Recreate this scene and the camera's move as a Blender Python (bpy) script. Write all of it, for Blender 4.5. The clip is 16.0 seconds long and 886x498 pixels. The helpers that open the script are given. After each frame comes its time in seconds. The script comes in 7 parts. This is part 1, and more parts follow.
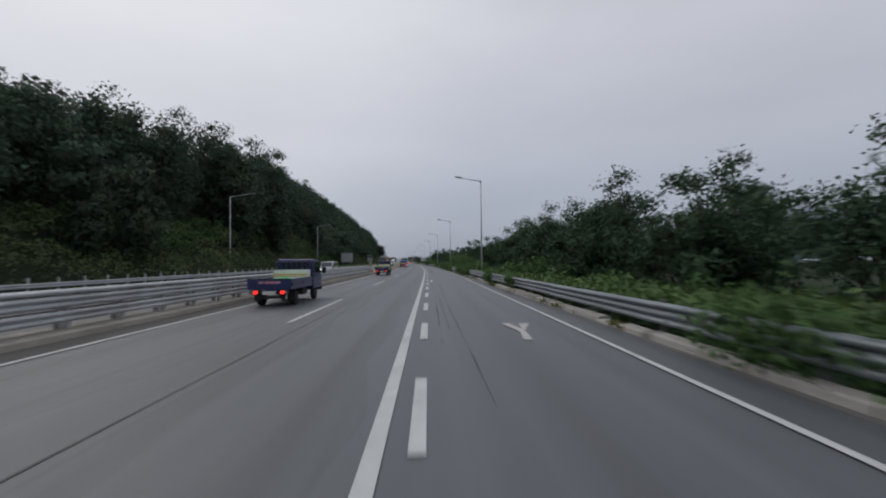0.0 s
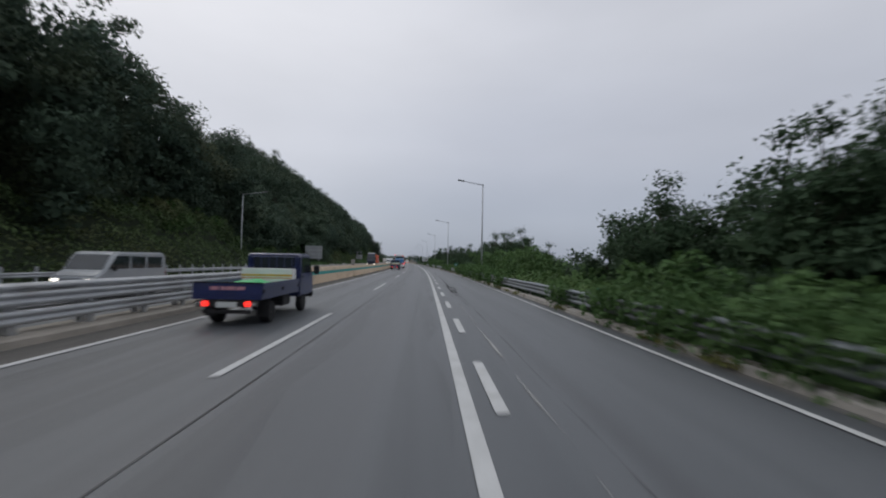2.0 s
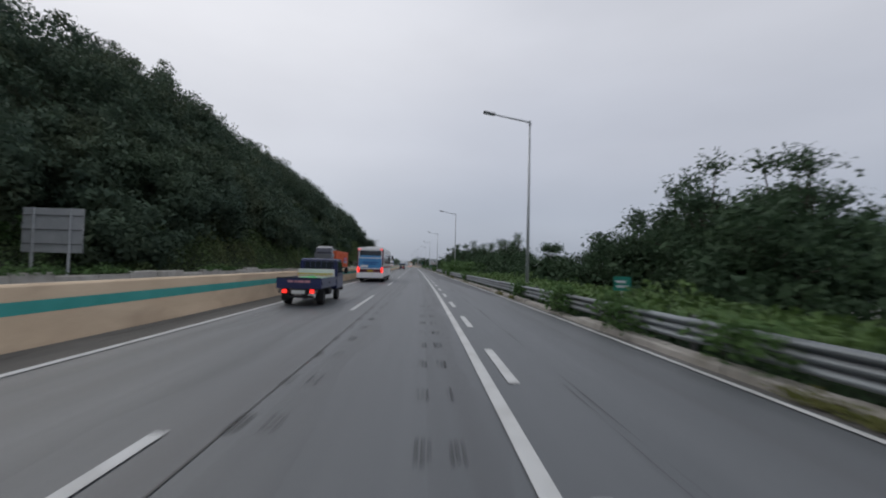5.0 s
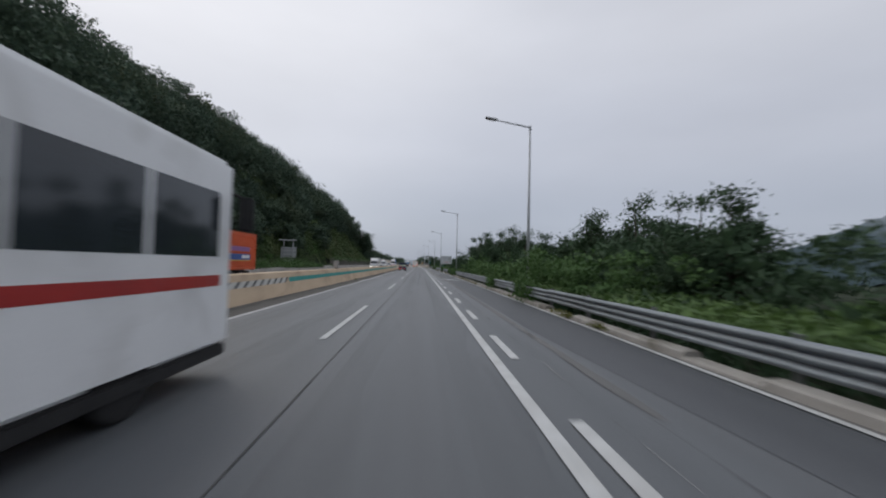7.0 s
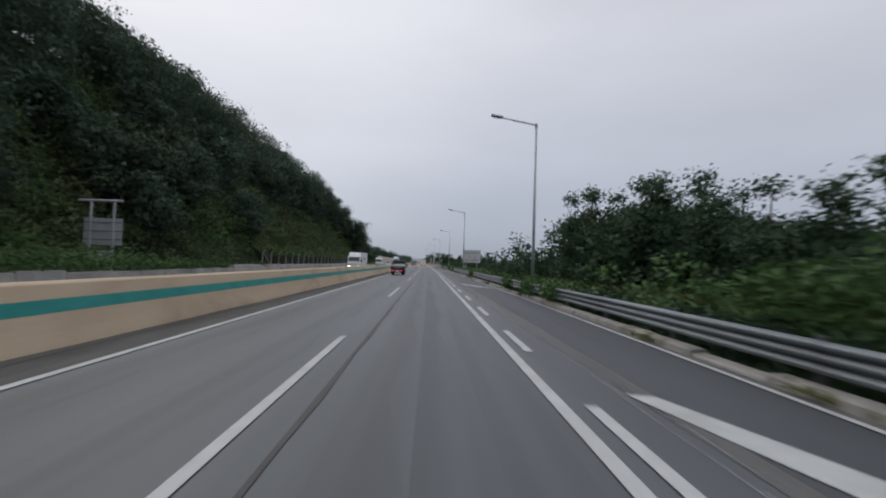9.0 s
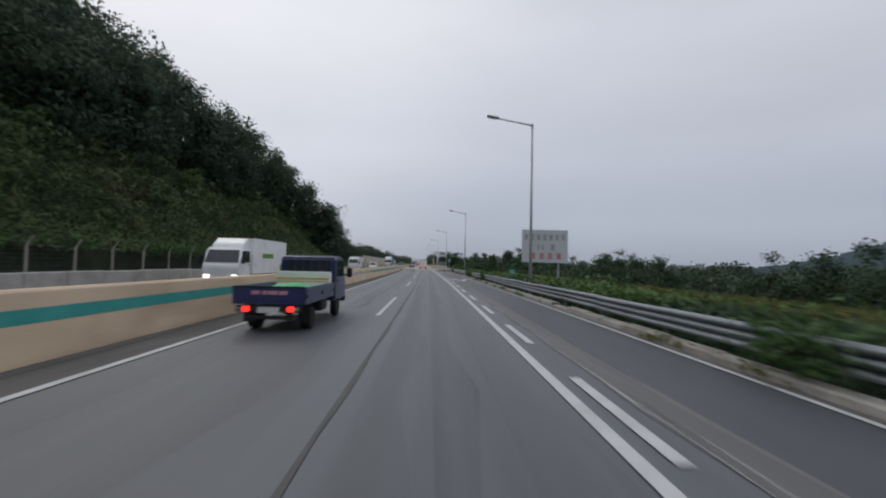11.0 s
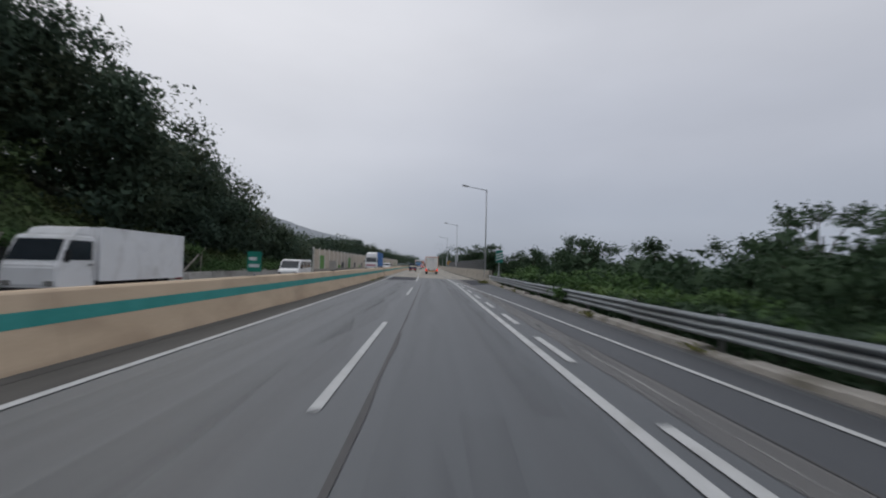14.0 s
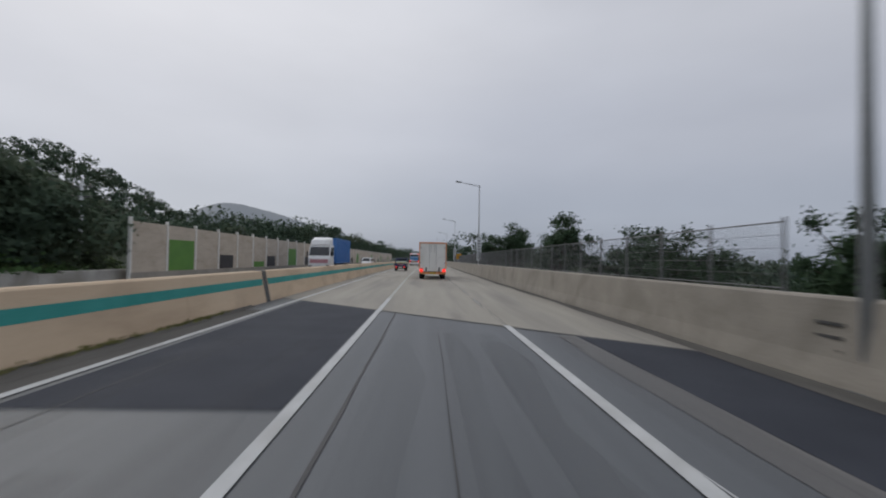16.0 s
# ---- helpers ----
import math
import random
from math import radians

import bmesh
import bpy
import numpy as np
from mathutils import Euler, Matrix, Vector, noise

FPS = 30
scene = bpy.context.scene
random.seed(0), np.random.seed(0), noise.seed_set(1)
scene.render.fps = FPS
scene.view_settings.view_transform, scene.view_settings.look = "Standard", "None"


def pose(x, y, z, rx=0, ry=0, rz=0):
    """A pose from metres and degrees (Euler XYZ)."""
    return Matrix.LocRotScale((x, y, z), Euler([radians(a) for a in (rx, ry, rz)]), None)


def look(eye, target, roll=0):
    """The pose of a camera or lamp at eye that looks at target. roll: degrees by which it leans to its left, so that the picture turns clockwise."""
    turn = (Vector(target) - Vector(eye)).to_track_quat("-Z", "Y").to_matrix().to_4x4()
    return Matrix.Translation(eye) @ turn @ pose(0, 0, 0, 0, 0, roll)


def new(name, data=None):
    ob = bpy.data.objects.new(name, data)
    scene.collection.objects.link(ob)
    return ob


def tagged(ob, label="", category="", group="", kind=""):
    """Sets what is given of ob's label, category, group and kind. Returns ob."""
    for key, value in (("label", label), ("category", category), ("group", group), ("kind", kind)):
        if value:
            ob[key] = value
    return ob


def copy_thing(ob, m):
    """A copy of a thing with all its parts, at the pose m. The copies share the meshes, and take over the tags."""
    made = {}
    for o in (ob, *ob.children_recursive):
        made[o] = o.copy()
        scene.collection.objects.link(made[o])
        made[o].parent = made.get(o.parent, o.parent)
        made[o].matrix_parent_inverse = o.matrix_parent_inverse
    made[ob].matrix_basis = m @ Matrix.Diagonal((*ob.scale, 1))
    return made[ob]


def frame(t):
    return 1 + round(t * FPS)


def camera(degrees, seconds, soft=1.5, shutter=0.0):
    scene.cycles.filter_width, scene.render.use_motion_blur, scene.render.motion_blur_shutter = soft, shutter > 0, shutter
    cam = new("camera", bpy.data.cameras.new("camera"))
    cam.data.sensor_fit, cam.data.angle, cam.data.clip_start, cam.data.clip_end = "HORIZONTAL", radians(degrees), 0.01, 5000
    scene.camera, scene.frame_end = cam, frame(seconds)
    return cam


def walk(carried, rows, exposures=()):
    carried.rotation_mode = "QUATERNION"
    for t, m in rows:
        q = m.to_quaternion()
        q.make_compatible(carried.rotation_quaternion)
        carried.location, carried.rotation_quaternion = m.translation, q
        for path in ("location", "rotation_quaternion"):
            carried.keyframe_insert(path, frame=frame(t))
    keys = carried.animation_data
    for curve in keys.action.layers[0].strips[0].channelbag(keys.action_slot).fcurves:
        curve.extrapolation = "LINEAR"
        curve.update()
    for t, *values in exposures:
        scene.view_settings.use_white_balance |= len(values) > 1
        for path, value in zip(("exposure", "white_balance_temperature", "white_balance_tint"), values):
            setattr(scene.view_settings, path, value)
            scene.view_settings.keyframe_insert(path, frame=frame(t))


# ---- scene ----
cam = camera(90.0, 16.0, soft=2.0, shutter=0.28)

# seconds, place, turn
PATH = [
    (0.0, 0.393, -3.336, 1.752, 91.609, 0.618, -3.999),
    (0.5, 0.473, 7.813, 1.752, 91.563, 0.171, -3.639),
    (1.0, 0.664, 19.567, 1.752, 91.620, -0.309, -3.584),
    (1.5, 0.856, 31.058, 1.752, 91.572, -0.778, -3.666),
    (2.0, 1.116, 43.248, 1.752, 91.688, -1.141, -3.900),
    (2.5, 1.362, 54.708, 1.752, 91.726, -1.401, -4.043),
    (3.0, 1.628, 66.555, 1.752, 91.780, -1.486, -4.236),
    (3.5, 1.941, 78.397, 1.752, 91.876, -1.470, -4.559),
    (4.0, 2.161, 90.001, 1.752, 91.982, -1.418, -4.267),
    (4.5, 2.289, 101.770, 1.752, 92.007, -1.458, -3.822),
    (5.0, 2.344, 113.373, 1.752, 92.129, -1.427, -3.066),
    (7.5, 1.838, 171.917, 1.752, 91.999, -1.364, -1.922),
    (8.0, 1.676, 184.103, 1.752, 92.047, -1.387, -1.415),
    (8.5, 1.459, 195.911, 1.752, 92.018, -1.543, -1.249),
    (9.0, 1.228, 207.749, 1.752, 91.834, -1.794, -1.200),
    (9.5, 0.940, 219.401, 1.752, 91.806, -1.967, -1.555),
    (12.0, 0.077, 278.351, 1.752, 92.051, -0.796, -0.660),
    (12.5, -0.218, 289.461, 1.752, 92.008, -1.065, -0.448),
    (13.0, -0.542, 301.389, 1.752, 92.041, -1.338, -0.252),
    (13.5, -0.877, 312.903, 1.752, 92.047, -1.541, -0.034),
    (14.0, -1.130, 324.746, 1.752, 92.075, -1.412, 0.239),
    (14.5, -1.345, 335.811, 1.752, 92.098, -1.165, 0.559),
    (15.0, -1.603, 346.665, 1.752, 91.979, -1.079, 0.761),
    (15.5, -1.953, 357.702, 1.752, 91.923, -1.081, 0.549),
    (16.0, -2.435, 368.453, 1.752, 91.383, -0.972, 0.355),
]
walk(cam, [(r[0], pose(*r[1:])) for r in PATH], [(0.0, -0.16), (2.0, -0.08), (3.5, -0.18), (5.0, -0.04), (9.0, 0.0), (13.5, -0.1), (15.3, -0.22), (16.0, -0.2)])

# ---- light ----
world = bpy.data.worlds.new("overcast_sky")
world.use_nodes = True
scene.world = world


def build_sky():
    nt = world.node_tree
    nt.nodes.clear()
    N, L = nt.nodes.new, nt.links.new
    out, bg = N("ShaderNodeOutputWorld"), N("ShaderNodeBackground")
    tc, sep = N("ShaderNodeTexCoord"), N("ShaderNodeSeparateXYZ")
    L(tc.outputs["Generated"], sep.inputs[0])
    ramp = N("ShaderNodeValToRGB")
    ramp.color_ramp.interpolation = "EASE"
    stops = [(0.0, (0.35, 0.392, 0.482)), (0.10, (0.44, 0.478, 0.566)), (0.26, (0.55, 0.578, 0.66)), (0.48, (0.665, 0.684, 0.752)), (1.0, (0.92, 0.95, 1.03))]
    e = ramp.color_ramp.elements
    while len(e) < len(stops):
        e.new(0.5)
    for el, (p, c) in zip(e, stops):
        el.position, el.color = p, (*c, 1)
    L(sep.outputs["Z"], ramp.inputs[0])
    # the sun's glow behind the cloud
    dot = N("ShaderNodeVectorMath")
    dot.operation = "DOT_PRODUCT"
    L(tc.outputs["Generated"], dot.inputs[0])
    dot.inputs[1].default_value = Vector((-0.58, 0.60, 0.54)).normalized()
    glow = N("ShaderNodeMapRange")
    glow.interpolation_type = "SMOOTHSTEP"
    for k, v in (("From Min", 0.55), ("From Max", 1.0), ("To Min", 0.0), ("To Max", 0.19)):
        glow.inputs[k].default_value = v
    L(dot.outputs["Value"], glow.inputs["Value"])
    warm = N("ShaderNodeMix")
    warm.data_type, warm.blend_type = "RGBA", "ADD"
    warm.inputs["B"].default_value = (1.0, 0.945, 0.85, 1)
    L(glow.outputs[0], warm.inputs["Factor"])
    L(ramp.outputs[0], warm.inputs["A"])
    # soft cloud relief
    mp, nz, cr = N("ShaderNodeMapping"), N("ShaderNodeTexNoise"), N("ShaderNodeMapRange")
    mp.inputs["Scale"].default_value = (1.0, 1.0, 2.6)
    nz.inputs["Scale"].default_value, nz.inputs["Detail"].default_value, nz.inputs["Roughness"].default_value = 2.2, 5, 0.5
    for k, v in (("From Min", 0.25), ("From Max", 0.75), ("To Min", 0.94), ("To Max", 1.06)):
        cr.inputs[k].default_value = v
    L(tc.outputs["Generated"], mp.inputs[0])
    L(mp.outputs[0], nz.inputs["Vector"])
    L(nz.outputs["Fac"], cr.inputs["Value"])
    mul = N("ShaderNodeMix")
    mul.data_type, mul.blend_type = "RGBA", "MULTIPLY"
    mul.inputs["Factor"].default_value = 1.0
    L(warm.outputs["Result"], mul.inputs["A"])
    L(cr.outputs[0], mul.inputs["B"])
    sky = N("ShaderNodeTexSky")
    sky.sky_type, sky.sun_disc = "NISHITA", False
    sky.sun_elevation, sky.sun_rotation = radians(38), radians(-45)
    dim, mix = N("ShaderNodeMix"), N("ShaderNodeMix")
    dim.data_type, dim.blend_type = "RGBA", "MULTIPLY"
    dim.inputs["Factor"].default_value = 1.0
    dim.inputs["B"].default_value = (0.08, 0.08, 0.08, 1)
    L(sky.outputs[0], dim.inputs["A"])
    mix.data_type = "RGBA"
    mix.inputs["Factor"].default_value = 0.93
    L(dim.outputs["Result"], mix.inputs["A"])
    L(mul.outputs["Result"], mix.inputs["B"])
    L(mix.outputs["Result"], bg.inputs[0])
    bg.inputs[1].default_value = 1.0
    L(bg.outputs[0], out.inputs[0])


build_sky()
sun = new("sun", bpy.data.lights.new("sun", "SUN"))
sun.data.energy, sun.data.angle, sun.data.color = 0.6, radians(35), (1.0, 0.96, 0.9)
sun.matrix_world = look((-55, 55, 62), (0, 0, 0))

# ---- materials ----


def surface(name, col, col2, scale=1.0, rough=0.7, bump=0.0, fine=40.0, metal=0.0, stretch=(1, 1, 1), coords="pos", island=0.0, spec=0.5, coat=0.0, stain=None, stain_scale=0.25):
    """Two scales of variation between two colours, fine relief, and large stains."""
    m = bpy.data.materials.new(name)
    m.use_nodes = True
    nt = m.node_tree
    N, L = nt.nodes.new, nt.links.new
    b = nt.nodes["Principled BSDF"]
    if coords == "uv":
        src = N("ShaderNodeUVMap").outputs[0]
    elif coords == "obj":
        src = N("ShaderNodeTexCoord").outputs["Object"]
    else:
        src = N("ShaderNodeNewGeometry").outputs["Position"]
    mp = N("ShaderNodeMapping")
    mp.inputs["Scale"].default_value = stretch
    L(src, mp.inputs[0])
    n1, n2 = N("ShaderNodeTexNoise"), N("ShaderNodeTexNoise")
    n1.inputs["Scale"].default_value, n1.inputs["Detail"].default_value = scale, 4
    n2.inputs["Scale"].default_value, n2.inputs["Detail"].default_value = fine, 3
    L(mp.outputs[0], n1.inputs["Vector"])
    L(src, n2.inputs["Vector"])
    avg = N("ShaderNodeMath")
    avg.operation = "MULTIPLY_ADD"
    avg.inputs[1].default_value = 0.45
    L(n2.outputs["Fac"], avg.inputs[0])
    half = N("ShaderNodeMath")
    half.operation = "MULTIPLY"
    half.inputs[1].default_value = 0.55
    L(n1.outputs["Fac"], half.inputs[0])
    L(half.outputs[0], avg.inputs[2])
    fac = avg.outputs[0]
    wide = N("ShaderNodeMapRange")
    wide.inputs["From Min"].default_value, wide.inputs["From Max"].default_value = 0.33, 0.67
    L(fac, wide.inputs["Value"])
    fac = wide.outputs[0]
    if island:
        rnd = N("ShaderNodeNewGeometry")
        mx = N("ShaderNodeMix")
        mx.inputs[0].default_value = island
        L(fac, mx.inputs[2])
        L(rnd.outputs["Random Per Island"], mx.inputs[3])
        fac = mx.outputs[0]
    mix = N("ShaderNodeMix")
    mix.data_type = "RGBA"
    mix.inputs["A"].default_value, mix.inputs["B"].default_value = (*col, 1), (*col2, 1)
    L(fac, mix.inputs["Factor"])
    colour = mix.outputs["Result"]
    if stain:
        n3, mr, mx2 = N("ShaderNodeTexNoise"), N("ShaderNodeMapRange"), N("ShaderNodeMix")
        n3.inputs["Scale"].default_value, n3.inputs["Detail"].default_value, n3.inputs["Distortion"].default_value = stain_scale, 5, 0.6
        L(mp.outputs[0], n3.inputs["Vector"])
        mr.inputs["From Min"].default_value, mr.inputs["From Max"].default_value, mr.inputs["To Max"].default_value = 0.5, 0.72, 0.75
        L(n3.outputs["Fac"], mr.inputs["Value"])
        mx2.data_type = "RGBA"
        mx2.inputs["B"].default_value = (*stain, 1)
        L(mr.outputs[0], mx2.inputs["Factor"])
        L(colour, mx2.inputs["A"])
        colour = mx2.outputs["Result"]
    L(colour, b.inputs["Base Color"])
    b.inputs["Roughness"].default_value, b.inputs["Metallic"].default_value = rough, metal
    b.inputs["Specular IOR Level"].default_value = spec
    b.inputs["Coat Weight"].default_value = coat
    if bump:
        bp = N("ShaderNodeBump")
        bp.inputs["Strength"].default_value, bp.inputs["Distance"].default_value = bump, 0.02
        L(n2.outputs["Fac"], bp.inputs["Height"])
        L(bp.outputs[0], b.inputs["Normal"])
    return m


def glow_material(name, col, power):
    m = bpy.data.materials.new(name)
    m.use_nodes = True
    b = m.node_tree.nodes["Principled BSDF"]
    b.inputs["Base Color"].default_value = (*col, 1)
    b.inputs["Emission Color"].default_value, b.inputs["Emission Strength"].default_value = (*col, 1), power
    return m


def glass_material(name, col=(0.02, 0.025, 0.03), rough=0.08):
    m = surface(name, col, tuple(c * 1.5 for c in col), 2, rough, spec=0.6)
    return m


ASPHALT = surface("worn_asphalt", (0.066, 0.074, 0.082), (0.103, 0.112, 0.121), 1.2, 0.52, 0.25, 60, stretch=(1.5, 0.03, 1), coords="uv", spec=0.5, stain=(0.060, 0.063, 0.069), stain_scale=0.5)
ASPHALT_DARK = surface("resurfaced_asphalt", (0.056, 0.061, 0.069), (0.082, 0.088, 0.097), 0.9, 0.58, 0.3, 70, stretch=(1.4, 0.1, 1), coords="uv", spec=0.3)
ASPHALT_PATCH = surface("fresh_asphalt_patch", (0.024, 0.028, 0.039), (0.042, 0.047, 0.060), 0.8, 0.85, 0.3, 70, coords="uv", spec=0.3)
STRIP = surface("brownish_worn_strip", (0.108, 0.106, 0.104), (0.150, 0.144, 0.139), 1.0, 0.62, 0.25, 60, stretch=(2, 0.1, 1), coords="uv", spec=0.45)
RAGGED = surface("ragged_worn_asphalt", (0.104, 0.104, 0.104), (0.146, 0.142, 0.138), 1.2, 0.55, 0.25, 60, stretch=(2, 0.1, 1), coords="uv", spec=0.5)
DECK = surface("bridge_deck_concrete", (0.25, 0.235, 0.204), (0.35, 0.33, 0.288), 0.8, 0.85, 0.2, 50, stretch=(1.5, 0.12, 1), coords="uv", spec=0.3, stain=(0.2, 0.19, 0.175), stain_scale=0.6)
SEAL = surface("crack_sealant", (0.05, 0.05, 0.052), (0.085, 0.084, 0.083), 1.5, 0.7, 0.1, 30, spec=0.4)
RUBBER = surface("tyre_marks", (0.042, 0.042, 0.044), (0.070, 0.070, 0.071), 2.5, 0.8, 0.1, 30, spec=0.3)
PAINT = surface("white_road_paint", (0.40, 0.41, 0.41), (0.54, 0.55, 0.55), 3.0, 0.75, 0.15, 50, spec=0.35, stain=(0.36, 0.36, 0.35), stain_scale=1.2)
BARRIER = surface("tan_painted_concrete", (0.49, 0.375, 0.262), (0.61, 0.485, 0.352), 0.8, 0.85, 0.2, 25, stretch=(1, 0.5, 1.4), spec=0.25, stain=(0.37, 0.28, 0.20), stain_scale=0.6)
TEAL = surface("teal_stripe_paint", (0.018, 0.215, 0.195), (0.045, 0.29, 0.265), 1.5, 0.7, 0.1, 25, spec=0.35)
HATCH_W = surface("white_hatch_paint", (0.40, 0.40, 0.38), (0.54, 0.54, 0.51), 2, 0.7, 0.1, 25)
HATCH_B = surface("black_hatch_paint", (0.06, 0.06, 0.062), (0.10, 0.10, 0.10), 2, 0.7, 0.1, 25)
CONCRETE = surface("grey_concrete", (0.26, 0.24, 0.21), (0.375, 0.345, 0.30), 1.0, 0.9, 0.3, 25, spec=0.25, stain=(0.23, 0.213, 0.182), stain_scale=0.7)
FADED = surface("faded_road_paint", (0.30, 0.30, 0.29), (0.42, 0.42, 0.41), 3.0, 0.75, 0.15, 50, spec=0.35)
KERB = surface("weathered_kerb_concrete", (0.29, 0.275, 0.255), (0.43, 0.41, 0.38), 1.4, 0.9, 0.4, 20, spec=0.2, stain=(0.13, 0.12, 0.09), stain_scale=0.9)
STEEL = surface("galvanised_steel", (0.33, 0.345, 0.36), (0.46, 0.475, 0.49), 1.2, 0.5, 0.05, 20, metal=0.3, spec=0.5, stain=(0.24, 0.24, 0.235), stain_scale=0.7)
STEEL_DARK = surface("dull_steel", (0.13, 0.135, 0.14), (0.2, 0.205, 0.21), 2, 0.6, 0.05, 20, metal=0.4)
POLE = surface("grey_lamp_pole", (0.37, 0.39, 0.405), (0.47, 0.49, 0.505), 0.8, 0.5, 0.03, 20, metal=0.15)
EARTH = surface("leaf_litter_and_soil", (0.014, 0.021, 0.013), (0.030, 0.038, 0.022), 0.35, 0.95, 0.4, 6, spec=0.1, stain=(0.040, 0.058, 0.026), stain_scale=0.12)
FOREST = surface("forest_leaves", (0.045, 0.074, 0.062), (0.100, 0.142, 0.090), 0.09, 0.75, 0, 0.6, island=0.3, spec=0.1, stain=(0.088, 0.100, 0.055), stain_scale=0.13)
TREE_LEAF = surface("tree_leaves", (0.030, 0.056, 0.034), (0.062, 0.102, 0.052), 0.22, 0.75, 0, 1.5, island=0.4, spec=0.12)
VINE = surface("vine_leaves", (0.042, 0.090, 0.034), (0.116, 0.196, 0.068), 0.18, 0.7, 0, 1.2, island=0.4, spec=0.12)
SLOPE = surface("olive_slope_leaves", (0.050, 0.084, 0.042), (0.138, 0.190, 0.078), 0.16, 0.75, 0, 0.9, island=0.3, spec=0.12, stain=(0.115, 0.108, 0.058), stain_scale=0.16)
VERGE = surface("verge_leaves", (0.044, 0.088, 0.028), (0.130, 0.212, 0.064), 0.14, 0.65, 0, 1.2, island=0.45, spec=0.25)
GRASS = surface("dry_grass", (0.10, 0.12, 0.035), (0.21, 0.20, 0.08), 0.5, 0.85, 0, 2, island=0.5, spec=0.15)
GRIT = surface("brown_road_grit", (0.086, 0.083, 0.078), (0.130, 0.124, 0.115), 2.5, 0.95, 0.4, 30, stretch=(1, 0.2, 1), spec=0.15)
WALL = surface("pale_weathered_concrete", (0.29, 0.28, 0.26), (0.43, 0.415, 0.385), 1.2, 0.9, 0.3, 18, spec=0.2, stain=(0.22, 0.21, 0.18), stain_scale=0.5)
BARK = surface("bark", (0.045, 0.038, 0.030), (0.09, 0.078, 0.062), 3, 0.95, 0.5, 14, spec=0.1)



def leafy(m, share):
    """Leaves let part of the light through."""
    nt = m.node_tree
    b, out = nt.nodes["Principled BSDF"], nt.nodes["Material Output"]
    tr_, mx = nt.nodes.new("ShaderNodeBsdfTranslucent"), nt.nodes.new("ShaderNodeMixShader")
    nt.links.new(b.inputs["Base Color"].links[0].from_socket, tr_.inputs["Color"])
    mx.inputs[0].default_value = share
    nt.links.new(b.outputs[0], mx.inputs[1])
    nt.links.new(tr_.outputs[0], mx.inputs[2])
    nt.links.new(mx.outputs[0], out.inputs["Surface"])


for m_ in (FOREST, TREE_LEAF, VINE, VERGE, SLOPE, GRASS):
    leafy(m_, 0.28)


def streaky(m, most=0.75, low=0.36, high=0.66, grain=(9.0, 0.35, 1.0)):
    """Rubber lies on the road in broken streaks."""
    nt = m.node_tree
    g, mp, nz, mr = (nt.nodes.new(k) for k in ("ShaderNodeNewGeometry", "ShaderNodeMapping", "ShaderNodeTexNoise", "ShaderNodeMapRange"))
    mp.inputs["Scale"].default_value = grain
    nz.inputs["Scale"].default_value, nz.inputs["Detail"].default_value = 1.0, 4
    mr.inputs["From Min"].default_value, mr.inputs["From Max"].default_value, mr.inputs["To Max"].default_value = low, high, most
    nt.links.new(g.outputs["Position"], mp.inputs[0])
    nt.links.new(mp.outputs[0], nz.inputs["Vector"])
    nt.links.new(nz.outputs["Fac"], mr.inputs["Value"])
    nt.links.new(mr.outputs[0], nt.nodes["Principled BSDF"].inputs["Alpha"])


TRACK = surface("polished_wheel_track", (0.045, 0.047, 0.050), (0.070, 0.072, 0.075), 0.5, 0.48, 0.1, 40, stretch=(1.5, 0.05, 1), spec=0.5)
SKID = surface("heavy_skid_rubber", (0.026, 0.026, 0.028), (0.050, 0.050, 0.051), 2.5, 0.75, 0.1, 30, spec=0.3)
streaky(TRACK, 0.12, 0.25, 0.8, (3.0, 0.05, 1.0))
OILY = surface("oily_asphalt", (0.036, 0.038, 0.040), (0.056, 0.058, 0.060), 0.6, 0.5, 0.1, 40, stretch=(1.5, 0.05, 1), spec=0.5)
streaky(OILY, 0.22, 0.3, 0.8, (2.2, 0.07, 1.0))
streaky(SKID, 0.7, 0.30, 0.62)
streaky(RUBBER, 0.5, 0.38, 0.68)
streaky(FADED, 0.8, 0.46, 0.66)
streaky(RAGGED, 0.8, 0.1, 0.42, (3.0, 0.25, 1.0))

# ---- plan helpers ----
BEND = [0.0, 2.163, 3.419, 3.233, 2.521, 1.699, 0.0, -2.846, -5.109]


def _bend(y):
    k = min(max(math.floor(y / 60), 0), len(BEND) - 2)
    p = [2 * BEND[0] - BEND[1], *BEND, 2 * BEND[-1] - BEND[-2]][k:k + 4]
    q = min(max(y / 60 - k, -0.5), 1.5)
    v = 0.5 * (2 * p[1] + (p[2] - p[0]) * q + (2 * p[0] - 5 * p[1] + 4 * p[2] - p[3]) * q * q + (3 * p[1] - p[0] - 3 * p[2] + p[3]) * q ** 3)
    return v


_Y = np.arange(-30, 501, 2.0)
_C = np.array([_bend(min(max(y, 0), 479)) for y in _Y])
_C[_Y < 0] = 2.163 / 60 * 1.35 * _Y[_Y < 0]
_C[_Y > 479] = _C[_Y <= 479][-1] - 0.036 * (_Y[_Y > 479] - 479)


def cx(y):
    """How far the road has bent sideways at y."""
    y = np.asarray(y, float)
    c = np.interp(y, _Y, _C)
    c = np.where(y > 500, _C[-1] - 0.036 * (y - 500), c)
    return np.where(y < -30, _C[0] + 0.0486 * (y + 30), c)


def at(u, y, z=0.0):
    return Vector((u + float(cx(y)), y, z))


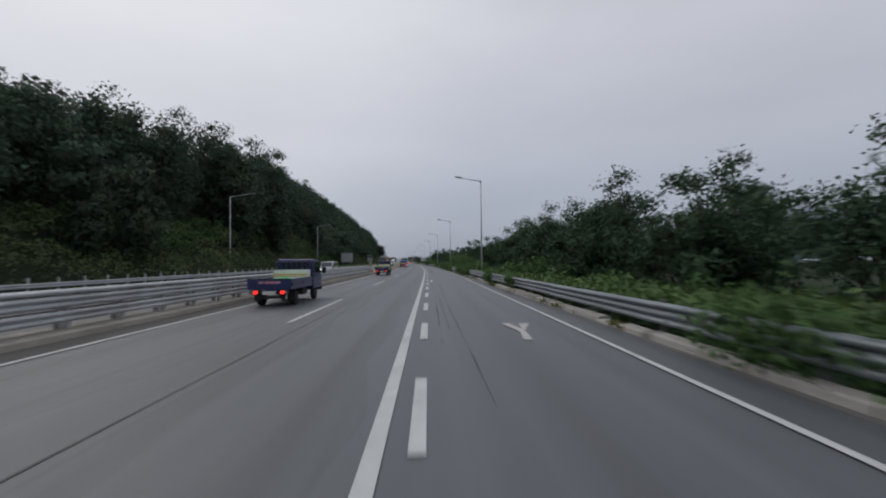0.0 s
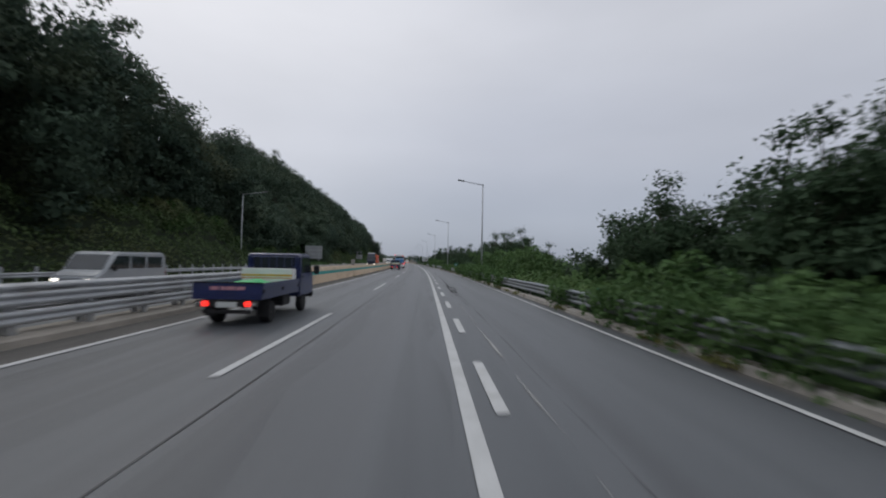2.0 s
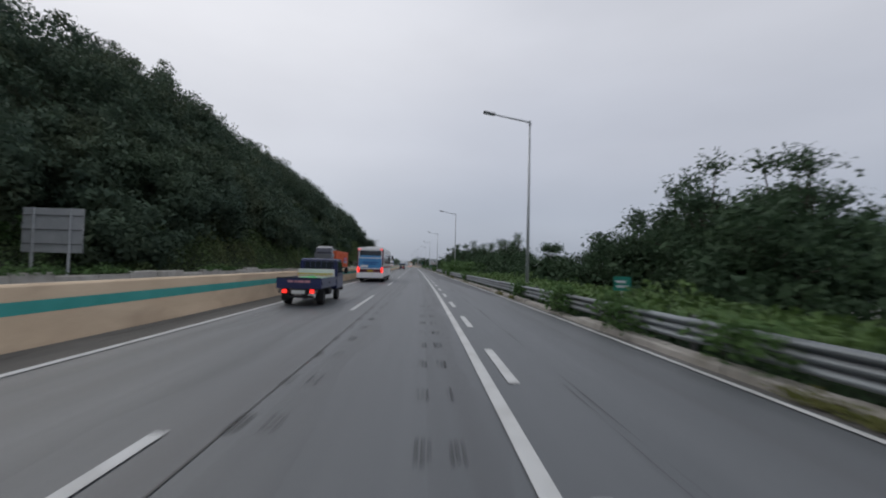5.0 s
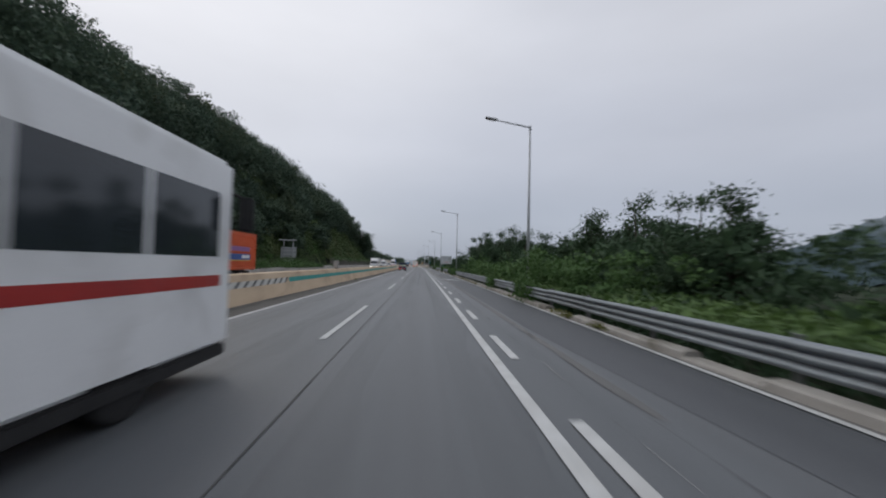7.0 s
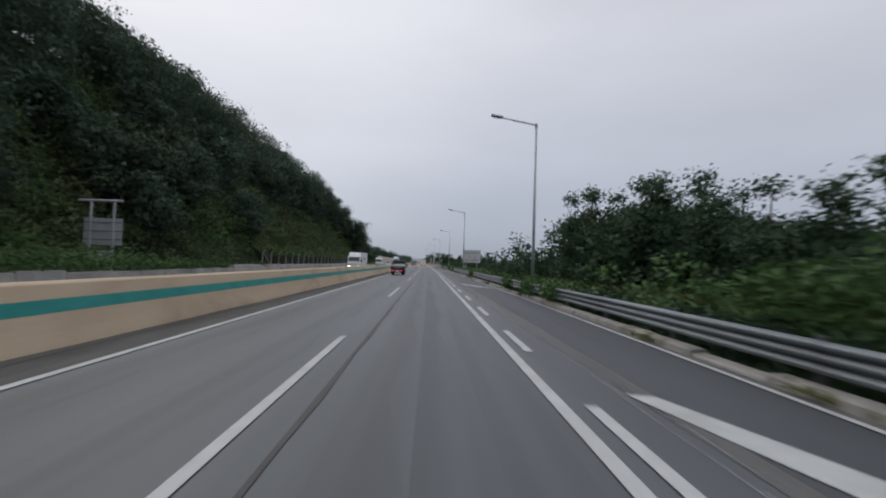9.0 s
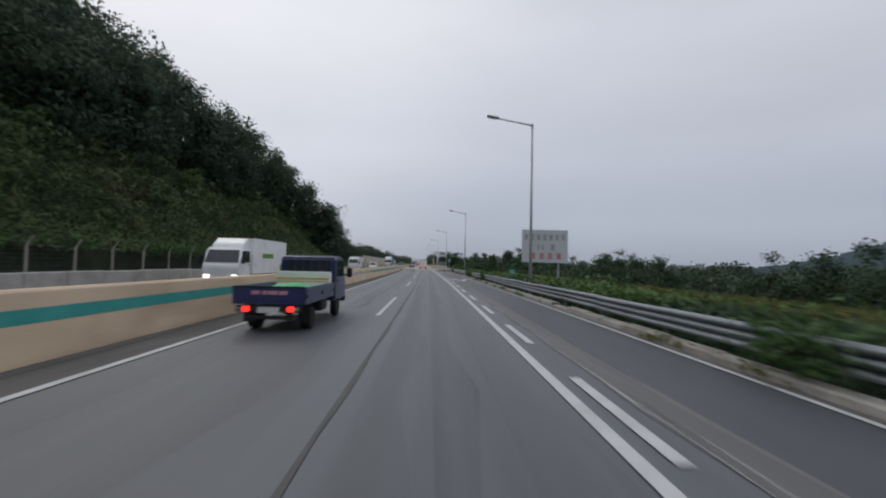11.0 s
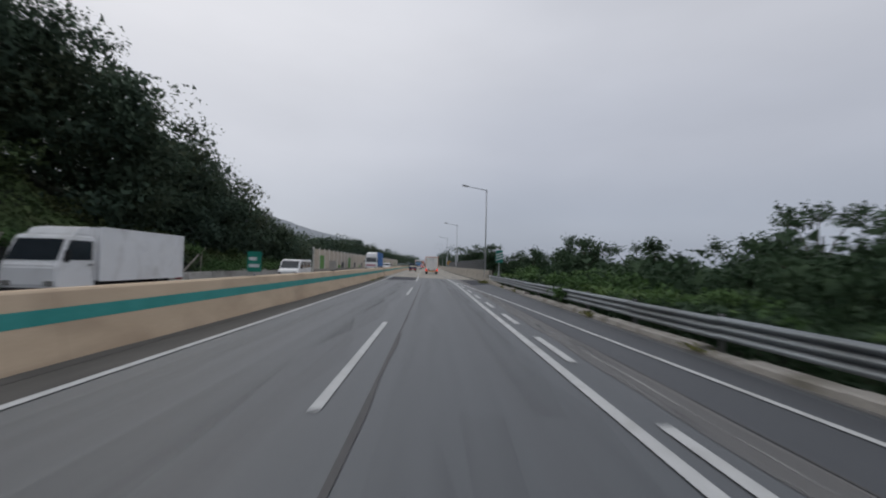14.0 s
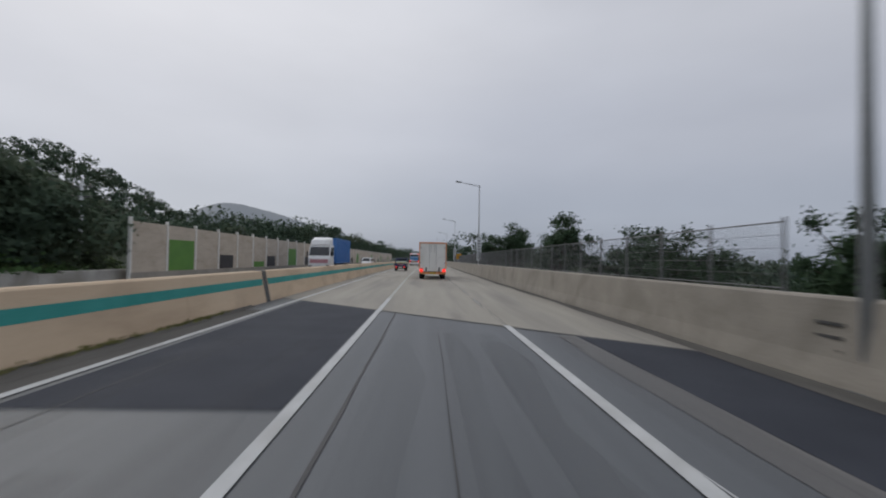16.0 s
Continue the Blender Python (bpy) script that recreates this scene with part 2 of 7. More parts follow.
def heading(y):
    """Degrees by which the road is turned at y."""
    return math.degrees(math.atan2(-float(cx(y + 2) - cx(y - 2)), 4.0))


def place(u, y, z=0.0, turn=0.0):
    p = at(u, y, z)
    return pose(p.x, p.y, p.z, 0, 0, heading(y) + turn)


KERB_Y = [-20, 8, 24, 48, 71, 90, 113, 150, 176, 189, 201, 213, 225, 250, 284, 307, 330, 350, 368, 372]
KERB_X = [5.5, 5.3, 5.05, 4.74, 4.50, 4.40, 4.22, 3.88, 3.63, 3.58, 3.62, 3.68, 3.74, 3.62, 3.44, 3.48, 3.48, 3.48, 3.75, 3.8]


def kerb_line(y):
    """Offset of the outer kerb's face."""
    return np.interp(y, KERB_Y, KERB_X)


KERB_U = lambda y: float(kerb_line(y))
EDGE_U = lambda y: float(np.interp(y, [10, 60, 110, 140, 190, 235, 287, 315, 326, 337, 352, 357, 363, 368, 372, 375], [4.25, 4.06, 3.93, 3.7, 3.42, 3.45, 3.07, 2.82, 2.62, 2.06, 1.42, 1.06, 0.83, 0.56, 0.28, 0.15]))
LANE_U = lambda y: float(np.interp(y, [345, 362, 640], [0.0, 0.13, 0.17]))


def link_mesh(name, me, material, parent=None, label="", smooth=False):
    me.materials.append(material)
    if smooth:
        me.polygons.foreach_set("use_smooth", [True] * len(me.polygons))
    ob = new(name, me)
    if parent is not None:
        ob.parent = parent
    if label:
        ob["label"] = label
    return ob


def part(name, bm, material, parent=None, label="", smooth=False):
    me = bpy.data.meshes.new(name)
    bmesh.ops.recalc_face_normals(bm, faces=bm.faces)
    bm.to_mesh(me)
    bm.free()
    return link_mesh(name, me, material, parent, label, smooth)


def thing(name, label, category, group="", kind=""):
    ob = new(name)
    ob.empty_display_size = 0.2
    return tagged(ob, label, category, group, kind)


def raw(name, verts, faces, material, parent=None, label="", uvs=None, smooth=False):
    me = bpy.data.meshes.new(name)
    me.from_pydata([tuple(v) for v in verts], [], faces)
    if uvs is not None:
        lay = me.uv_layers.new(name="plan")
        idx = np.zeros(len(me.loops), np.int32)
        me.loops.foreach_get("vertex_index", idx)
        lay.data.foreach_set("uv", np.asarray(uvs, np.float32)[idx].ravel())
    return link_mesh(name, me, material, parent, label, smooth)


def strip(name, u0, u1, y0, y1, z, material, parent=None, label="", step=4.0, thick=0.0):
    """A flat band along the road between two offsets, each a number or a function of y."""
    f0 = u0 if callable(u0) else (lambda y: u0)
    f1 = u1 if callable(u1) else (lambda y: u1)
    n = max(1, int(math.ceil((y1 - y0) / step)))
    ys = np.linspace(y0, y1, n + 1)
    v, uv, f = [], [], []
    for y in ys:
        for u in (f0(y), f1(y)):
            v.append(at(u, y, z))
            uv.append((u, y))
    f = [(2 * i, 2 * i + 1, 2 * i + 3, 2 * i + 2) for i in range(n)]
    if thick:
        k = len(v)
        v += [p - Vector((0, 0, thick)) for p in v]
        uv += uv
        f += [(2 * i + k, 2 * i + 2 + k, 2 * i + 3 + k, 2 * i + 1 + k) for i in range(n)]
        f += [(2 * i, 2 * i + 2, 2 * i + 2 + k, 2 * i + k) for i in range(n)] + [(2 * i + 1, 2 * i + 1 + k, 2 * i + 3 + k, 2 * i + 3) for i in range(n)]
        f += [(0, k, k + 1, 1), (2 * n, 2 * n + 1, 2 * n + 1 + k, 2 * n + k)]
    return raw(name, v, f, material, parent, label, uv)


def sweep(name, profile, y0, y1, material, parent=None, label="", off=None, step=4.0, closed=True, smooth=False):
    """A cross-section of (offset, height) pairs drawn along the road."""
    off = off or (lambda y: 0.0)
    n = max(1, int(math.ceil((y1 - y0) / step)))
    k = len(profile)
    v = [at(u + off(y), y, z) for y in np.linspace(y0, y1, n + 1) for u, z in profile]
    f = []
    for i in range(n):
        for j in range(k if closed else k - 1):
            a, b = i * k + j, i * k + (j + 1) % k
            f.append((a, b, b + k, a + k))
    if closed:
        f += [tuple(range(k))[::-1], tuple(range(n * k, n * k + k))]
    return raw(name, v, f, material, parent, label, None, smooth)


def box(bm, x0, x1, y0, y1, z0, z1, bevel=0.0, seg=2):
    r = bmesh.ops.create_cube(bm, size=1, matrix=Matrix.Translation(((x0 + x1) / 2, (y0 + y1) / 2, (z0 + z1) / 2)) @ Matrix.Diagonal((x1 - x0, y1 - y0, z1 - z0, 1)))
    if bevel:
        es = list({e for v in r["verts"] for e in v.link_edges})
        bmesh.ops.bevel(bm, geom=es, offset=bevel, segments=seg, affect="EDGES", clamp_overlap=True)
    return bm


def boxed(*a, **k):
    return box(bmesh.new(), *a, **k)


def tube(bm, p, q, r0, r1=None, sides=10, caps=True):
    p, q = Vector(p), Vector(q)
    r1 = r0 if r1 is None else r1
    d = q - p
    m = Matrix.Translation((p + q) / 2) @ d.to_track_quat("Z", "Y").to_matrix().to_4x4()
    bmesh.ops.create_cone(bm, cap_ends=caps, segments=sides, radius1=r0, radius2=r1, depth=d.length, matrix=m)
    return bm


def tubed(*a, **k):
    return tube(bmesh.new(), *a, **k)


def side_prism(pts, x0, x1, bevel=0.0, seg=2):
    """A side outline of (y, z) points drawn out across the width."""
    bm = bmesh.new()
    a = [bm.verts.new((x0, y, z)) for y, z in pts]
    b = [bm.verts.new((x1, y, z)) for y, z in pts]
    n = len(pts)
    bm.faces.new(a)
    bm.faces.new(b[::-1])
    for i in range(n):
        bm.faces.new((a[i], b[i], b[(i + 1) % n], a[(i + 1) % n]))
    bmesh.ops.recalc_face_normals(bm, faces=bm.faces)
    if bevel:
        bmesh.ops.bevel(bm, geom=list(bm.edges), offset=bevel, segments=seg, affect="EDGES", clamp_overlap=True)
    return bm


def lathe(profile, sides=24):
    """Rings of (distance along the axis, radius) closed into a solid."""
    bm = bmesh.new()
    rings = []
    for a, r in profile:
        ring = []
        for i in range(sides):
            t = 2 * math.pi * i / sides
            ring.append(bm.verts.new((a, r * math.cos(t), r * math.sin(t))))
        rings.append(ring)
    for p, q in zip(rings, rings[1:]):
        for i in range(sides):
            bm.faces.new((p[i], p[(i + 1) % sides], q[(i + 1) % sides], q[i]))
    bm.faces.new(rings[0][::-1])
    bm.faces.new(rings[-1])
    return bm

# ---- ground ----


def hill_share(y):
    return np.interp(y, [-300, -60, 54, 78, 95, 110, 123, 142, 160, 176, 200, 330, 347, 365, 382, 402], [0.5, 0.5, 0.62, 0.74, 0.74, 0.66, 0.59, 0.61, 0.75, 0.98, 1.07, 1.02, 0.98, 0.46, 0.15, 0.0])


def land(u, y):
    """Height of the ground at an offset from the road line."""
    u, y = np.asarray(u, float), np.asarray(y, float)
    bench = np.interp(y, [102, 116, 150, 162, 198, 210, 244, 256], [0, 4.2, 4.2, 0, 0, 4.4, 4.4, 0])
    x = np.maximum(-u - 22.6 - bench, 0)
    rise = hill_share(y) * 46 * (1 - np.exp(-(x / 46) ** 1.0 * 1.25)) * 1.02
    back = np.clip((x - 28) / 30, 0, 1) * np.interp(y, [210, 245], [1, 0])
    rise = rise * (1 - 0.26 * back * back * (3 - 2 * back))
    left = np.where(x > 0, 0.35 * np.minimum(x, 1.2) + rise, 0.0)
    w = np.maximum(u - 8.5, 0)
    right = -6.5 * (1 - np.exp(-w / 15.0))
    right = right - 0.5 * np.clip((u - kerb_line(y) - 0.45) / 0.7, 0, 1)
    far = 40 * np.exp(-(((u + 168) / 44) ** 2 + ((y - 555) / 70) ** 2))
    return -0.09 + left + right + far


def build_ground():
    us = np.concatenate([np.linspace(-1400, -120, 24), np.linspace(-110, -24, 40), np.linspace(-22.6, -21.6, 2), np.linspace(-18, 3, 5), np.linspace(3.8, 7.0, 8), np.linspace(8, 40, 22), np.linspace(46, 260, 30), np.linspace(290, 1400, 20)])
    ys = np.concatenate([np.linspace(-400, -60, 10), np.linspace(-50, 480, 107), np.linspace(500, 1200, 40), np.linspace(1280, 3200, 16)])
    U, Y = np.meshgrid(us, ys)
    Z = land(U, Y)
    wob = np.where((U < -25) | (U > 9), 1.0, 0.0)
    Z = Z + wob * 0.35 * (np.sin(U * 0.7 + Y * 0.31) * np.cos(Y * 0.53 - U * 0.2))
    X = U + cx(Y)
    v = np.stack([X, Y, Z], -1).reshape(-1, 3)
    a, b = len(ys), len(us)
    f = [(i * b + j, i * b + j + 1, (i + 1) * b + j + 1, (i + 1) * b + j) for i in range(a - 1) for j in range(b - 1)]
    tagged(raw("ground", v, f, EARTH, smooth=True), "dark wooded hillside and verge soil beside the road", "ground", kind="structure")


build_ground()

# ---- the two carriageways ----
road = tagged(strip("road", -8.5, lambda y: KERB_U(y) + 0.25, -40, 900, 0.0, ASPHALT, thick=0.12), "worn grey asphalt carriageway with two lanes and a tapering outer lane", "road", kind="structure")
far_road = tagged(strip("road", -21.4, -8.7, -40, 900, -0.012, ASPHALT, thick=0.11), "worn asphalt carriageway for oncoming traffic behind the median", "road", kind="structure")
E = lambda y: -7.2 + float(np.interp(y, [0, 250, 330, 420], [0.18, 0.2, 0.1, -0.1]))


def skew(u):
    return 380.4 - 0.86 * u


def quad(name, pts, z, material, parent, label=""):
    v = [at(u, y, z) for u, y in pts]
    return raw(name, v, [tuple(range(len(v)))], material, parent, label, pts)


strip("inner_shoulder", -8.15, lambda y: E(y) - 0.12, -40, 383, 0.004, GRIT, road, "brown gritty inner shoulder")
strip("outer_lane_surface", lambda y: float(np.interp(y, [140, 172, 215, 285, 320], [3.25, 1.62, 1.50, 1.30, 1.28])), lambda y: KERB_U(y) - 0.30, 140, 379, 0.004, ASPHALT_DARK, road, "darker resurfaced outer lane")
SEAM_IN = lambda y: float(np.interp(y, [165, 205, 240, 340, 365], [1.36, 1.27, 0.75, 0.72, 1.0]))
SEAM_OUT = lambda y: float(np.interp(y, [165, 215, 285, 355, 365], [1.52, 1.50, 1.30, 1.28, 1.5])) + 0.012 * math.sin(y * 1.9) + 0.01 * math.sin(y * 0.61)
strip("worn_strip", lambda y: SEAM_IN(y) + 0.05 * math.sin(y * 1.1) * math.sin(y * 0.37), SEAM_OUT, 165, 379, 0.008, RAGGED, road, "pale worn strip between old and new asphalt", step=0.8)
strip("worn_rim", lambda y: SEAM_OUT(y) - 0.07 - 0.03 * math.sin(y * 0.8), SEAM_OUT, 196, 379, 0.0095, STRIP, road, "pale crumbled rim of the worn strip", step=0.8)
strip("outer_verge_strip", lambda y: KERB_U(y) - 0.16, lambda y: KERB_U(y) + 0.1, -40, 371, 0.004, STRIP, road, "gritty strip along the kerb")
quad("asphalt_patch", [(-6.98, 373.4), (-3.72, 373.5), (-3.72, skew(-3.72)), (-6.98, skew(-6.98))], 0.006, ASPHALT_PATCH, road, "fresh black asphalt patch before the bridge")
quad("asphalt_patch", [(1.52, 364.0), (3.6, 368.0), (3.6, skew(3.6)), (1.52, skew(1.52))], 0.012, ASPHALT_PATCH, road, "dark asphalt patch before the bridge")


def build_deck():
    ys = np.linspace(0, 1, 60)
    v, uv, f = [], [], []
    us = np.linspace(-8.2, 4.0, 9)
    for t in ys:
        for u in us:
            y = skew(u) * (1 - t) + 640 * t
            v.append(at(u, y, 0.0135))
            uv.append((u, y))
    n = len(us)
    f = [(i * n + j, i * n + j + 1, (i + 1) * n + j + 1, (i + 1) * n + j) for i in range(59) for j in range(n - 1)]
    raw("bridge_deck", v, f, DECK, road, "pale concrete bridge deck", uv)
    w = 0.14
    quad("expansion_joint", [(-8.2, skew(-8.2) - w), (3.9, skew(3.9) - w), (3.9, skew(3.9) + w), (-8.2, skew(-8.2) + w)], 0.013, SEAL, road, "dark bridge expansion joint")


build_deck()
strip("deck_grit", lambda y: 3.42 + 0.06 * math.sin(y * 0.7) + 0.05 * math.sin(y * 0.23), 3.9, 372, 470, 0.0185, GRIT, road, "brown grit along the foot of the parapet", step=2.0)

OLD_PAINT = surface("worn_white_paint", (0.33, 0.33, 0.315), (0.44, 0.44, 0.42), 2.0, 0.8, 0.15, 40, spec=0.3)
# markings: solid lines
strip("edge_line", lambda y: E(y) - 0.075, lambda y: E(y) + 0.075, -40, 640, 0.016, PAINT, road, "solid white inner edge line")
strip("lane_line", lambda y: LANE_U(y) - 0.09, lambda y: LANE_U(y) + 0.09, -40, 380.4, 0.016, PAINT, road, "solid white line beside the dotted line")
strip("edge_line", lambda y: EDGE_U(y) - 0.06, lambda y: EDGE_U(y) + float(np.interp(y, [366, 372.5], [0.06, -0.05])), -40, 372.5, 0.019, PAINT, road, "solid white outer edge line drawing in")
strip("edge_line", lambda y: LANE_U(y) - 0.08, lambda y: LANE_U(y) + 0.08, 380.4, 640, 0.017, FADED, road, "worn white outer edge line on the bridge")
strip("lane_line", -3.68, -3.52, 370, 388, 0.017, PAINT, road, "solid white line before the bridge")
strip("lane_line", -3.67, -3.53, 388, 640, 0.017, OLD_PAINT, road, "solid white line between the lanes on the bridge")
strip("edge_line", -20.6, -20.45, -40, 640, 0.004, PAINT, far_road, "solid white edge line")
strip("edge_line", -9.75, -9.6, -40, 640, 0.004, PAINT, far_road, "solid white edge line")


def dashes():
    for k in range(-1, 18):
        y = 10 + 20 * k
        strip("lane_dash", -3.675, -3.525, y, y + 8, 0.016, PAINT, road, step=4)
    for k in range(-2, 62):
        y = 0.72 + 6.005 * k
        y += float(np.interp(y, [0, 50, 72, 120, 180, 205, 230, 283, 290, 308, 320, 326, 332, 338, 345, 354], [0, -0.4, -0.9, -0.8, -0.6, -0.5, 0.3, 0.3, 0.3, 1.0, 1.55, 1.9, 2.1, 1.2, 0.3, -1.3]))
        n = float(np.interp(y, [0, 200, 283, 325, 340], [2.62, 2.7, 3.15, 3.0, 2.7]))
        if y < 366:
            strip("dotted_dash", 0.31, 0.48, y, y + n, 0.016, PAINT, road, step=3)
    for k in range(0, 32):
        y = 4 + 20 * k
        strip("lane_dash", -15.3, -15.15, y, y + 8, 0.004, PAINT, far_road, step=4)


dashes()
# painted merge arrows on the outer lane: a long diagonal blade with a short barb
def merge_arrow(y):
    quad("merge_arrow", [(1.08, y + 5.3), (1.45, y + 5.2), (3.25, y - 0.15), (2.95, y + 0.1), (1.95, y + 1.6)], 0.018, PAINT, road, "white painted merge arrow")


merge_arrow(208.6)
merge_arrow(240.6)
quad("painted_arrow", [(2.50, 8.9), (2.72, 8.9), (2.92, 7.6), (2.80, 6.3), (2.60, 6.3), (2.74, 7.4)], 0.018, OLD_PAINT, road, "worn white arrow on the outer lane")
quad("painted_arrow", [(3.0, 8.8), (3.28, 8.8), (2.95, 7.7), (2.86, 7.75)], 0.018, OLD_PAINT, road, "barb of the worn white arrow")
quad("painted_arrow", [(2.70, 8.85), (3.02, 8.8), (2.88, 7.8), (2.86, 7.75)], 0.017, FADED, road, "worn head of the arrow")
quad("painted_dash", [(0.60, 34.0), (0.76, 34.0), (0.88, 38.5), (0.72, 38.5)], 0.018, PAINT, road, "worn slanting white dash")


def yield_triangle():
    o = [(0.68, 307.9), (2.72, 307.6), (1.72, 301.1)]
    c = Vector((1.66, 305.9))
    i = [(c.x + (u - c.x) * 0.56, c.y + (y - c.y) * 0.62) for u, y in o]
    v = [at(u, y, 0.018) for u, y in o + i]
    raw("yield_triangle", v, [(0, 1, 4, 3), (1, 2, 5, 4), (2, 0, 3, 5)], PAINT, road, "white painted give-way triangle", o + i)


yield_triangle()


def wavy(u, amp, f, ph, w):
    return (lambda y: u + amp * math.sin(y * f + ph) + amp * 0.5 * math.sin(y * f * 2.7 + ph)) , (lambda y: u + w * (1 + 0.35 * math.sin(y * 1.3 + ph)) + amp * math.sin(y * f + ph) + amp * 0.5 * math.sin(y * f * 2.7 + ph))


for u, amp, f, ph, w, y0, y1 in ((-3.0, 0.03, 0.05, 0.3, 0.022, -40, 200), (-3.05, 0.02, 0.05, 0.3, 0.075, 200, 336), (-3.05, 0.02, 0.05, 0.3, 0.04, 336, 384), (1.30, 0.02, 0.07, 2.0, 0.03, 262, 350), (1.50, 0.02, 0.07, 2.0, 0.025, 190, 258), (-6.2, 0.05, 0.13, 0.5, 0.014, 364, 376), (-1.75, 0.05, 0.21, 1.7, 0.013, 366, 379)):
    a, b = wavy(u, amp, f, ph, w)
    strip("sealed_crack", a, b, y0, y1, 0.012, SEAL, road, "dark sealed joint along the asphalt", step=1.5)
for u, y0, y1, w in ((1.0, 66, 75, 0.10), (1.2, 63, 76, 0.06), (0.95, 92, 99, 0.07), (0.75, 6, 16, 0.05), (1.0, 8, 20, 0.04), (1.27, 2, 196, 0.03), (1.12, 60, 120, 0.03), (-2.75, 284, 292, 0.05)):
    a, b = wavy(u, 0.02 if w > 0.2 else 0.03, 0.07, y0, w)
    strip("skid_mark", a, b, y0, y1, 0.014, RUBBER, road, "dark rubber skid mark", step=1.0)


for u, y0, y1, w in ((0.92, 205, 262, 0.05), (0.78, 226, 300, 0.04), (0.95, 318, 362, 0.05), (1.5, 113, 116.5, 0.08), (0.9, 40, 62, 0.05), (0.8, 266, 300, 0.04), (0.84, 160, 200, 0.035), (0.96, 205, 216, 0.05), (0.80, 88, 112, 0.03), (1.05, 88, 106, 0.03), (0.86, 64, 86, 0.04), (-6.75, 196, 204, 0.09), (-6.8, 284, 300, 0.06), (-6.8, 196, 200, 0.05)):
    a, b = wavy(u, 0.03, 0.05, y0, w)
    strip("faded_line", a, b, y0, y1, 0.015, FADED, road, "broken rest of an old painted line", step=2.0)


for u, w in ((-6.55, 0.62), (-4.75, 0.66), (-2.72, 0.62), (-0.98, 0.66)):
    a, b = wavy(u, 0.08, 0.02, u, w)
    strip("wheel_track", a, b, -40, 378, 0.0105, TRACK, road, "smooth darker wheel track", step=3.0)
for u, y0, y1, w in ((-1.85, 196, 330, 0.5), (-1.0, 330, 379, 0.55), (-1.7, 360, 379, 0.4), (-5.3, 268, 372, 0.7)):
    a, b = wavy(u, 0.06, 0.03, y0, w)
    strip("oily_band", a, b, y0, y1, 0.0112, OILY, road, "dark oily band along the lane", step=3.0)
for u, y0, y1, w in ((0.99, 68.5, 77, 0.13), (1.22, 68.0, 74, 0.10), (1.10, 75, 86, 0.09), (1.36, 70.5, 75, 0.08)):
    a, b = wavy(u, 0.03, 0.07, y0, w)
    strip("skid_mark", a, b, y0, y1, 0.0145, SKID, road, "heavy dark skid mark", step=1.0)


def scrapes():
    """Short ragged pale scrapes along the inner edge of the worn strip, and a few strays."""
    rnd = random.Random(12)
    spans = [(205, 262), (205, 262), (222, 300), (300, 364), (318, 364), (60, 112)]
    for n in range(64):
        y0, y1 = spans[n % 6]
        y = rnd.uniform(y0, y1)
        L, w = rnd.uniform(0.5, 2.6), rnd.uniform(0.012, 0.035)
        u = (SEAM_IN(y) if y > 165 else 0.95) + rnd.gauss(0.04, 0.05)
        d = rnd.gauss(0, 0.025)
        quad("scrape", [(u, y), (u + w, y + 0.2 * L), (u + w * 0.8 + d, y + 0.7 * L), (u + d, y + L), (u + d * 0.6 - 0.3 * w, y + 0.6 * L)], 0.0155, FADED, road)
    for u, y, L, d in ((2.35, 325.2, 1.0, 0.03), (2.2, 243, 0.8, 0.05), (2.6, 351, 0.7, 0.02), (-2.1, 238, 1.1, 0.04)):
        quad("scrape", [(u, y), (u + 0.06, y + 0.1), (u + 0.05 + d, y + L), (u + d, y + L - 0.1)], 0.0155, FADED, road)


scrapes()


def oil_spots():
    rnd = random.Random(5)
    for pair in (-0.98, -0.65, -2.95, -2.58):
        for k in range(9):
            y = 117.6 + 1.83 * k + (0.7 if pair < -2 else 0)
            for s in (-0.062, 0.0, 0.062):
                a, b, d = y - 0.26 - 0.1 * rnd.random(), y + 0.22 + 0.12 * rnd.random(), 0.02 * rnd.random() - 0.01
                quad("tyre_print", [(pair + s - 0.024, a), (pair + s + 0.024, a + 0.05), (pair + s + 0.024 + d, b), (pair + s - 0.02 + d, b - 0.04)], 0.013, RUBBER, road)


oil_spots()

# ---- concrete median ----
MED = [(-8.16, -0.01), (-8.18, 0.10), (-8.24, 0.34), (-8.40, 1.16), (-8.44, 1.20), (-8.72, 1.20), (-8.76, 1.16), (-8.92, 0.34), (-8.98, 0.10), (-9.0, -0.01)]
median = thing("median_barrier", "tan concrete median barrier with a teal painted stripe", "barrier", kind="structure")


def median_face(z):
    return -8.24 - 0.16 * (z - 0.34) / 0.82 + 0.004


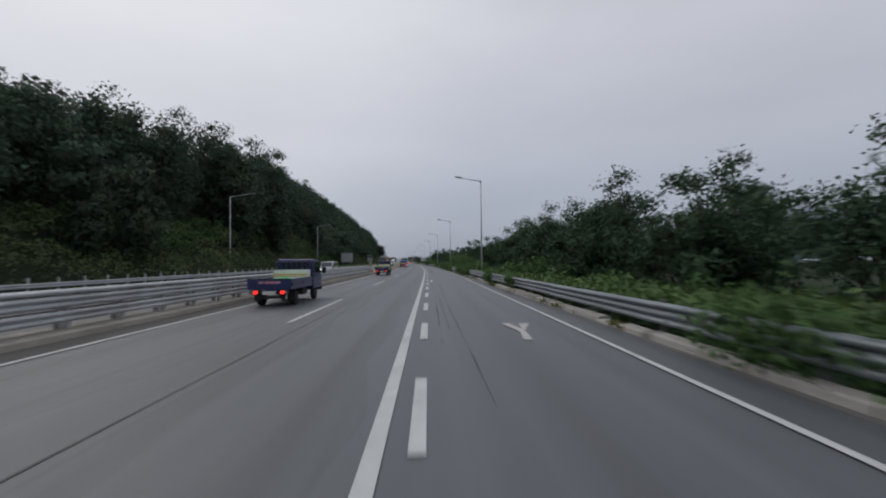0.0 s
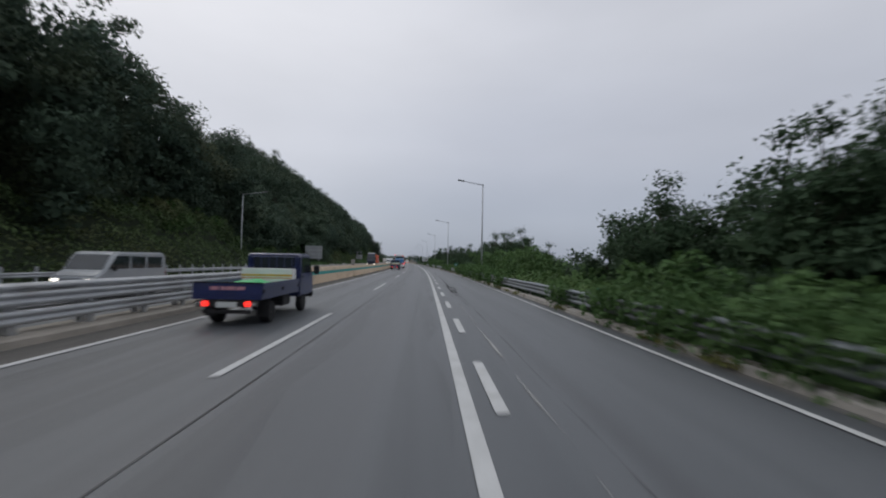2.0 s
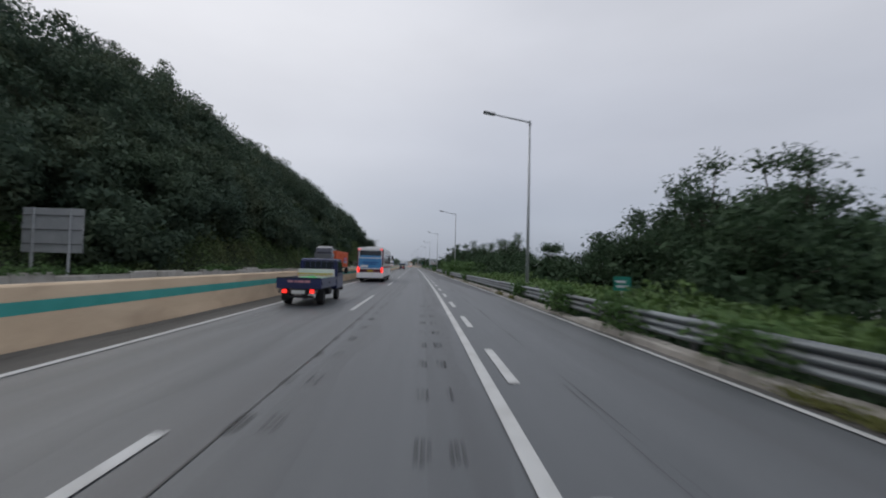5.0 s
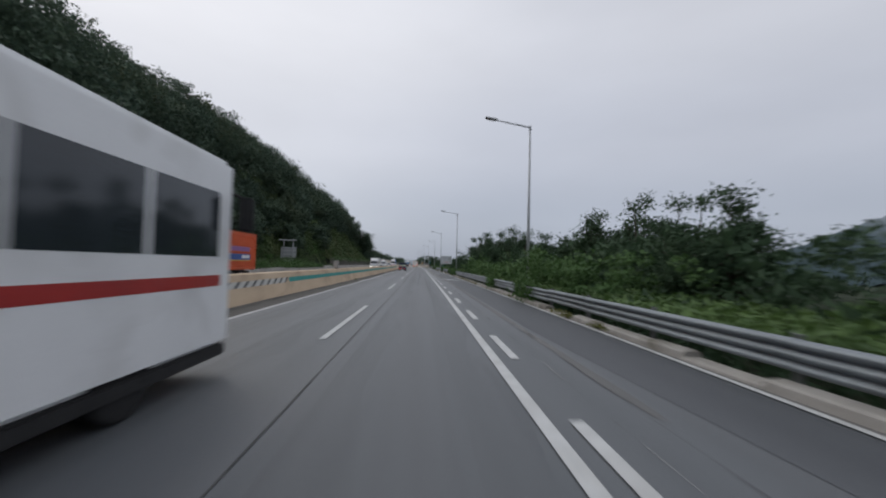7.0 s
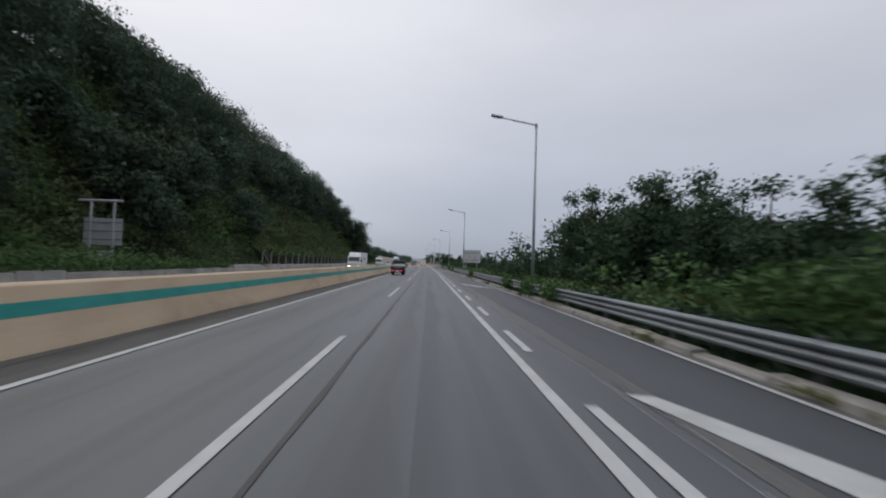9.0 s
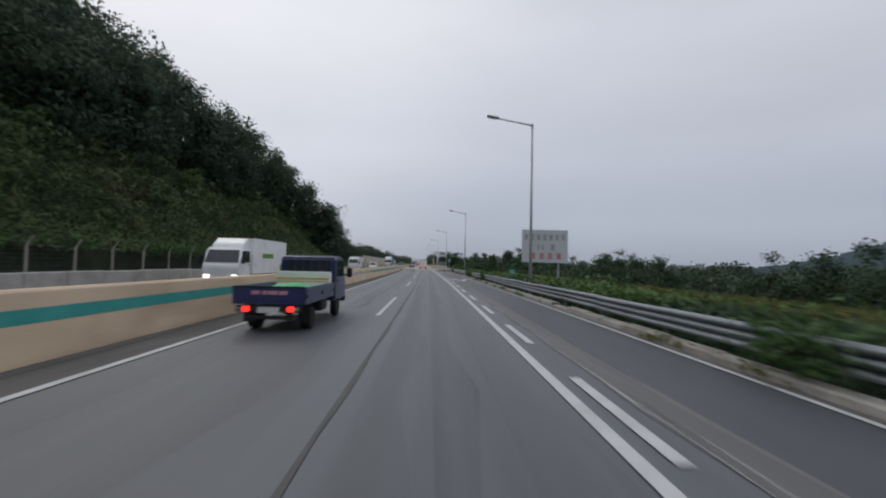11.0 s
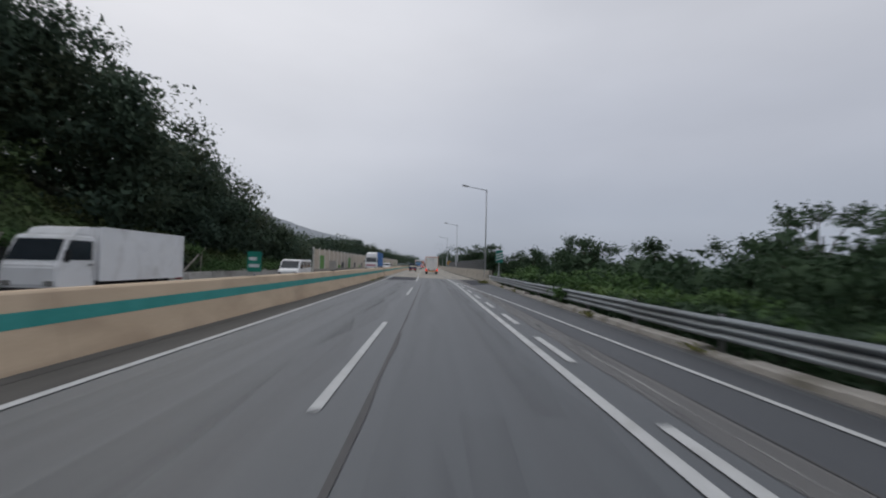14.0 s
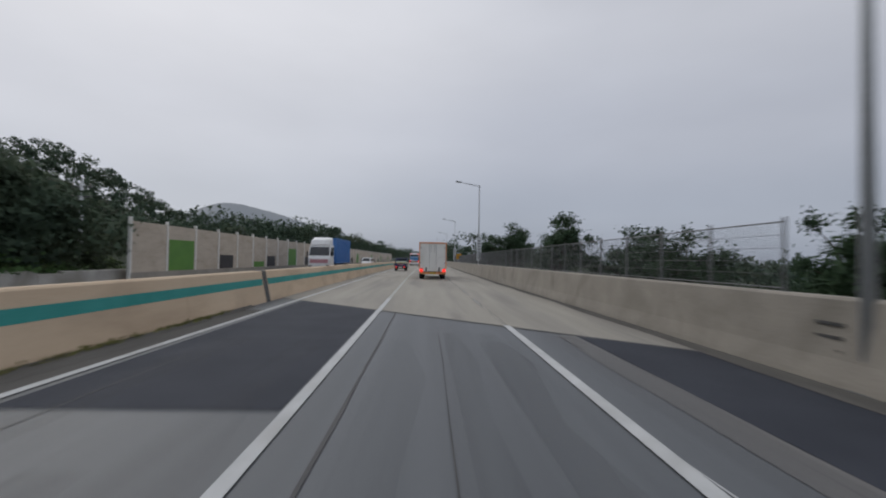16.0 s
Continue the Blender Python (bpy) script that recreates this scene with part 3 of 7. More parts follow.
def build_median():
    y = 68.0
    while y < 640:
        y2 = min(y + 24, 640)
        sweep("barrier_wall", MED, y, y2 - 0.012, BARRIER, median, step=6)
        y = y2
    spans = [(69, 171.5), (183.4, 292.0), (304.4, 385.5), (386.1, 640)]
    for a, b in spans:
        sweep("teal_stripe", [(median_face(0.66), 0.66), (median_face(0.90), 0.90), (median_face(0.90) - 0.01, 0.90), (median_face(0.66) - 0.01, 0.66)], a, b, TEAL, median, step=6)
    for a, b in ((171.6, 182.8), (292.1, 303.8)):
        n = 2 * int((b - a) / 0.86)
        for k in range(n):
            c = 2 * (b - a) / n
            y0 = a + (k // 2) * c + (0.66 * c if k % 2 else 0)
            w = c * (0.34 if k % 2 else 0.66)
            m = HATCH_W if k % 2 == 0 else HATCH_B
            pts = [(y0, 0.66), (y0 + w, 0.66), (y0 + w + 0.5, 0.90), (y0 + 0.5, 0.90)]
            v = [at(median_face(z), yy, z) for yy, z in pts] + [at(median_face(z) - 0.008, yy, z) for yy, z in pts]
            raw("hatch_block", v, [(0, 1, 2, 3), (7, 6, 5, 4), (0, 4, 5, 1), (1, 5, 6, 2), (2, 6, 7, 3), (3, 7, 4, 0)], m, median)
    sweep("barrier_joint", [(u + (0.012 if u > -8.58 else -0.012), z + (0.012 if z > 1 else 0)) for u, z in MED], 385.6, 386.0, SEAL, median, "dark expansion joint in the barrier", step=1)
    sweep("dirt_line", [(-8.16, 0.0), (-8.16, 0.05), (-7.98, 0.012), (-7.98, 0.0)], 68, 384, GRIT, median, "grit along the foot", step=5, off=lambda q: 0.05 * math.sin(q * 0.9) + 0.04 * math.sin(q * 0.37))


build_median()


def barrier_dirt():
    rnd = random.Random(12)
    for u, y, n in ((-7.75, 122.5, 1.6), (-7.8, 137.5, 1.2), (-7.8, 203.4, 1.3), (-7.75, 226.5, 2.0), (-7.75, 291.5, 1.6), (-7.8, 317, 2.2), (-7.85, 352, 2.4), (-7.8, 366.5, 3.0), (-7.8, 376, 3.0), (-7.82, 160, 1.5), (-7.8, 256, 1.8)):
        pts = [(u + 0.3 * rnd.uniform(0.5, 1.0) * math.sin(a) - (0.12 if math.sin(a) < 0 else 0), y + n * rnd.uniform(0.6, 1.0) * math.cos(a)) for a in np.linspace(0, 2 * math.pi, 11)[:-1]]
        v = [at(a, b, 0.0065) for a, b in pts] + [at(u - 0.05, y, 0.05)]
        raw("dirt_patch", v, [(i, (i + 1) % 10, 10) for i in range(10)], GRIT, median, "swept-up dirt at the barrier foot")


barrier_dirt()


def marker_box(y, w=0.62, z=1.2):
    t = thing("barrier_box", "pale grey metal box standing on the median barrier", "utility box", "boxes on the median")
    part("cabinet", boxed(-0.17, 0.17, -w / 2, w / 2, 0.08, 0.66, 0.02), WALL, t)
    part("foot", boxed(-0.12, 0.12, -w / 2 + 0.08, w / 2 - 0.08, 0, 0.08), STEEL_DARK, t)
    part("door_panel", boxed(0.17, 0.178, -w / 2 + 0.06, w / 2 - 0.06, 0.14, 0.60), WALL, t)
    t.matrix_basis = place(-8.58, y, z)
    return t


for y in (67.9, 93.6, 197.6, 301.1, 353.2):
    marker_box(y)

# outer wall of the far carriageway: low concrete, broken and overgrown on its top
def far_wall():
    w = thing("roadside_wall", "low weathered concrete wall along the far carriageway", "wall", kind="structure")
    rnd = random.Random(3)
    y = 96.0
    while y < 392:
        n = 2.4 + rnd.random() * 1.6
        h = (0.60 + 0.26 * rnd.random() ** 2 + (0.08 if rnd.random() < 0.3 else 0)) if not 252 < y < 352 else 0.92 + 0.05 * rnd.random()
        sweep("wall_block", [(-21.35, -0.05), (-21.42, h - 0.05), (-21.5, h), (-21.8, h), (-21.88, h - 0.06), (-21.95, -0.05)], y, y + n - 0.05, WALL, w, step=4)
        y += n
    sweep("wall_block", [(-21.35, -0.05), (-21.42, 0.75), (-21.5, 0.8), (-21.8, 0.8), (-21.95, -0.05)], 392, 640, WALL, w, step=8)


far_wall()

# ---- guard rails ----
WAVE = [(0.0, 0.0), (0.055, 0.025), (0.075, 0.07), (0.05, 0.105), (0.012, 0.125), (0.012, 0.155), (0.05, 0.175), (0.075, 0.21), (0.055, 0.255), (0.0, 0.28)]
WAVE3 = [(0.0, 0.0), (0.07, 0.015), (0.105, 0.05), (0.085, 0.10), (0.0, 0.135), (-0.01, 0.155), (0.05, 0.18), (0.09, 0.215), (0.07, 0.265), (-0.01, 0.30), (-0.01, 0.325), (0.06, 0.35), (0.10, 0.385), (0.085, 0.435), (0.03, 0.466), (-0.03, 0.47)]
SOOTY = surface("sooty_galvanised_steel", (0.135, 0.155, 0.170), (0.235, 0.262, 0.285), 1.0, 0.48, 0.05, 20, metal=0.4, stretch=(1, 0.35, 1), spec=0.5, stain=(0.10, 0.108, 0.112), stain_scale=0.8)


def beam_mesh(name, wave, length, t=0.012, side=-1, material=None):
    v, f = [], []
    k = len(wave)
    for y in (0, length):
        v += [(side * d, y, z) for d, z in wave]
        v += [(side * (d - t), y, z) for d, z in wave]
    n = 2 * k
    for j in range(k - 1):
        f += [(j, j + 1, n + j + 1, n + j), (k + j + 1, k + j, n + k + j, n + k + j + 1)]
    f += [(0, n, n + k, k), (k - 1, 2 * k - 1, n + 2 * k - 1, n + k - 1)]
    me = bpy.data.meshes.new(name)
    me.from_pydata(v, [], f)
    me.polygons.foreach_set("use_smooth", [True] * len(me.polygons))
    me.materials.append(material or STEEL)
    return me


def shared(name, me, m, parent):
    ob = new(name, me)
    ob.parent = parent
    ob.matrix_basis = m
    return ob


def mesh_of(bm, name, material):
    me = bpy.data.meshes.new(name)
    bmesh.ops.recalc_face_normals(bm, faces=bm.faces)
    bm.to_mesh(me)
    bm.free()
    me.materials.append(material)
    return me


def build_right_rail():
    rail = thing("guard_rail", "weathered galvanised steel guard rail with vines growing through it", "guard rail", kind="structure")
    beam = beam_mesh("rail_beam", WAVE3, 4.03, material=SOOTY)
    post = mesh_of(tubed((0, 0, -0.5), (0, 0, 0.86), 0.065, sides=10), "rail_post", STEEL_DARK)
    block = mesh_of(boxed(-0.09, 0.0, -0.05, 0.05, 0.44, 0.80), "spacer", STEEL_DARK)
    rnd = random.Random(8)
    U = lambda y: KERB_U(y) + 0.26
    y = -22.0
    while y < 369:
        a, b = at(U(y), y), at(U(y + 4), y + 4)
        ang = math.degrees(math.atan2(-(b.x - a.x), b.y - a.y))
        dz = rnd.uniform(-0.015, 0.015)
        shared("rail_beam", beam, pose(a.x, a.y, 0.345 + dz, 0, rnd.uniform(-1.5, 1.5), ang), rail)
        shared("rail_post", post, pose(a.x + 0.16, a.y + 0.2, 0, 0, 0, ang), rail)
        shared("spacer", block, pose(a.x + 0.1, a.y + 0.2, 0, 0, 0, ang), rail)
        y += 4
    # tail plate turned against the parapet
    part("end_plate", boxed(KERB_U(369) + 0.165 + float(cx(370)), KERB_U(369) + 0.19 + float(cx(370)), 369.7, 371.6, 0.42, 0.82, 0.01), STEEL, rail, "flat steel transition plate")


build_right_rail()


def build_flare():
    """The parapet runs out in a low flared plinth below the beam."""
    v = []
    for y, h in ((362.5, 0.10), (366.0, 0.22), (369.0, 0.36), (371.19, 0.42)):
        u = KERB_U(y)
        v += [at(u - 0.02, y, -0.02), at(u + 0.03, y, h), at(u + 0.36, y, h + 0.01), at(u + 0.4, y, -0.02)]
    f = [(4 * i + j, 4 * i + 4 + j, 4 * i + 5 + j, 4 * i + 1 + j) for i in range(3) for j in range(3)] + [(0, 1, 2, 3), (15, 14, 13, 12)]
    tagged(raw("parapet_flare", v, f, CONCRETE), "low concrete plinth flaring from the parapet under the guard rail", "parapet", kind="structure")


build_flare()


def build_left_rails():
    for u, face, y1, name in ((-8.45, 1, 68, "near"), (-8.85, -1, 68, "far"), (-21.3, 1, 100, "edge")):
        rail = thing("guard_rail", "galvanised steel guard rail in three tiers on the median" if name != "edge" else "steel guard rail along the far carriageway", "guard rail", kind="structure")
        beam = beam_mesh("rail_beam", WAVE, 4.03, side=face)
        post = mesh_of(boxed(-0.06, 0.06, -0.06, 0.06, -0.1, 1.08, 0.008, 1), "rail_post", STEEL)
        top = mesh_of(tubed((0, 0, 0), (0, 4.03, 0), 0.055, sides=10), "top_rail", STEEL)
        y = -22.0
        while y < y1 - 3:
            a, b = at(u, y), at(u, y + 4)
            ang = math.degrees(math.atan2(-(b.x - a.x), b.y - a.y))
            for z in ((0.36, 0.72) if name != "edge" else (0.5,)):
                shared("rail_beam", beam, pose(a.x, a.y, z, 0, 0, ang), rail)
            if name != "edge":
                shared("top_rail", top, pose(a.x, a.y, 1.10, 0, 0, ang), rail)
            for q in (0.4, 2.4):
                p = at(u - 0.08 * face, y + q)
                shared("rail_post", post, pose(p.x, p.y, 0, 0, 0, ang), rail)
            y += 4
    sweep("median_kerb", [(-8.05, -0.01), (-8.07, 0.14), (-8.12, 0.17), (-9.15, 0.17), (-9.2, 0.14), (-9.22, -0.01)], -40, 67.6, CONCRETE, median, "low concrete kerb under the median rails", step=6)
    # rail end shoe at the concrete barrier
    c = float(cx(67))
    part("end_shoe", boxed(-8.42 + c, -8.34 + c, 65.2, 68.6, 0.34, 1.08, 0.03), STEEL, median, "steel plate joining rail and barrier")


build_left_rails()


def build_kerb():
    kerb = thing("kerb", "weathered concrete kerb under the guard rail", "kerb", kind="structure")
    rnd = random.Random(21)
    y = -22.0
    while y < 362:
        n = rnd.choice((2.0, 2.0, 3.0, 1.4))
        h = 0.07 if rnd.random() < 0.07 else 0.13 + 0.05 * rnd.random()
        d = rnd.uniform(-0.03, 0.03)
        prof = [(d, -0.05), (d + 0.02, h - 0.03), (d + 0.06, h), (d + 0.34, h + 0.01), (d + 0.40, h - 0.05), (d + 0.40, -0.05)]
        sweep("kerb_block", prof, y, y + n - 0.03, KERB, kerb, off=KERB_U, step=4)
        y += n


build_kerb()

# ---- bridge parapet with a wire fence ----
PAR = [(3.84, -0.02), (3.86, 0.12), (3.92, 0.40), (4.0, 1.26), (4.04, 1.30), (4.28, 1.30), (4.32, 1.26), (4.34, -0.02)]


def build_parapet():
    par = thing("bridge_parapet", "stained pale concrete bridge parapet with a wire fence on it", "parapet", kind="structure")
    y = 371.2
    while y < 640:
        sweep("parapet_wall", PAR, y, min(y + 18, 640) - 0.015, CONCRETE, par, step=6)
        y += 18
    for k in range(3):
        part("slot", boxed(3.91 + float(cx(375)) + 0.02, 4.0 + float(cx(375)), 374.9, 375.35, 0.48 + 0.2 * k, 0.53 + 0.2 * k), SEAL, par, "dark slot in the parapet")
    part("wall_plate", boxed(3.93 + float(cx(372.3)), 3.98 + float(cx(372.3)), 372.1, 372.5, 0.62, 0.86), STEEL_DARK, par, "small dark plate")
    post = mesh_of(boxed(-0.022, 0.022, -0.022, 0.022, 1.28, 2.6, 0.005, 1), "fence_post", STEEL_DARK)
    y = 376.2
    wire = bmesh.new()
    while y < 470:
        p = at(4.16, y)
        shared("fence_post", post, pose(p.x, p.y, 0, 0, 0, heading(y)), par)
        if y + 2 < 470:
            q = at(4.16, y + 2)
            for z, r in ((1.36, 0.012), (1.6, 0.004), (1.83, 0.004), (2.06, 0.004), (2.29, 0.004), (2.52, 0.014)):
                tube(wire, (p.x, p.y, z), (q.x, q.y, z), r, sides=4, caps=False)
            for k in range(1, 26):
                m = p.lerp(q, k / 26)
                tube(wire, (m.x, m.y, 1.3), (m.x, m.y, 2.52), 0.004, sides=3, caps=False)
        y += 2
    part("fence_wire", wire, STEEL_DARK, par, "thin wire mesh")


build_parapet()

# ---- wire fence along the far slope ----
def build_fence():
    fen = thing("wire_fence", "wire fence with cranked concrete posts below the slope", "fence", kind="structure")
    bm = tubed((0, 0, 0.3), (0, 0, 2.3), 0.075, 0.065, sides=6)
    tube(bm, (0, 0, 2.28), (0.32, 0, 2.75), 0.065, 0.05, sides=6)
    post = mesh_of(bm, "fence_post", CONCRETE)
    wire = bmesh.new()
    y = 262.6
    ys = []
    while y < 363:
        ys.append(y)
        y += 3.04
    for y in ys:
        p = at(-22.1, y)
        shared("fence_post", post, pose(p.x, p.y, 0, 0, random.uniform(-1.5, 1.5), heading(y)), fen)
    for a, b in zip(ys, ys[1:]):
        p, q = at(-22.1, a), at(-22.1, b)
        for k in range(9):
            tube(wire, (p.x, p.y, 0.6 + 0.21 * k), (q.x, q.y, 0.6 + 0.21 * k), 0.0035, sides=3, caps=False)
        for k in range(10):
            m = p.lerp(q, k / 10)
            tube(wire, (m.x, m.y, 0.55), (m.x, m.y, 2.3), 0.003, sides=3, caps=False)
    part("fence_wire", wire, STEEL_DARK, fen, "rusty dark wire mesh")
    for y0, y1 in ((362.4, 359.9), (263.0, 265.4)):
        p, q = at(-22.0, y0, 2.2), at(-22.0, y1, 0.6)
        part("brace", tubed(p, q, 0.06, sides=6), CONCRETE, fen, "slanting end brace")


build_fence()

# ---- noise wall ----
PANEL = surface("beige_noise_panel", (0.45, 0.385, 0.31), (0.56, 0.49, 0.405), 0.6, 0.85, 0.2, 12, stretch=(1, 1, 3), spec=0.2, stain=(0.40, 0.335, 0.265), stain_scale=0.5)
GREEN_PANEL = surface("green_panel", (0.075, 0.20, 0.028), (0.11, 0.26, 0.04), 1, 0.6, 0.1, 10)
DARK_PANEL = surface("dark_opening_panel", (0.025, 0.022, 0.022), (0.05, 0.045, 0.043), 2, 0.6, 0.1, 10)


def build_noise_wall():
    nw = thing("noise_wall", "beige panelled noise wall with white posts and green squares", "noise wall", kind="structure")
    WP = surface("white_post_paint", (0.70, 0.69, 0.65), (0.80, 0.79, 0.75), 2, 0.6, 0.05, 20)
    post = mesh_of(boxed(-0.10, 0.10, -0.075, 0.075, 0, 4.15, 0.012, 1), "wall_post", WP)
    y, k = 396.3, 0
    while y < 590:
        p, q = at(-20.7, y), at(-20.7, y + 4)
        ang = math.degrees(math.atan2(-(q.x - p.x), q.y - p.y))
        shared("wall_post", post, pose(p.x, p.y, 0, 0, 0, ang), nw)
        for r in range(5):
            me = mesh_of(boxed(-0.05, 0.05, 0.08, 3.92, 0.6 + 0.66 * r, 0.6 + 0.66 * r + 0.657, 0.004, 1), "wall_panel", PANEL)
            shared("wall_panel", me, pose(p.x, p.y, 0, 0, 0, ang), nw)
        shared("plinth", mesh_of(boxed(-0.14, 0.14, 0, 4, 0, 0.6), "plinth", CONCRETE), pose(p.x, p.y, 0, 0, 0, ang), nw)
        if k % 7 == 1:
            shared("green_square", mesh_of(boxed(0.05, 0.075, 0.25, 3.75, 0.62, 2.9, 0.01, 1), "green_square", GREEN_PANEL), pose(p.x, p.y, 0, 0, 0, ang), nw)
        elif k % 7 in (3, 6):
            shared("dark_square", mesh_of(boxed(0.05, 0.075, 0.3, 3.1, 0.62, 1.85, 0.01, 1), "dark_square", DARK_PANEL), pose(p.x, p.y, 0, 0, 0, ang), nw)
        elif k % 7 == 5:
            shared("green_square", mesh_of(boxed(0.05, 0.075, 0.3, 3.3, 0.62, 1.2, 0.01, 1), "green_square", GREEN_PANEL), pose(p.x, p.y, 0, 0, 0, ang), nw)
        y += 4
        k += 1


build_noise_wall()

# ---- street lamps ----
LENS = surface("lamp_glass", (0.45, 0.46, 0.47), (0.6, 0.6, 0.6), 3, 0.25)


def street_lamp(reach=-2.6, top=10.36):
    t = thing("street_lamp", "tall grey steel street lamp with one slanting arm", "street lamp", "street lamps")
    part("pole", tubed((0, 0, -0.6), (0, 0, top), 0.105, 0.06, sides=14), POLE, t, smooth=True)
    part("base_plate", boxed(-0.2, 0.2, -0.2, 0.2, -0.1, 0.03, 0.01), STEEL_DARK, t)
    part("service_door", boxed(-0.06, 0.06, -0.12, -0.095, 0.6, 1.0, 0.01), STEEL_DARK, t)
    s = 1 if reach > 0 else -1
    part("arm", tubed((0, 0, top - 0.06), (reach * 0.86, 0, top + 0.34), 0.05, 0.038, sides=10), POLE, t, smooth=True)
    part("collar", tubed((0, 0, top - 0.22), (0, 0, top + 0.03), 0.085, 0.075, sides=12), POLE, t)
    head = part("lamp_head", side_prism([(-0.15, 0.0), (0.15, 0.0), (0.13, 0.09), (0.0, 0.13), (-0.13, 0.09)], -0.36, 0.36, 0.02), STEEL_DARK, t, "grey lamp head")
    head.matrix_basis = pose(reach * 0.93, 0, top + 0.34, 0, -9 * s if s > 0 else 9, 0)
    part("lens", boxed(-0.28, 0.26, -0.11, 0.11, -0.03, 0.0, 0.01), LENS, head, "clouded glass lens")
    return t


lamp = street_lamp()
LAMPS = [(43.6, 6.19), (91.4, 5.67), (138.9, 5.15), (186.6, 5.03), (234.3, 4.6), (281.9, 4.17), (329.5, 4.41), (374.6, 4.02), (419.4, 4.14), (467, 4.14), (515, 4.14), (563, 4.14)]
lamp.matrix_basis = place(LAMPS[0][1], LAMPS[0][0], 0.0)
for y, u in LAMPS[1:]:
    copy_thing(lamp, place(u, y))
lamp2 = street_lamp(3.2, 10.15)
lamp2.matrix_basis = place(-25.3, 56.2, 0.4)
copy_thing(lamp2, place(-25.6, 105.6, 0.4))
copy_thing(lamp2, place(-25.4, 8.0, 0.4))

# ---- signs ----
SIGN_BACK = surface("bare_sign_back", (0.36, 0.375, 0.39), (0.46, 0.475, 0.49), 1.2, 0.55, 0.05, 12, metal=0.3)
SIGN_WHITE = surface("white_sign_face", (0.50, 0.53, 0.55), (0.60, 0.63, 0.65), 1.5, 0.5, 0.02, 15)
SIGN_GREEN = surface("green_sign_face", (0.0, 0.16, 0.115), (0.005, 0.20, 0.15), 1.5, 0.45, 0.02, 15)
INK = surface("grey_sign_ink", (0.20, 0.21, 0.23), (0.26, 0.27, 0.29), 2, 0.6)
RED_INK = surface("red_sign_ink", (0.45, 0.05, 0.05), (0.55, 0.08, 0.07), 2, 0.6)


def sign_back(y, u0, u1, z0, z1, frame=False):
    w, h = u1 - u0, z1 - z0
    t = thing("road_sign", "back of a grey metal road sign on two posts" if not frame else "back of a road sign on tall posts with a top beam", "road sign")
    part("panel", boxed(-w / 2, w / 2, -0.02, 0.02, z0, z1, 0.012), SIGN_BACK, t)
    for k in range(3):
        z = z0 + h * (0.18 + 0.32 * k)
        part("stiffener", boxed(-w / 2 + 0.05, w / 2 - 0.05, -0.07, -0.02, z, z + 0.07), STEEL_DARK, t)
    for x in (-w * 0.3, w * 0.3):
        part("post", tubed((x, -0.13, -0.3), (x, -0.13, z1 + (1.3 if frame else 0.0)), 0.085, sides=10), STEEL, t)
    if frame:
        part("top_beam", tubed((-w * 0.62, -0.13, z1 + 1.25), (w * 0.5, -0.13, z1 + 1.25), 0.09, sides=10), STEEL, t)
        part("small_panel", boxed(-w * 0.35, w * 0.25, -0.03, 0.0, z0 - 1.1, z0 - 0.4, 0.01), SIGN_BACK, t)
    t.matrix_basis = place((u0 + u1) / 2, y)
    return t


sign_back(142.4, -26.0, -22.3, 1.95, 4.75)
sign_back(239.8, -26.3, -23.6, 2.3, 4.2, True)


def notice_board():
    t = thing("notice_board", "white notice board on two posts, dark and red lettering blurred", "notice board")
    part("panel", boxed(-1.56, 1.56, -0.02, 0.02, 2.0, 4.2, 0.012), SIGN_WHITE, t)
    for z in (2.45, 3.6):
        part("bracket", boxed(-1.4, 1.4, 0.02, 0.07, z, z + 0.08), STEEL, t)
    for x in (-0.95, 0.95):
        part("post", tubed((x, 0.13, -1.6), (x, 0.13, 4.1), 0.07, sides=10), STEEL, t)
    rnd = random.Random(2)
    # each blurred sign is a few strokes
    for n, x0, step, w, z, h, ink, name in ((7, -1.42, 0.42, 0.30, 3.52, 0.36, INK, "dark_bar"), (2, -0.52, 0.28, 0.2, 2.88, 0.3, INK, "dark_bar"), (1, 0.35, 0.4, 0.38, 2.86, 0.36, INK, "dark_bar"), (4, -1.0, 0.58, 0.40, 2.26, 0.38, RED_INK, "red_bar")):
        for k in range(n):
            x = x0 + step * k
            for q in (0.0, 0.4, 0.8):
                part(name, boxed(x + 0.03 * rnd.random(), x + w - 0.05 * rnd.random(), -0.026, -0.02, z + h * q, z + h * (q + 0.17)), ink, t)
            part(name, boxed(x + w * 0.42, x + w * 0.56, -0.027, -0.021, z + h * 0.17, z + h * 0.8), ink, t)
    t.matrix_basis = place(5.84, 285.0)


notice_board()


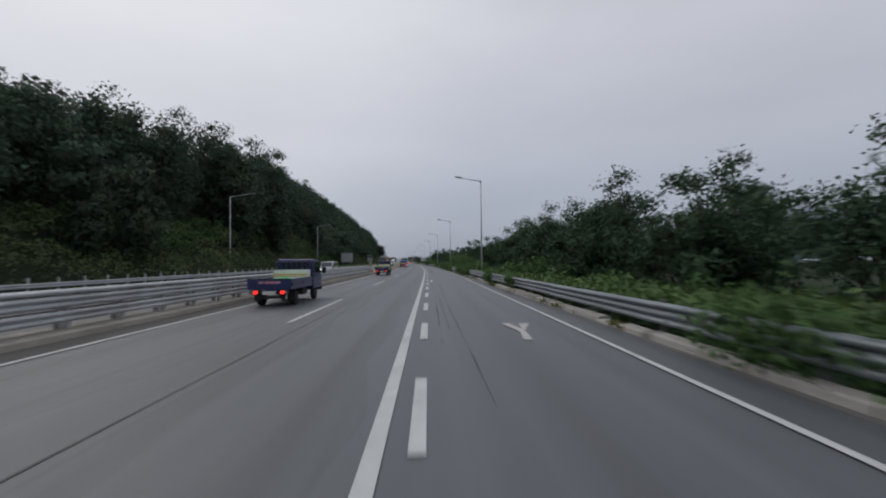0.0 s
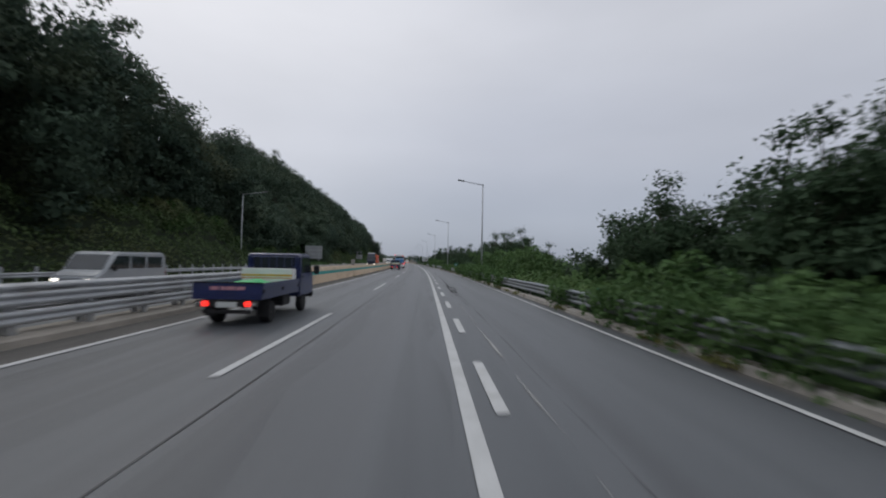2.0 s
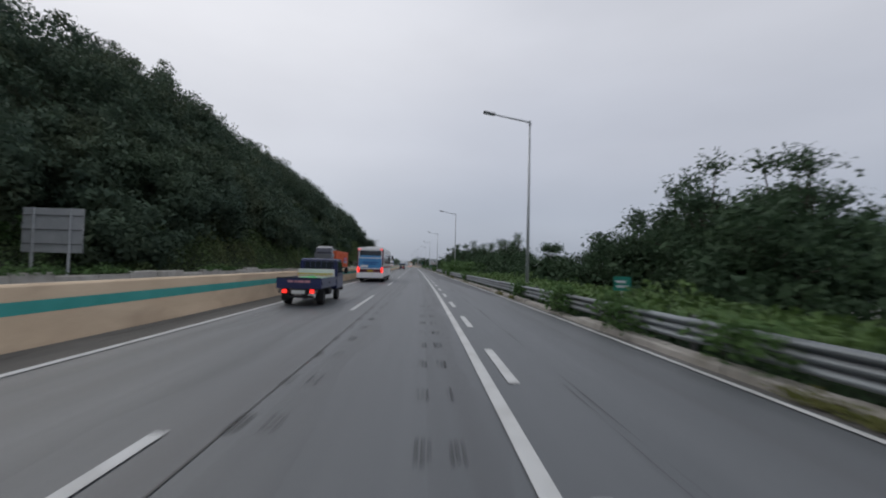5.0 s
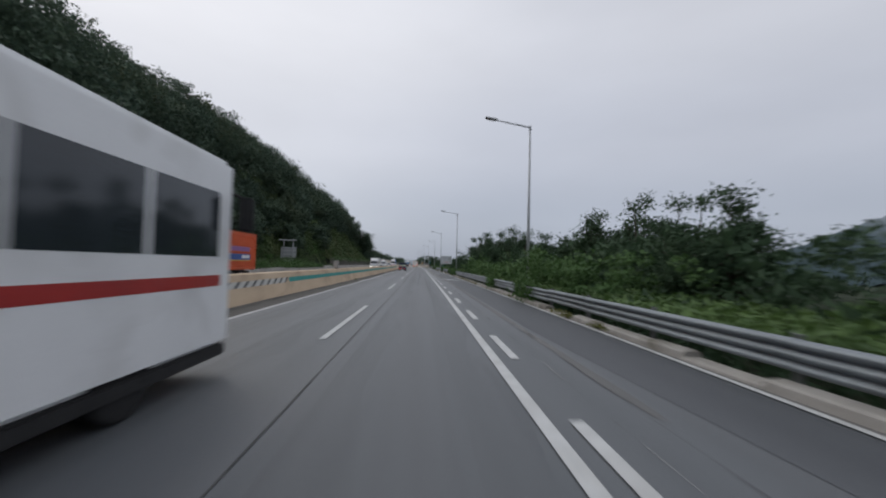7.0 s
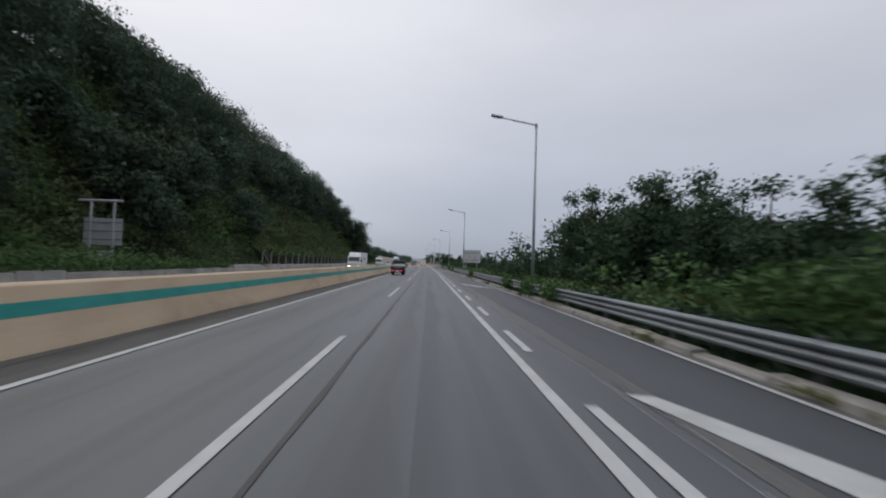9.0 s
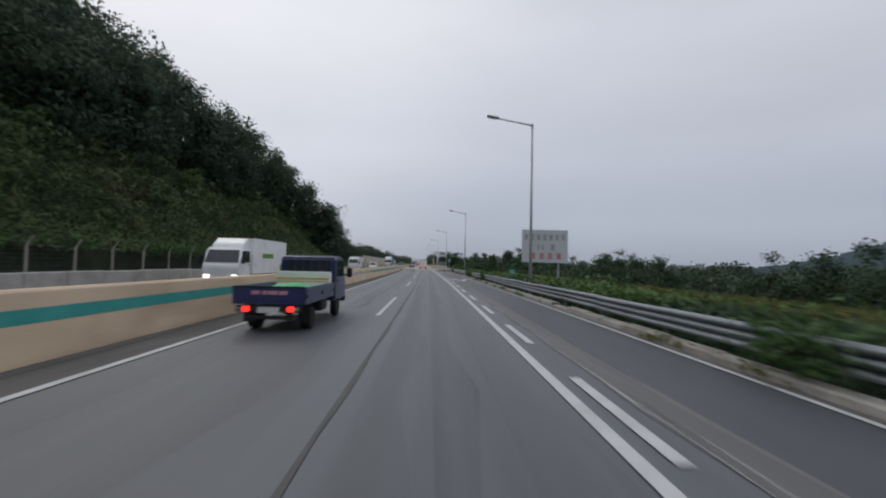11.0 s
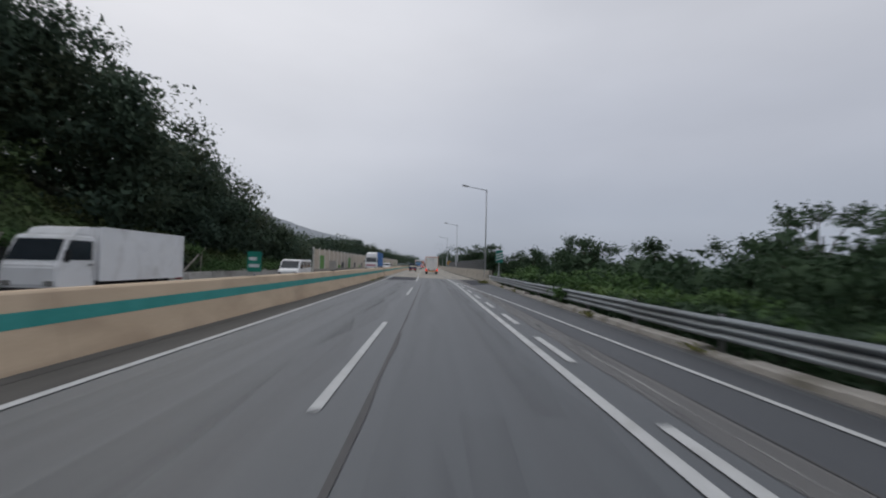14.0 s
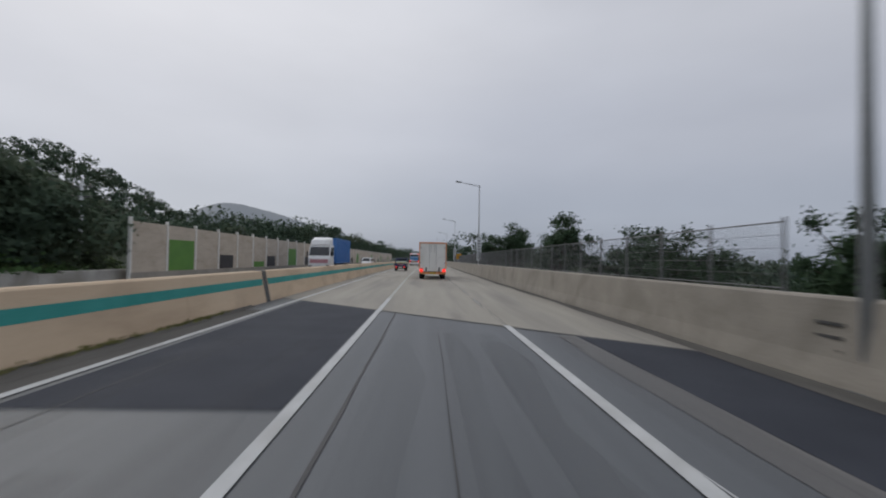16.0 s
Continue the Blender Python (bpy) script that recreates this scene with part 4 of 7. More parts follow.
def countdown_sign(y, u, z, bars=3):
    t = thing("countdown_sign", "green countdown sign with three slanting white bars on a post", "road sign")
    part("panel", boxed(-0.34, 0.34, -0.015, 0.015, z, z + 1.15, 0.01), SIGN_GREEN, t)
    for k in range(bars):
        bm = bmesh.new()
        z0 = z + 0.16 + 0.25 * k
        v = [bm.verts.new(p) for p in ((-0.31, -0.018, z0), (0.31, -0.018, z0 + 0.2), (0.31, -0.018, z0 + 0.31), (-0.31, -0.018, z0 + 0.11))]
        w = [bm.verts.new((q.co.x, -0.012, q.co.z)) for q in v]
        bm.faces.new(v)
        for i in range(4):
            bm.faces.new((v[i], v[(i + 1) % 4], w[(i + 1) % 4], w[i]))
        part("white_bar", bm, SIGN_WHITE, t)
    part("post", tubed((0, 0.06, -1.5), (0, 0.06, z + 0.9), 0.055, sides=10), STEEL, t)
    part("collar", tubed((0, 0.06, 0.72), (0, 0.06, 1.02), 0.13, sides=10), STEEL, t, "pale post collar")
    t.matrix_basis = place(u, y)


countdown_sign(366.8, 4.28, 2.12)


def small_sign(y, u, z, w=0.62, h=0.5):
    t = thing("marker_sign", "small green marker sign with pale bars on a post", "road sign")
    part("panel", boxed(-w / 2, w / 2, -0.012, 0.012, z, z + h, 0.008), SIGN_GREEN, t)
    for k in range(2):
        part("pale_bar", boxed(-w * 0.36, w * 0.36 - 0.1 * k, -0.018, -0.012, z + h * (0.22 + 0.34 * k), z + h * (0.38 + 0.34 * k)), SIGN_WHITE, t)
    part("post", tubed((0, 0.04, -1.2), (0, 0.04, z + h * 0.8), 0.03, sides=8), STEEL, t)
    t.matrix_basis = place(u, y)


small_sign(128.6, 6.0, 1.02)
small_sign(294.0, 5.4, 0.98)
small_sign(340.5, -8.58, 1.35, 0.5, 0.72)
small_sign(60.0, 6.1, 0.55, 0.3, 0.3)


def column_sign(y, u):
    t = thing("column_sign", "narrow white sign standing on the parapet beside a lamp", "road sign")
    part("panel", boxed(-0.27, 0.27, -0.02, 0.02, 1.72, 4.35, 0.01), SIGN_WHITE, t)
    for k in range(7):
        part("dark_bar", boxed(-0.15, 0.15, -0.026, -0.02, 1.95 + 0.32 * k, 2.13 + 0.32 * k), INK, t)
    part("post", tubed((0, 0.05, 1.1), (0, 0.05, 4.2), 0.045, sides=8), STEEL, t)
    t.matrix_basis = place(u, y)


column_sign(419.0, 4.14)
column_sign(466.6, 4.14)


def amber_sign(y, u):
    AMBER = surface("amber_sign_face", (0.5, 0.24, 0.01), (0.6, 0.3, 0.02), 2, 0.5)
    t = thing("warning_sign", "amber warning sign on a post by the bridge", "road sign")
    part("panel", boxed(-0.5, 0.5, -0.02, 0.02, 1.9, 2.9, 0.03), AMBER, t)
    part("dark_bar", boxed(-0.22, 0.22, -0.027, -0.02, 2.3, 2.5), SEAL, t)
    part("post", tubed((0, 0.05, 1.1), (0, 0.05, 2.8), 0.05, sides=8), STEEL, t)
    t.matrix_basis = place(u, y)


amber_sign(452, 4.14)


def utility_pole(u, y, top):
    t = thing("utility_pole", "slim grey concrete utility pole in front of the woods", "utility pole")
    part("pole", tubed((0, 0, -1.0), (0, 0, top), 0.17, 0.10, sides=12), POLE, t, smooth=True)
    for z in (top - 0.5, top - 1.2):
        part("crossarm", boxed(-0.7, 0.7, -0.05, 0.05, z, z + 0.1), STEEL_DARK, t)
        for x in (-0.6, 0.0, 0.6):
            part("insulator", tubed((x, 0, z + 0.1), (x, 0, z + 0.3), 0.05, 0.03, sides=8), CONCRETE, t)
    t.matrix_basis = place(u, y, float(land(u, y)))


utility_pole(-26.3, 399.4, 6.5)


def mist_glow_ridge():
    """Far hills two kilometres off; the mist is a pale glow in their material."""
    m = glow_material("far_hill_mist_glow", (0.26, 0.29, 0.335), 0.55)
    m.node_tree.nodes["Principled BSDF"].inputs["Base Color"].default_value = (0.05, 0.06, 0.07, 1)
    us = np.linspace(-1900, 1500, 300)
    top = np.interp(us, [-1900, -1320, -1120, -1000, -850, -715, -510, -350, -100, 1500], [110, 190, 255, 262, 214, 178, 120, 62, 24, 22])
    soft = np.hanning(27)
    top = np.convolve(np.pad(top, 13, "edge"), soft / soft.sum(), "valid") + 3 * np.sin(us / 47) + 2.5 * np.random.default_rng(6).random(us.size)
    v, n = [], len(us)
    for a, z in zip(us, top):
        v += [(a, 2420, -20), (a, 2440 + 0.1 * z, 0.6 * z), (a, 2500, z), (a, 2700, -20)]
    f = [(4 * i + k, 4 * i + 4 + k, 4 * i + 5 + k, 4 * i + 1 + k) for i in range(n - 1) for k in range(3)]
    tagged(raw("backdrop", v, f, m, smooth=True), "pale grey hills on the horizon, their mist given by a glow", "backdrop", kind="structure")


mist_glow_ridge()


def mist_glow_hill():
    """Wooded hill across the valley; a height-graded glow paints low cloud over its top."""
    m = bpy.data.materials.new("wooded_hill_mist_glow")
    m.use_nodes = True
    nt = m.node_tree
    N, L = nt.nodes.new, nt.links.new
    b = nt.nodes["Principled BSDF"]
    b.inputs["Roughness"].default_value, b.inputs["Specular IOR Level"].default_value = 1.0, 0.0
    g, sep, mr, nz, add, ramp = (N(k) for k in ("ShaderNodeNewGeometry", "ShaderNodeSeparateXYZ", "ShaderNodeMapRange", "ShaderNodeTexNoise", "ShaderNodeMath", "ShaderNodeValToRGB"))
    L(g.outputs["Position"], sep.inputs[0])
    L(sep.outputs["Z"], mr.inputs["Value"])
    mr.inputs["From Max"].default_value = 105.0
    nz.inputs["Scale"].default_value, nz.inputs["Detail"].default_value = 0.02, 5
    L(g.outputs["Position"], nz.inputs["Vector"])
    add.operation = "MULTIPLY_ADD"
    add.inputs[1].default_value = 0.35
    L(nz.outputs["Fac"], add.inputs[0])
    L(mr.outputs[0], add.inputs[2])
    # haze colours from dark foot to pale top, given off as emission
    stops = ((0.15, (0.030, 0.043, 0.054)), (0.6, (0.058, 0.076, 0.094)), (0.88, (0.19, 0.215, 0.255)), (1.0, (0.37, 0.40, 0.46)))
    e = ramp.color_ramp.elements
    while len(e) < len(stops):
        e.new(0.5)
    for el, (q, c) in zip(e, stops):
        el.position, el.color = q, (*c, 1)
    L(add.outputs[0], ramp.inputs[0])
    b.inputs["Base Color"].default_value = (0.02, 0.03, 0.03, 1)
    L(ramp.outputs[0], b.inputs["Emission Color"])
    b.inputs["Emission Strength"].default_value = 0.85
    rng = np.random.default_rng(9)
    us, ys = np.linspace(190, 1100, 260), np.linspace(470, 760, 60)
    U, Y = np.meshgrid(us, ys)
    Z = -9 + 118 * np.exp(-(((U - 700) / 250) ** 2 + ((Y - 640) / 120) ** 2)) + rng.uniform(0, 5.0, U.shape) * np.clip((U - 190) / 60, 0, 1)
    v = np.stack([U, Y, Z], -1).reshape(-1, 3)
    n = len(us)
    f = [(i * n + j, i * n + j + 1, (i + 1) * n + j + 1, (i + 1) * n + j) for i in range(len(ys) - 1) for j in range(n - 1)]
    tagged(raw("backdrop", v, f, m, smooth=True), "wooded hill across the valley, low cloud painted on it as a glow", "backdrop", kind="structure")


mist_glow_hill()

# ---- vegetation ----


def leaf_mesh(name, centres, size, rng, material, parent=None, flat=0.35, slim=0.66, sides=4, out=None, follow=0.75):
    """Many small pointed leaves, one island each; out gives the way that the crown faces at each leaf."""
    n = len(centres)
    nrm = rng.normal(size=(n, 3))
    nrm[:, 2] = np.abs(nrm[:, 2]) + flat
    nrm /= np.linalg.norm(nrm, axis=1)[:, None]
    if out is not None:
        nrm = np.where((nrm * out).sum(1)[:, None] < 0, -nrm, nrm)
    ref = rng.normal(size=(n, 3))
    a = np.cross(nrm, ref)
    a /= np.linalg.norm(a, axis=1)[:, None] + 1e-9
    b = np.cross(nrm, a)
    s = np.broadcast_to(np.asarray(size, float), (n,)) * rng.uniform(0.6, 1.3, n)
    L, W = s[:, None] * a, (s * slim)[:, None] * b
    bend = nrm * (s * 0.15)[:, None]
    v = np.empty((n, sides, 3), np.float32)
    if sides == 4:
        v[:, 3] = centres - L - bend
        v[:, 2] = centres + W * 1.0 - L * 0.15 + bend
        v[:, 1] = centres + L - bend
        v[:, 0] = centres - W * 1.0 - L * 0.15 + bend
    else:
        v[:, 0] = centres - L * 0.75 - W * 1.05
        v[:, 1] = centres + L * 1.3
        v[:, 2] = centres - L * 0.75 + W * 1.15 + bend
    soft = None
    if out is not None:
        soft = out * follow + nrm * (1 - follow)
        soft /= np.linalg.norm(soft, axis=1)[:, None] + 1e-9
        soft = np.repeat(soft, sides, axis=0)
    me = bpy.data.meshes.new(name)
    me.vertices.add(sides * n)
    me.vertices.foreach_set("co", v.ravel())
    me.loops.add(sides * n)
    me.loops.foreach_set("vertex_index", np.arange(sides * n, dtype=np.int32))
    me.polygons.add(n)
    me.polygons.foreach_set("loop_start", np.arange(0, sides * n, sides, dtype=np.int32))
    me.update(calc_edges=True)
    if soft is not None:
        layer = me.attributes.new("custom_normal", "FLOAT_VECTOR", "POINT")
        layer.data.foreach_set("vector", soft.astype(np.float32).ravel())
    return link_mesh(name, me, material, parent)


def unit(rng, *shape):
    d = rng.normal(size=(*shape, 3))
    return d / np.linalg.norm(d, axis=-1)[..., None]


def crowns(rng, base, height, width, clumps, leaves, spread=0.52, low=0.25, side=False, leaf=0.3, core=9, shade=0, heart_leaf=0.3):
    """Leaf centres, sizes and outward ways for many trees at once: clumps on an uneven crown, leaves round each clump."""
    T = len(base)
    d = unit(rng, T, clumps)
    r = rng.uniform(0.45, 1.0, (T, clumps)) ** 0.6
    d[..., 0] = np.where(rng.random((T, clumps)) < 0.7, np.abs(d[..., 0]), d[..., 0]) if side else d[..., 0]
    c = d * r[..., None]
    c[..., 2] = c[..., 2] * 0.5 * (1 - low) + 0.5 * (1 + low)
    taper = 1.12 - 0.62 * np.clip(c[..., 2] - 0.45, 0, 1)
    p = np.empty((T, clumps, 3))
    p[..., 0] = base[:, None, 0] + c[..., 0] * width[:, None] * taper
    p[..., 1] = base[:, None, 1] + c[..., 1] * width[:, None] * taper
    p[..., 2] = base[:, None, 2] + c[..., 2] * height[:, None]
    g = rng.normal(size=(T, clumps, leaves, 3))
    g /= np.maximum(np.linalg.norm(g, axis=-1), 1.6)[..., None]
    if core:
        g = np.concatenate([g, rng.normal(size=(T, clumps, core, 3)) * np.array([0.40, 0.40, 0.40])], 2)
    rad = (width[:, None] * spread * rng.uniform(0.7, 1.35, (T, clumps)))[..., None, None]
    size = np.full((T, clumps, leaves + core), leaf)
    if core:
        size[..., leaves:] = np.clip(rad[..., 0] * 0.2, leaf, max(leaf, 0.24))
    out = g * 0.9 + d[:, :, None, :] * 0.5 + np.array([0, 0, 0.3])
    out /= np.linalg.norm(out, axis=-1)[..., None] + 1e-9
    # leaves in the shaded heart of the crown, up the stem
    heart = base[:, None, :] + np.array([0, 0, 1.0]) * (height[:, None] * (low + (0.9 - low) * np.array([0.13, 0.36, 0.59, 0.80])))[..., None] + rng.normal(size=(T, 4, 3)) * 0.12 * width[:, None, None]
    pts = p[:, :, None, :] + g * rad * np.array([1.0, 1.0, 0.62])
    veil = unit(rng, T, 4, shade)
    inside = heart[:, :, None, :] + veil * width[:, None, None, None] * rng.uniform(0.1, 0.8, (T, 4, shade, 1))
    pts, size, out = (np.concatenate([a.reshape(-1, b), c.reshape(-1, b)]) for a, b, c in ((pts, 3, inside), (size, 1, np.full(T * 4 * shade, heart_leaf)), (out, 3, veil)))
    return pts, size.ravel(), out


def foliage(name, sets, rng, material, parent=None, **k):
    """One mesh from several calls of crowns()."""
    pts, size, out = (np.concatenate(q) for q in zip(*sets))
    return leaf_mesh(name, pts, size, rng, material, parent, sides=3, out=out, **k)


def upward(rng, n, lean=0.55):
    o = rng.normal(size=(n, 3)) * lean
    o[:, 2] = np.abs(o[:, 2]) * 0.5 + 1.0
    return o / np.linalg.norm(o, axis=1)[:, None]


def scatter(rng, u0, u1, y0, y1, gap):
    us, ys = np.arange(u0, u1, gap), np.arange(y0, y1, gap)
    U, Y = np.meshgrid(us, ys)
    U = U.ravel() + rng.uniform(-0.45, 0.45, U.size) * gap
    Y = Y.ravel() + rng.uniform(-0.45, 0.45, Y.size) * gap
    return U, Y


def standing(U, Y, sink=0.3):
    return np.stack([U + cx(Y), Y, land(U, Y) - sink], -1)


def build_forest():
    rng = np.random.default_rng(11)
    # woods up the slope
    U, Y = scatter(rng, -80, -33, -60, 372, 4.4)
    bald = (U > -39) & (Y > 208) & (Y < 284) & (rng.random(U.size) < 0.55)
    keep = (rng.random(U.size) < 0.95) & ((Y < 345) | (U > -60)) & ((Y > 150) | (U > -66)) & ~bald
    U, Y = U[keep], Y[keep]
    more = scatter(rng, -64, -42, 196, 334, 5.0)
    U, Y = np.concatenate([U, more[0]]), np.concatenate([Y, more[1]])
    H = rng.uniform(6.0, 10.5, U.size) * np.interp(Y, [0, 150, 200, 330], [0.95, 1.0, 1.25, 1.25])
    Wd = rng.uniform(2.0, 3.3, U.size) * np.interp(Y, [270, 300], [1.0, 1.3])
    sets = [crowns(rng, standing(U, Y), H, Wd, 11, 31, spread=0.52, side=True, leaf=0.20, core=12, shade=22, heart_leaf=0.34)]
    tagged(foliage("forest", sets, rng, FOREST), "dense dark green forest covering the steep hillside", "forest", kind="stuff")
    # young trees filling the ridge
    own = np.random.default_rng(77)
    U, Y = scatter(own, -64, -44, 60, 330, 5.6)
    sets = [crowns(own, standing(U, Y), own.uniform(4.5, 7.0, U.size), own.uniform(1.8, 2.6, U.size), 8, 22, leaf=0.22, core=6, shade=8, heart_leaf=0.36)]
    tagged(foliage("forest", sets, own, FOREST), "young trees between the taller ones along the ridge", "forest", kind="stuff")
    # edge of the woods, taller and finer
    U, Y = scatter(rng, -34, -26.5, -30, 396, 3.7)
    cut = ((Y > 283) & (Y < 352) & (U > -31.0)) | ((U > -28.3) & (((Y > 112) & (Y < 150)) | ((Y > 205) & (Y < 246)))) | ((U > -29.6) & (((Y > 40) & (Y < 60)) | ((Y > 88) & (Y < 109))))
    cut |= (Y > 208) & (Y < 284) & (rng.random(U.size) < 0.6)
    keep = (rng.random(U.size) < 0.9) & ~cut
    U, Y = U[keep], Y[keep]
    tall = np.interp(Y, [0, 30, 50, 75, 95, 106, 112, 120, 125, 280, 300, 330, 347, 358, 370, 378, 388, 396], [8, 9.5, 13.5, 17.5, 17.0, 13, 18, 19.5, 7.5, 7.5, 11.5, 12.4, 14.8, 13.9, 12.8, 11.3, 8.0, 5.0])
    H, Wd = tall * rng.uniform(0.82, 1.08, U.size), rng.uniform(2.0, 3.2, U.size) * np.interp(Y, [270, 300], [1.0, 1.2])
    sets = [crowns(rng, standing(U, Y), H, Wd, 18, 80, spread=0.54, low=0.04, side=True, leaf=0.13, core=30, shade=210, heart_leaf=0.28)]
    tagged(foliage("forest", sets, rng, FOREST), "tall dark trees at the edge of the hillside woods", "forest", kind="stuff")
    # far woods on both sides of the road ahead
    sets = []
    for a, b, c, d, g in [(-46, -25, 434, 640, 5.5), (-40, -14, 640, 900, 11), (9, 34, 470, 900, 10)]:
        U, Y = scatter(rng, a, b, c, d, g)
        sets.append(crowns(rng, standing(U, Y), rng.uniform(7.6, 10.2, U.size) * np.where(U < 0, np.interp(Y, [434, 450, 480, 640], [0.92, 1.0, 1.2, 1.1]), 1.0), rng.uniform(2.4, 3.6, U.size), 8, 30, leaf=0.28, core=7, shade=12, heart_leaf=0.36))
    tagged(foliage("far_woods", sets, rng, FOREST), "dark woods beside the road in the distance", "forest", kind="stuff")
    sets = []
    for a, b, c, d, g in [(60, 150, 300, 520, 12), (-240, -96, 470, 640, 9)]:
        U, Y = scatter(rng, a, b, c, d, g)
        sets.append(crowns(rng, standing(U, Y), rng.uniform(7, 11, U.size), rng.uniform(3.6, 5.0, U.size), 7, 26, spread=0.5, leaf=0.55, core=5))
    tagged(foliage("far_woods", sets, rng, FOREST), "distant woods beyond the valley", "forest", kind="stuff")


build_forest()


def carpet(rng, U, Y, hump):
    """A ragged cover of leaves over the ground, in mounds."""
    m = (np.sin(U * 0.9 + 1.3 * np.sin(Y * 0.21)) + np.sin(Y * 0.55 + 0.8 * np.sin(U * 0.4)) + np.sin(Y * 1.37 + U)) / 3
    h = hump * np.clip(0.55 + 0.55 * m, 0.08, 1.2)
    z = land(U, Y) + h * rng.uniform(0.25, 1.0, U.size) ** 0.5
    return np.stack([U + cx(Y), Y, z], -1)


def build_undergrowth():
    rng = np.random.default_rng(23)
    # slope foot on the far side: vines and shrubs
    n = 150000
    Y = rng.uniform(-25, 400, n)
    depth = np.interp(Y, [0, 95, 108, 150, 158, 200, 208, 246, 254, 283, 290, 350, 356], [8, 8, 8, 8, 5, 5, 8, 8, 6, 7, 9.5, 9.5, 4])
    U = -22.2 - depth * rng.random(n) ** 0.8
    hump = np.where((Y > 283) & (Y < 352), 1.9, np.where(Y < 110, np.where(U < -25.8, 3.2, 1.5), np.where(((Y > 112) & (Y < 150)) | ((Y > 205) & (Y < 246)), np.where(U < -26.3, 2.6, 0.9), 2.0))) * np.clip((-U - 22.0) / 1.5, 0.35, 1)
    pts = carpet(rng, U, Y, hump)
    # they hang over the fence and leave the dark beneath it
    more = 20000
    Y, U = np.concatenate([Y, rng.uniform(264, 364, more)]), np.concatenate([U, rng.uniform(-26.0, -22.4, more)])
    pts, n = np.concatenate([pts, standing(U[n:], Y[n:], -0.3)]), n + more
    over = (Y > 264) & (Y < 364) & (U > -26.0)
    roof = 2.1 + (-22.3 - U) * 0.55 + 0.35 * rng.random(n)
    pts[:, 2] = np.where(over, np.maximum(pts[:, 2], roof), pts[:, 2])
    tagged(leaf_mesh("shrubs", pts, 0.125, rng, SLOPE, sides=3, out=upward(rng, n) + np.array([0.5, 0, 0])), "tangled green shrubs and vines at the foot of the slope", "shrubs", kind="stuff")
    # scrub higher on the slope where the woods stand open
    n = 26000
    Y, U = rng.uniform(206, 286, n), rng.uniform(-41, -28, n)
    tagged(leaf_mesh("slope_scrub", carpet(rng, U, Y, 2.8), 0.17, rng, SLOPE, sides=3, out=upward(rng, n) + np.array([0.6, 0, 0])), "olive green scrub on the open slope", "scrub", kind="stuff")
    # bushes crowding the open slope
    P = []
    for a, b, c, d, g in ((-40, -24.2, 200, 290, 2.3), (-31.5, -26.2, 286, 352, 2.3)):
        U, Y = scatter(rng, a, b, c, d, g)
        keep = rng.random(U.size) < 0.86
        U, Y = U[keep], Y[keep]
        P.append(crowns(rng, standing(U, Y), rng.uniform(1.6, 4.0, U.size), rng.uniform(1.1, 2.1, U.size), 7, 34, leaf=0.12, core=9, low=0.0))
    tagged(foliage("slope_bushes", P, rng, SLOPE), "olive and green bushes crowding the open slope", "bushes", kind="stuff")
    # bushes standing out of the cover
    P = []
    for a, b, c, d, g in ((-30, -25.5, 112, 152, 2.6), (-36, -25.5, 205, 284, 5.0), (-29.5, -24.8, 38, 62, 2.4), (-29.5, -24.8, 86, 110, 2.4)):
        U, Y = scatter(rng, a, b, c, d, g)
        keep = rng.random(U.size) < 0.75
        U, Y = U[keep], Y[keep]
        P.append(crowns(rng, standing(U, Y), rng.uniform(1.4, 3.4, U.size), rng.uniform(0.8, 1.5, U.size), 6, 44, leaf=0.15, core=5, low=0.0))
    tagged(foliage("bushes", P, rng, VINE), "rounded dark bushes on the lower slope", "bushes", kind="stuff")
    # growth spilling over the low wall
    P = []
    for y in np.concatenate([rng.uniform(98, 262, 34), rng.uniform(364, 394, 6)]):
        m, s = int(rng.integers(120, 420)), rng.uniform(0.6, 1.4)
        q = rng.normal(size=(m, 3)) * np.array([0.22, 0.9 * s, 0.2 * s])
        P.append(np.stack([-21.72 + q[:, 0] + cx(y), y + q[:, 1], 0.72 + np.abs(q[:, 2])], -1))
    for y, s in ((203, 1.0), (211, 1.3), (218, 1.0), (227, 1.4), (231, 1.6), (235, 1.5), (239, 1.0), (245, 0.8), (366, 1.1), (372, 1.3), (379, 1.0), (386, 1.2)):
        q = rng.normal(size=(1100, 3)) * np.array([0.5, 1.3 * s, 0.42 * s])
        P.append(np.stack([-21.9 + q[:, 0] + cx(y), y + q[:, 1], 0.75 + np.abs(q[:, 2])], -1))
    P = np.concatenate(P)
    tagged(leaf_mesh("wall_vines", P, 0.10, rng, VINE, out=upward(rng, len(P)) + np.array([0.5, 0, 0])), "green vines spilling over the low roadside wall", "vines", kind="stuff")
    # hanging vines on the top of the fence
    n = 15000
    Y = rng.uniform(262, 363, n)
    keep = np.sin(Y * 0.35) + np.sin(Y * 0.83) > -0.2
    Y = Y[keep]
    U = -22.35 + rng.normal(size=Y.size) * 0.28
    pts = np.stack([U + cx(Y), Y, 2.5 + rng.normal(size=Y.size) * (0.16 + 0.12 * np.sin(Y * 0.9) ** 2)], -1)
    tagged(leaf_mesh("fence_vines", pts, 0.10, rng, VINE, sides=3, out=upward(rng, Y.size) + np.array([0.6, 0, 0])), "green vines trailing along the fence top", "vines", kind="stuff")
    # right verge behind the rail
    n = 130000
    Y = rng.uniform(-22, 371, n)
    k = kerb_line(Y)
    t = rng.random(n)
    U = k + 0.6 + 9.4 * t ** 1.35
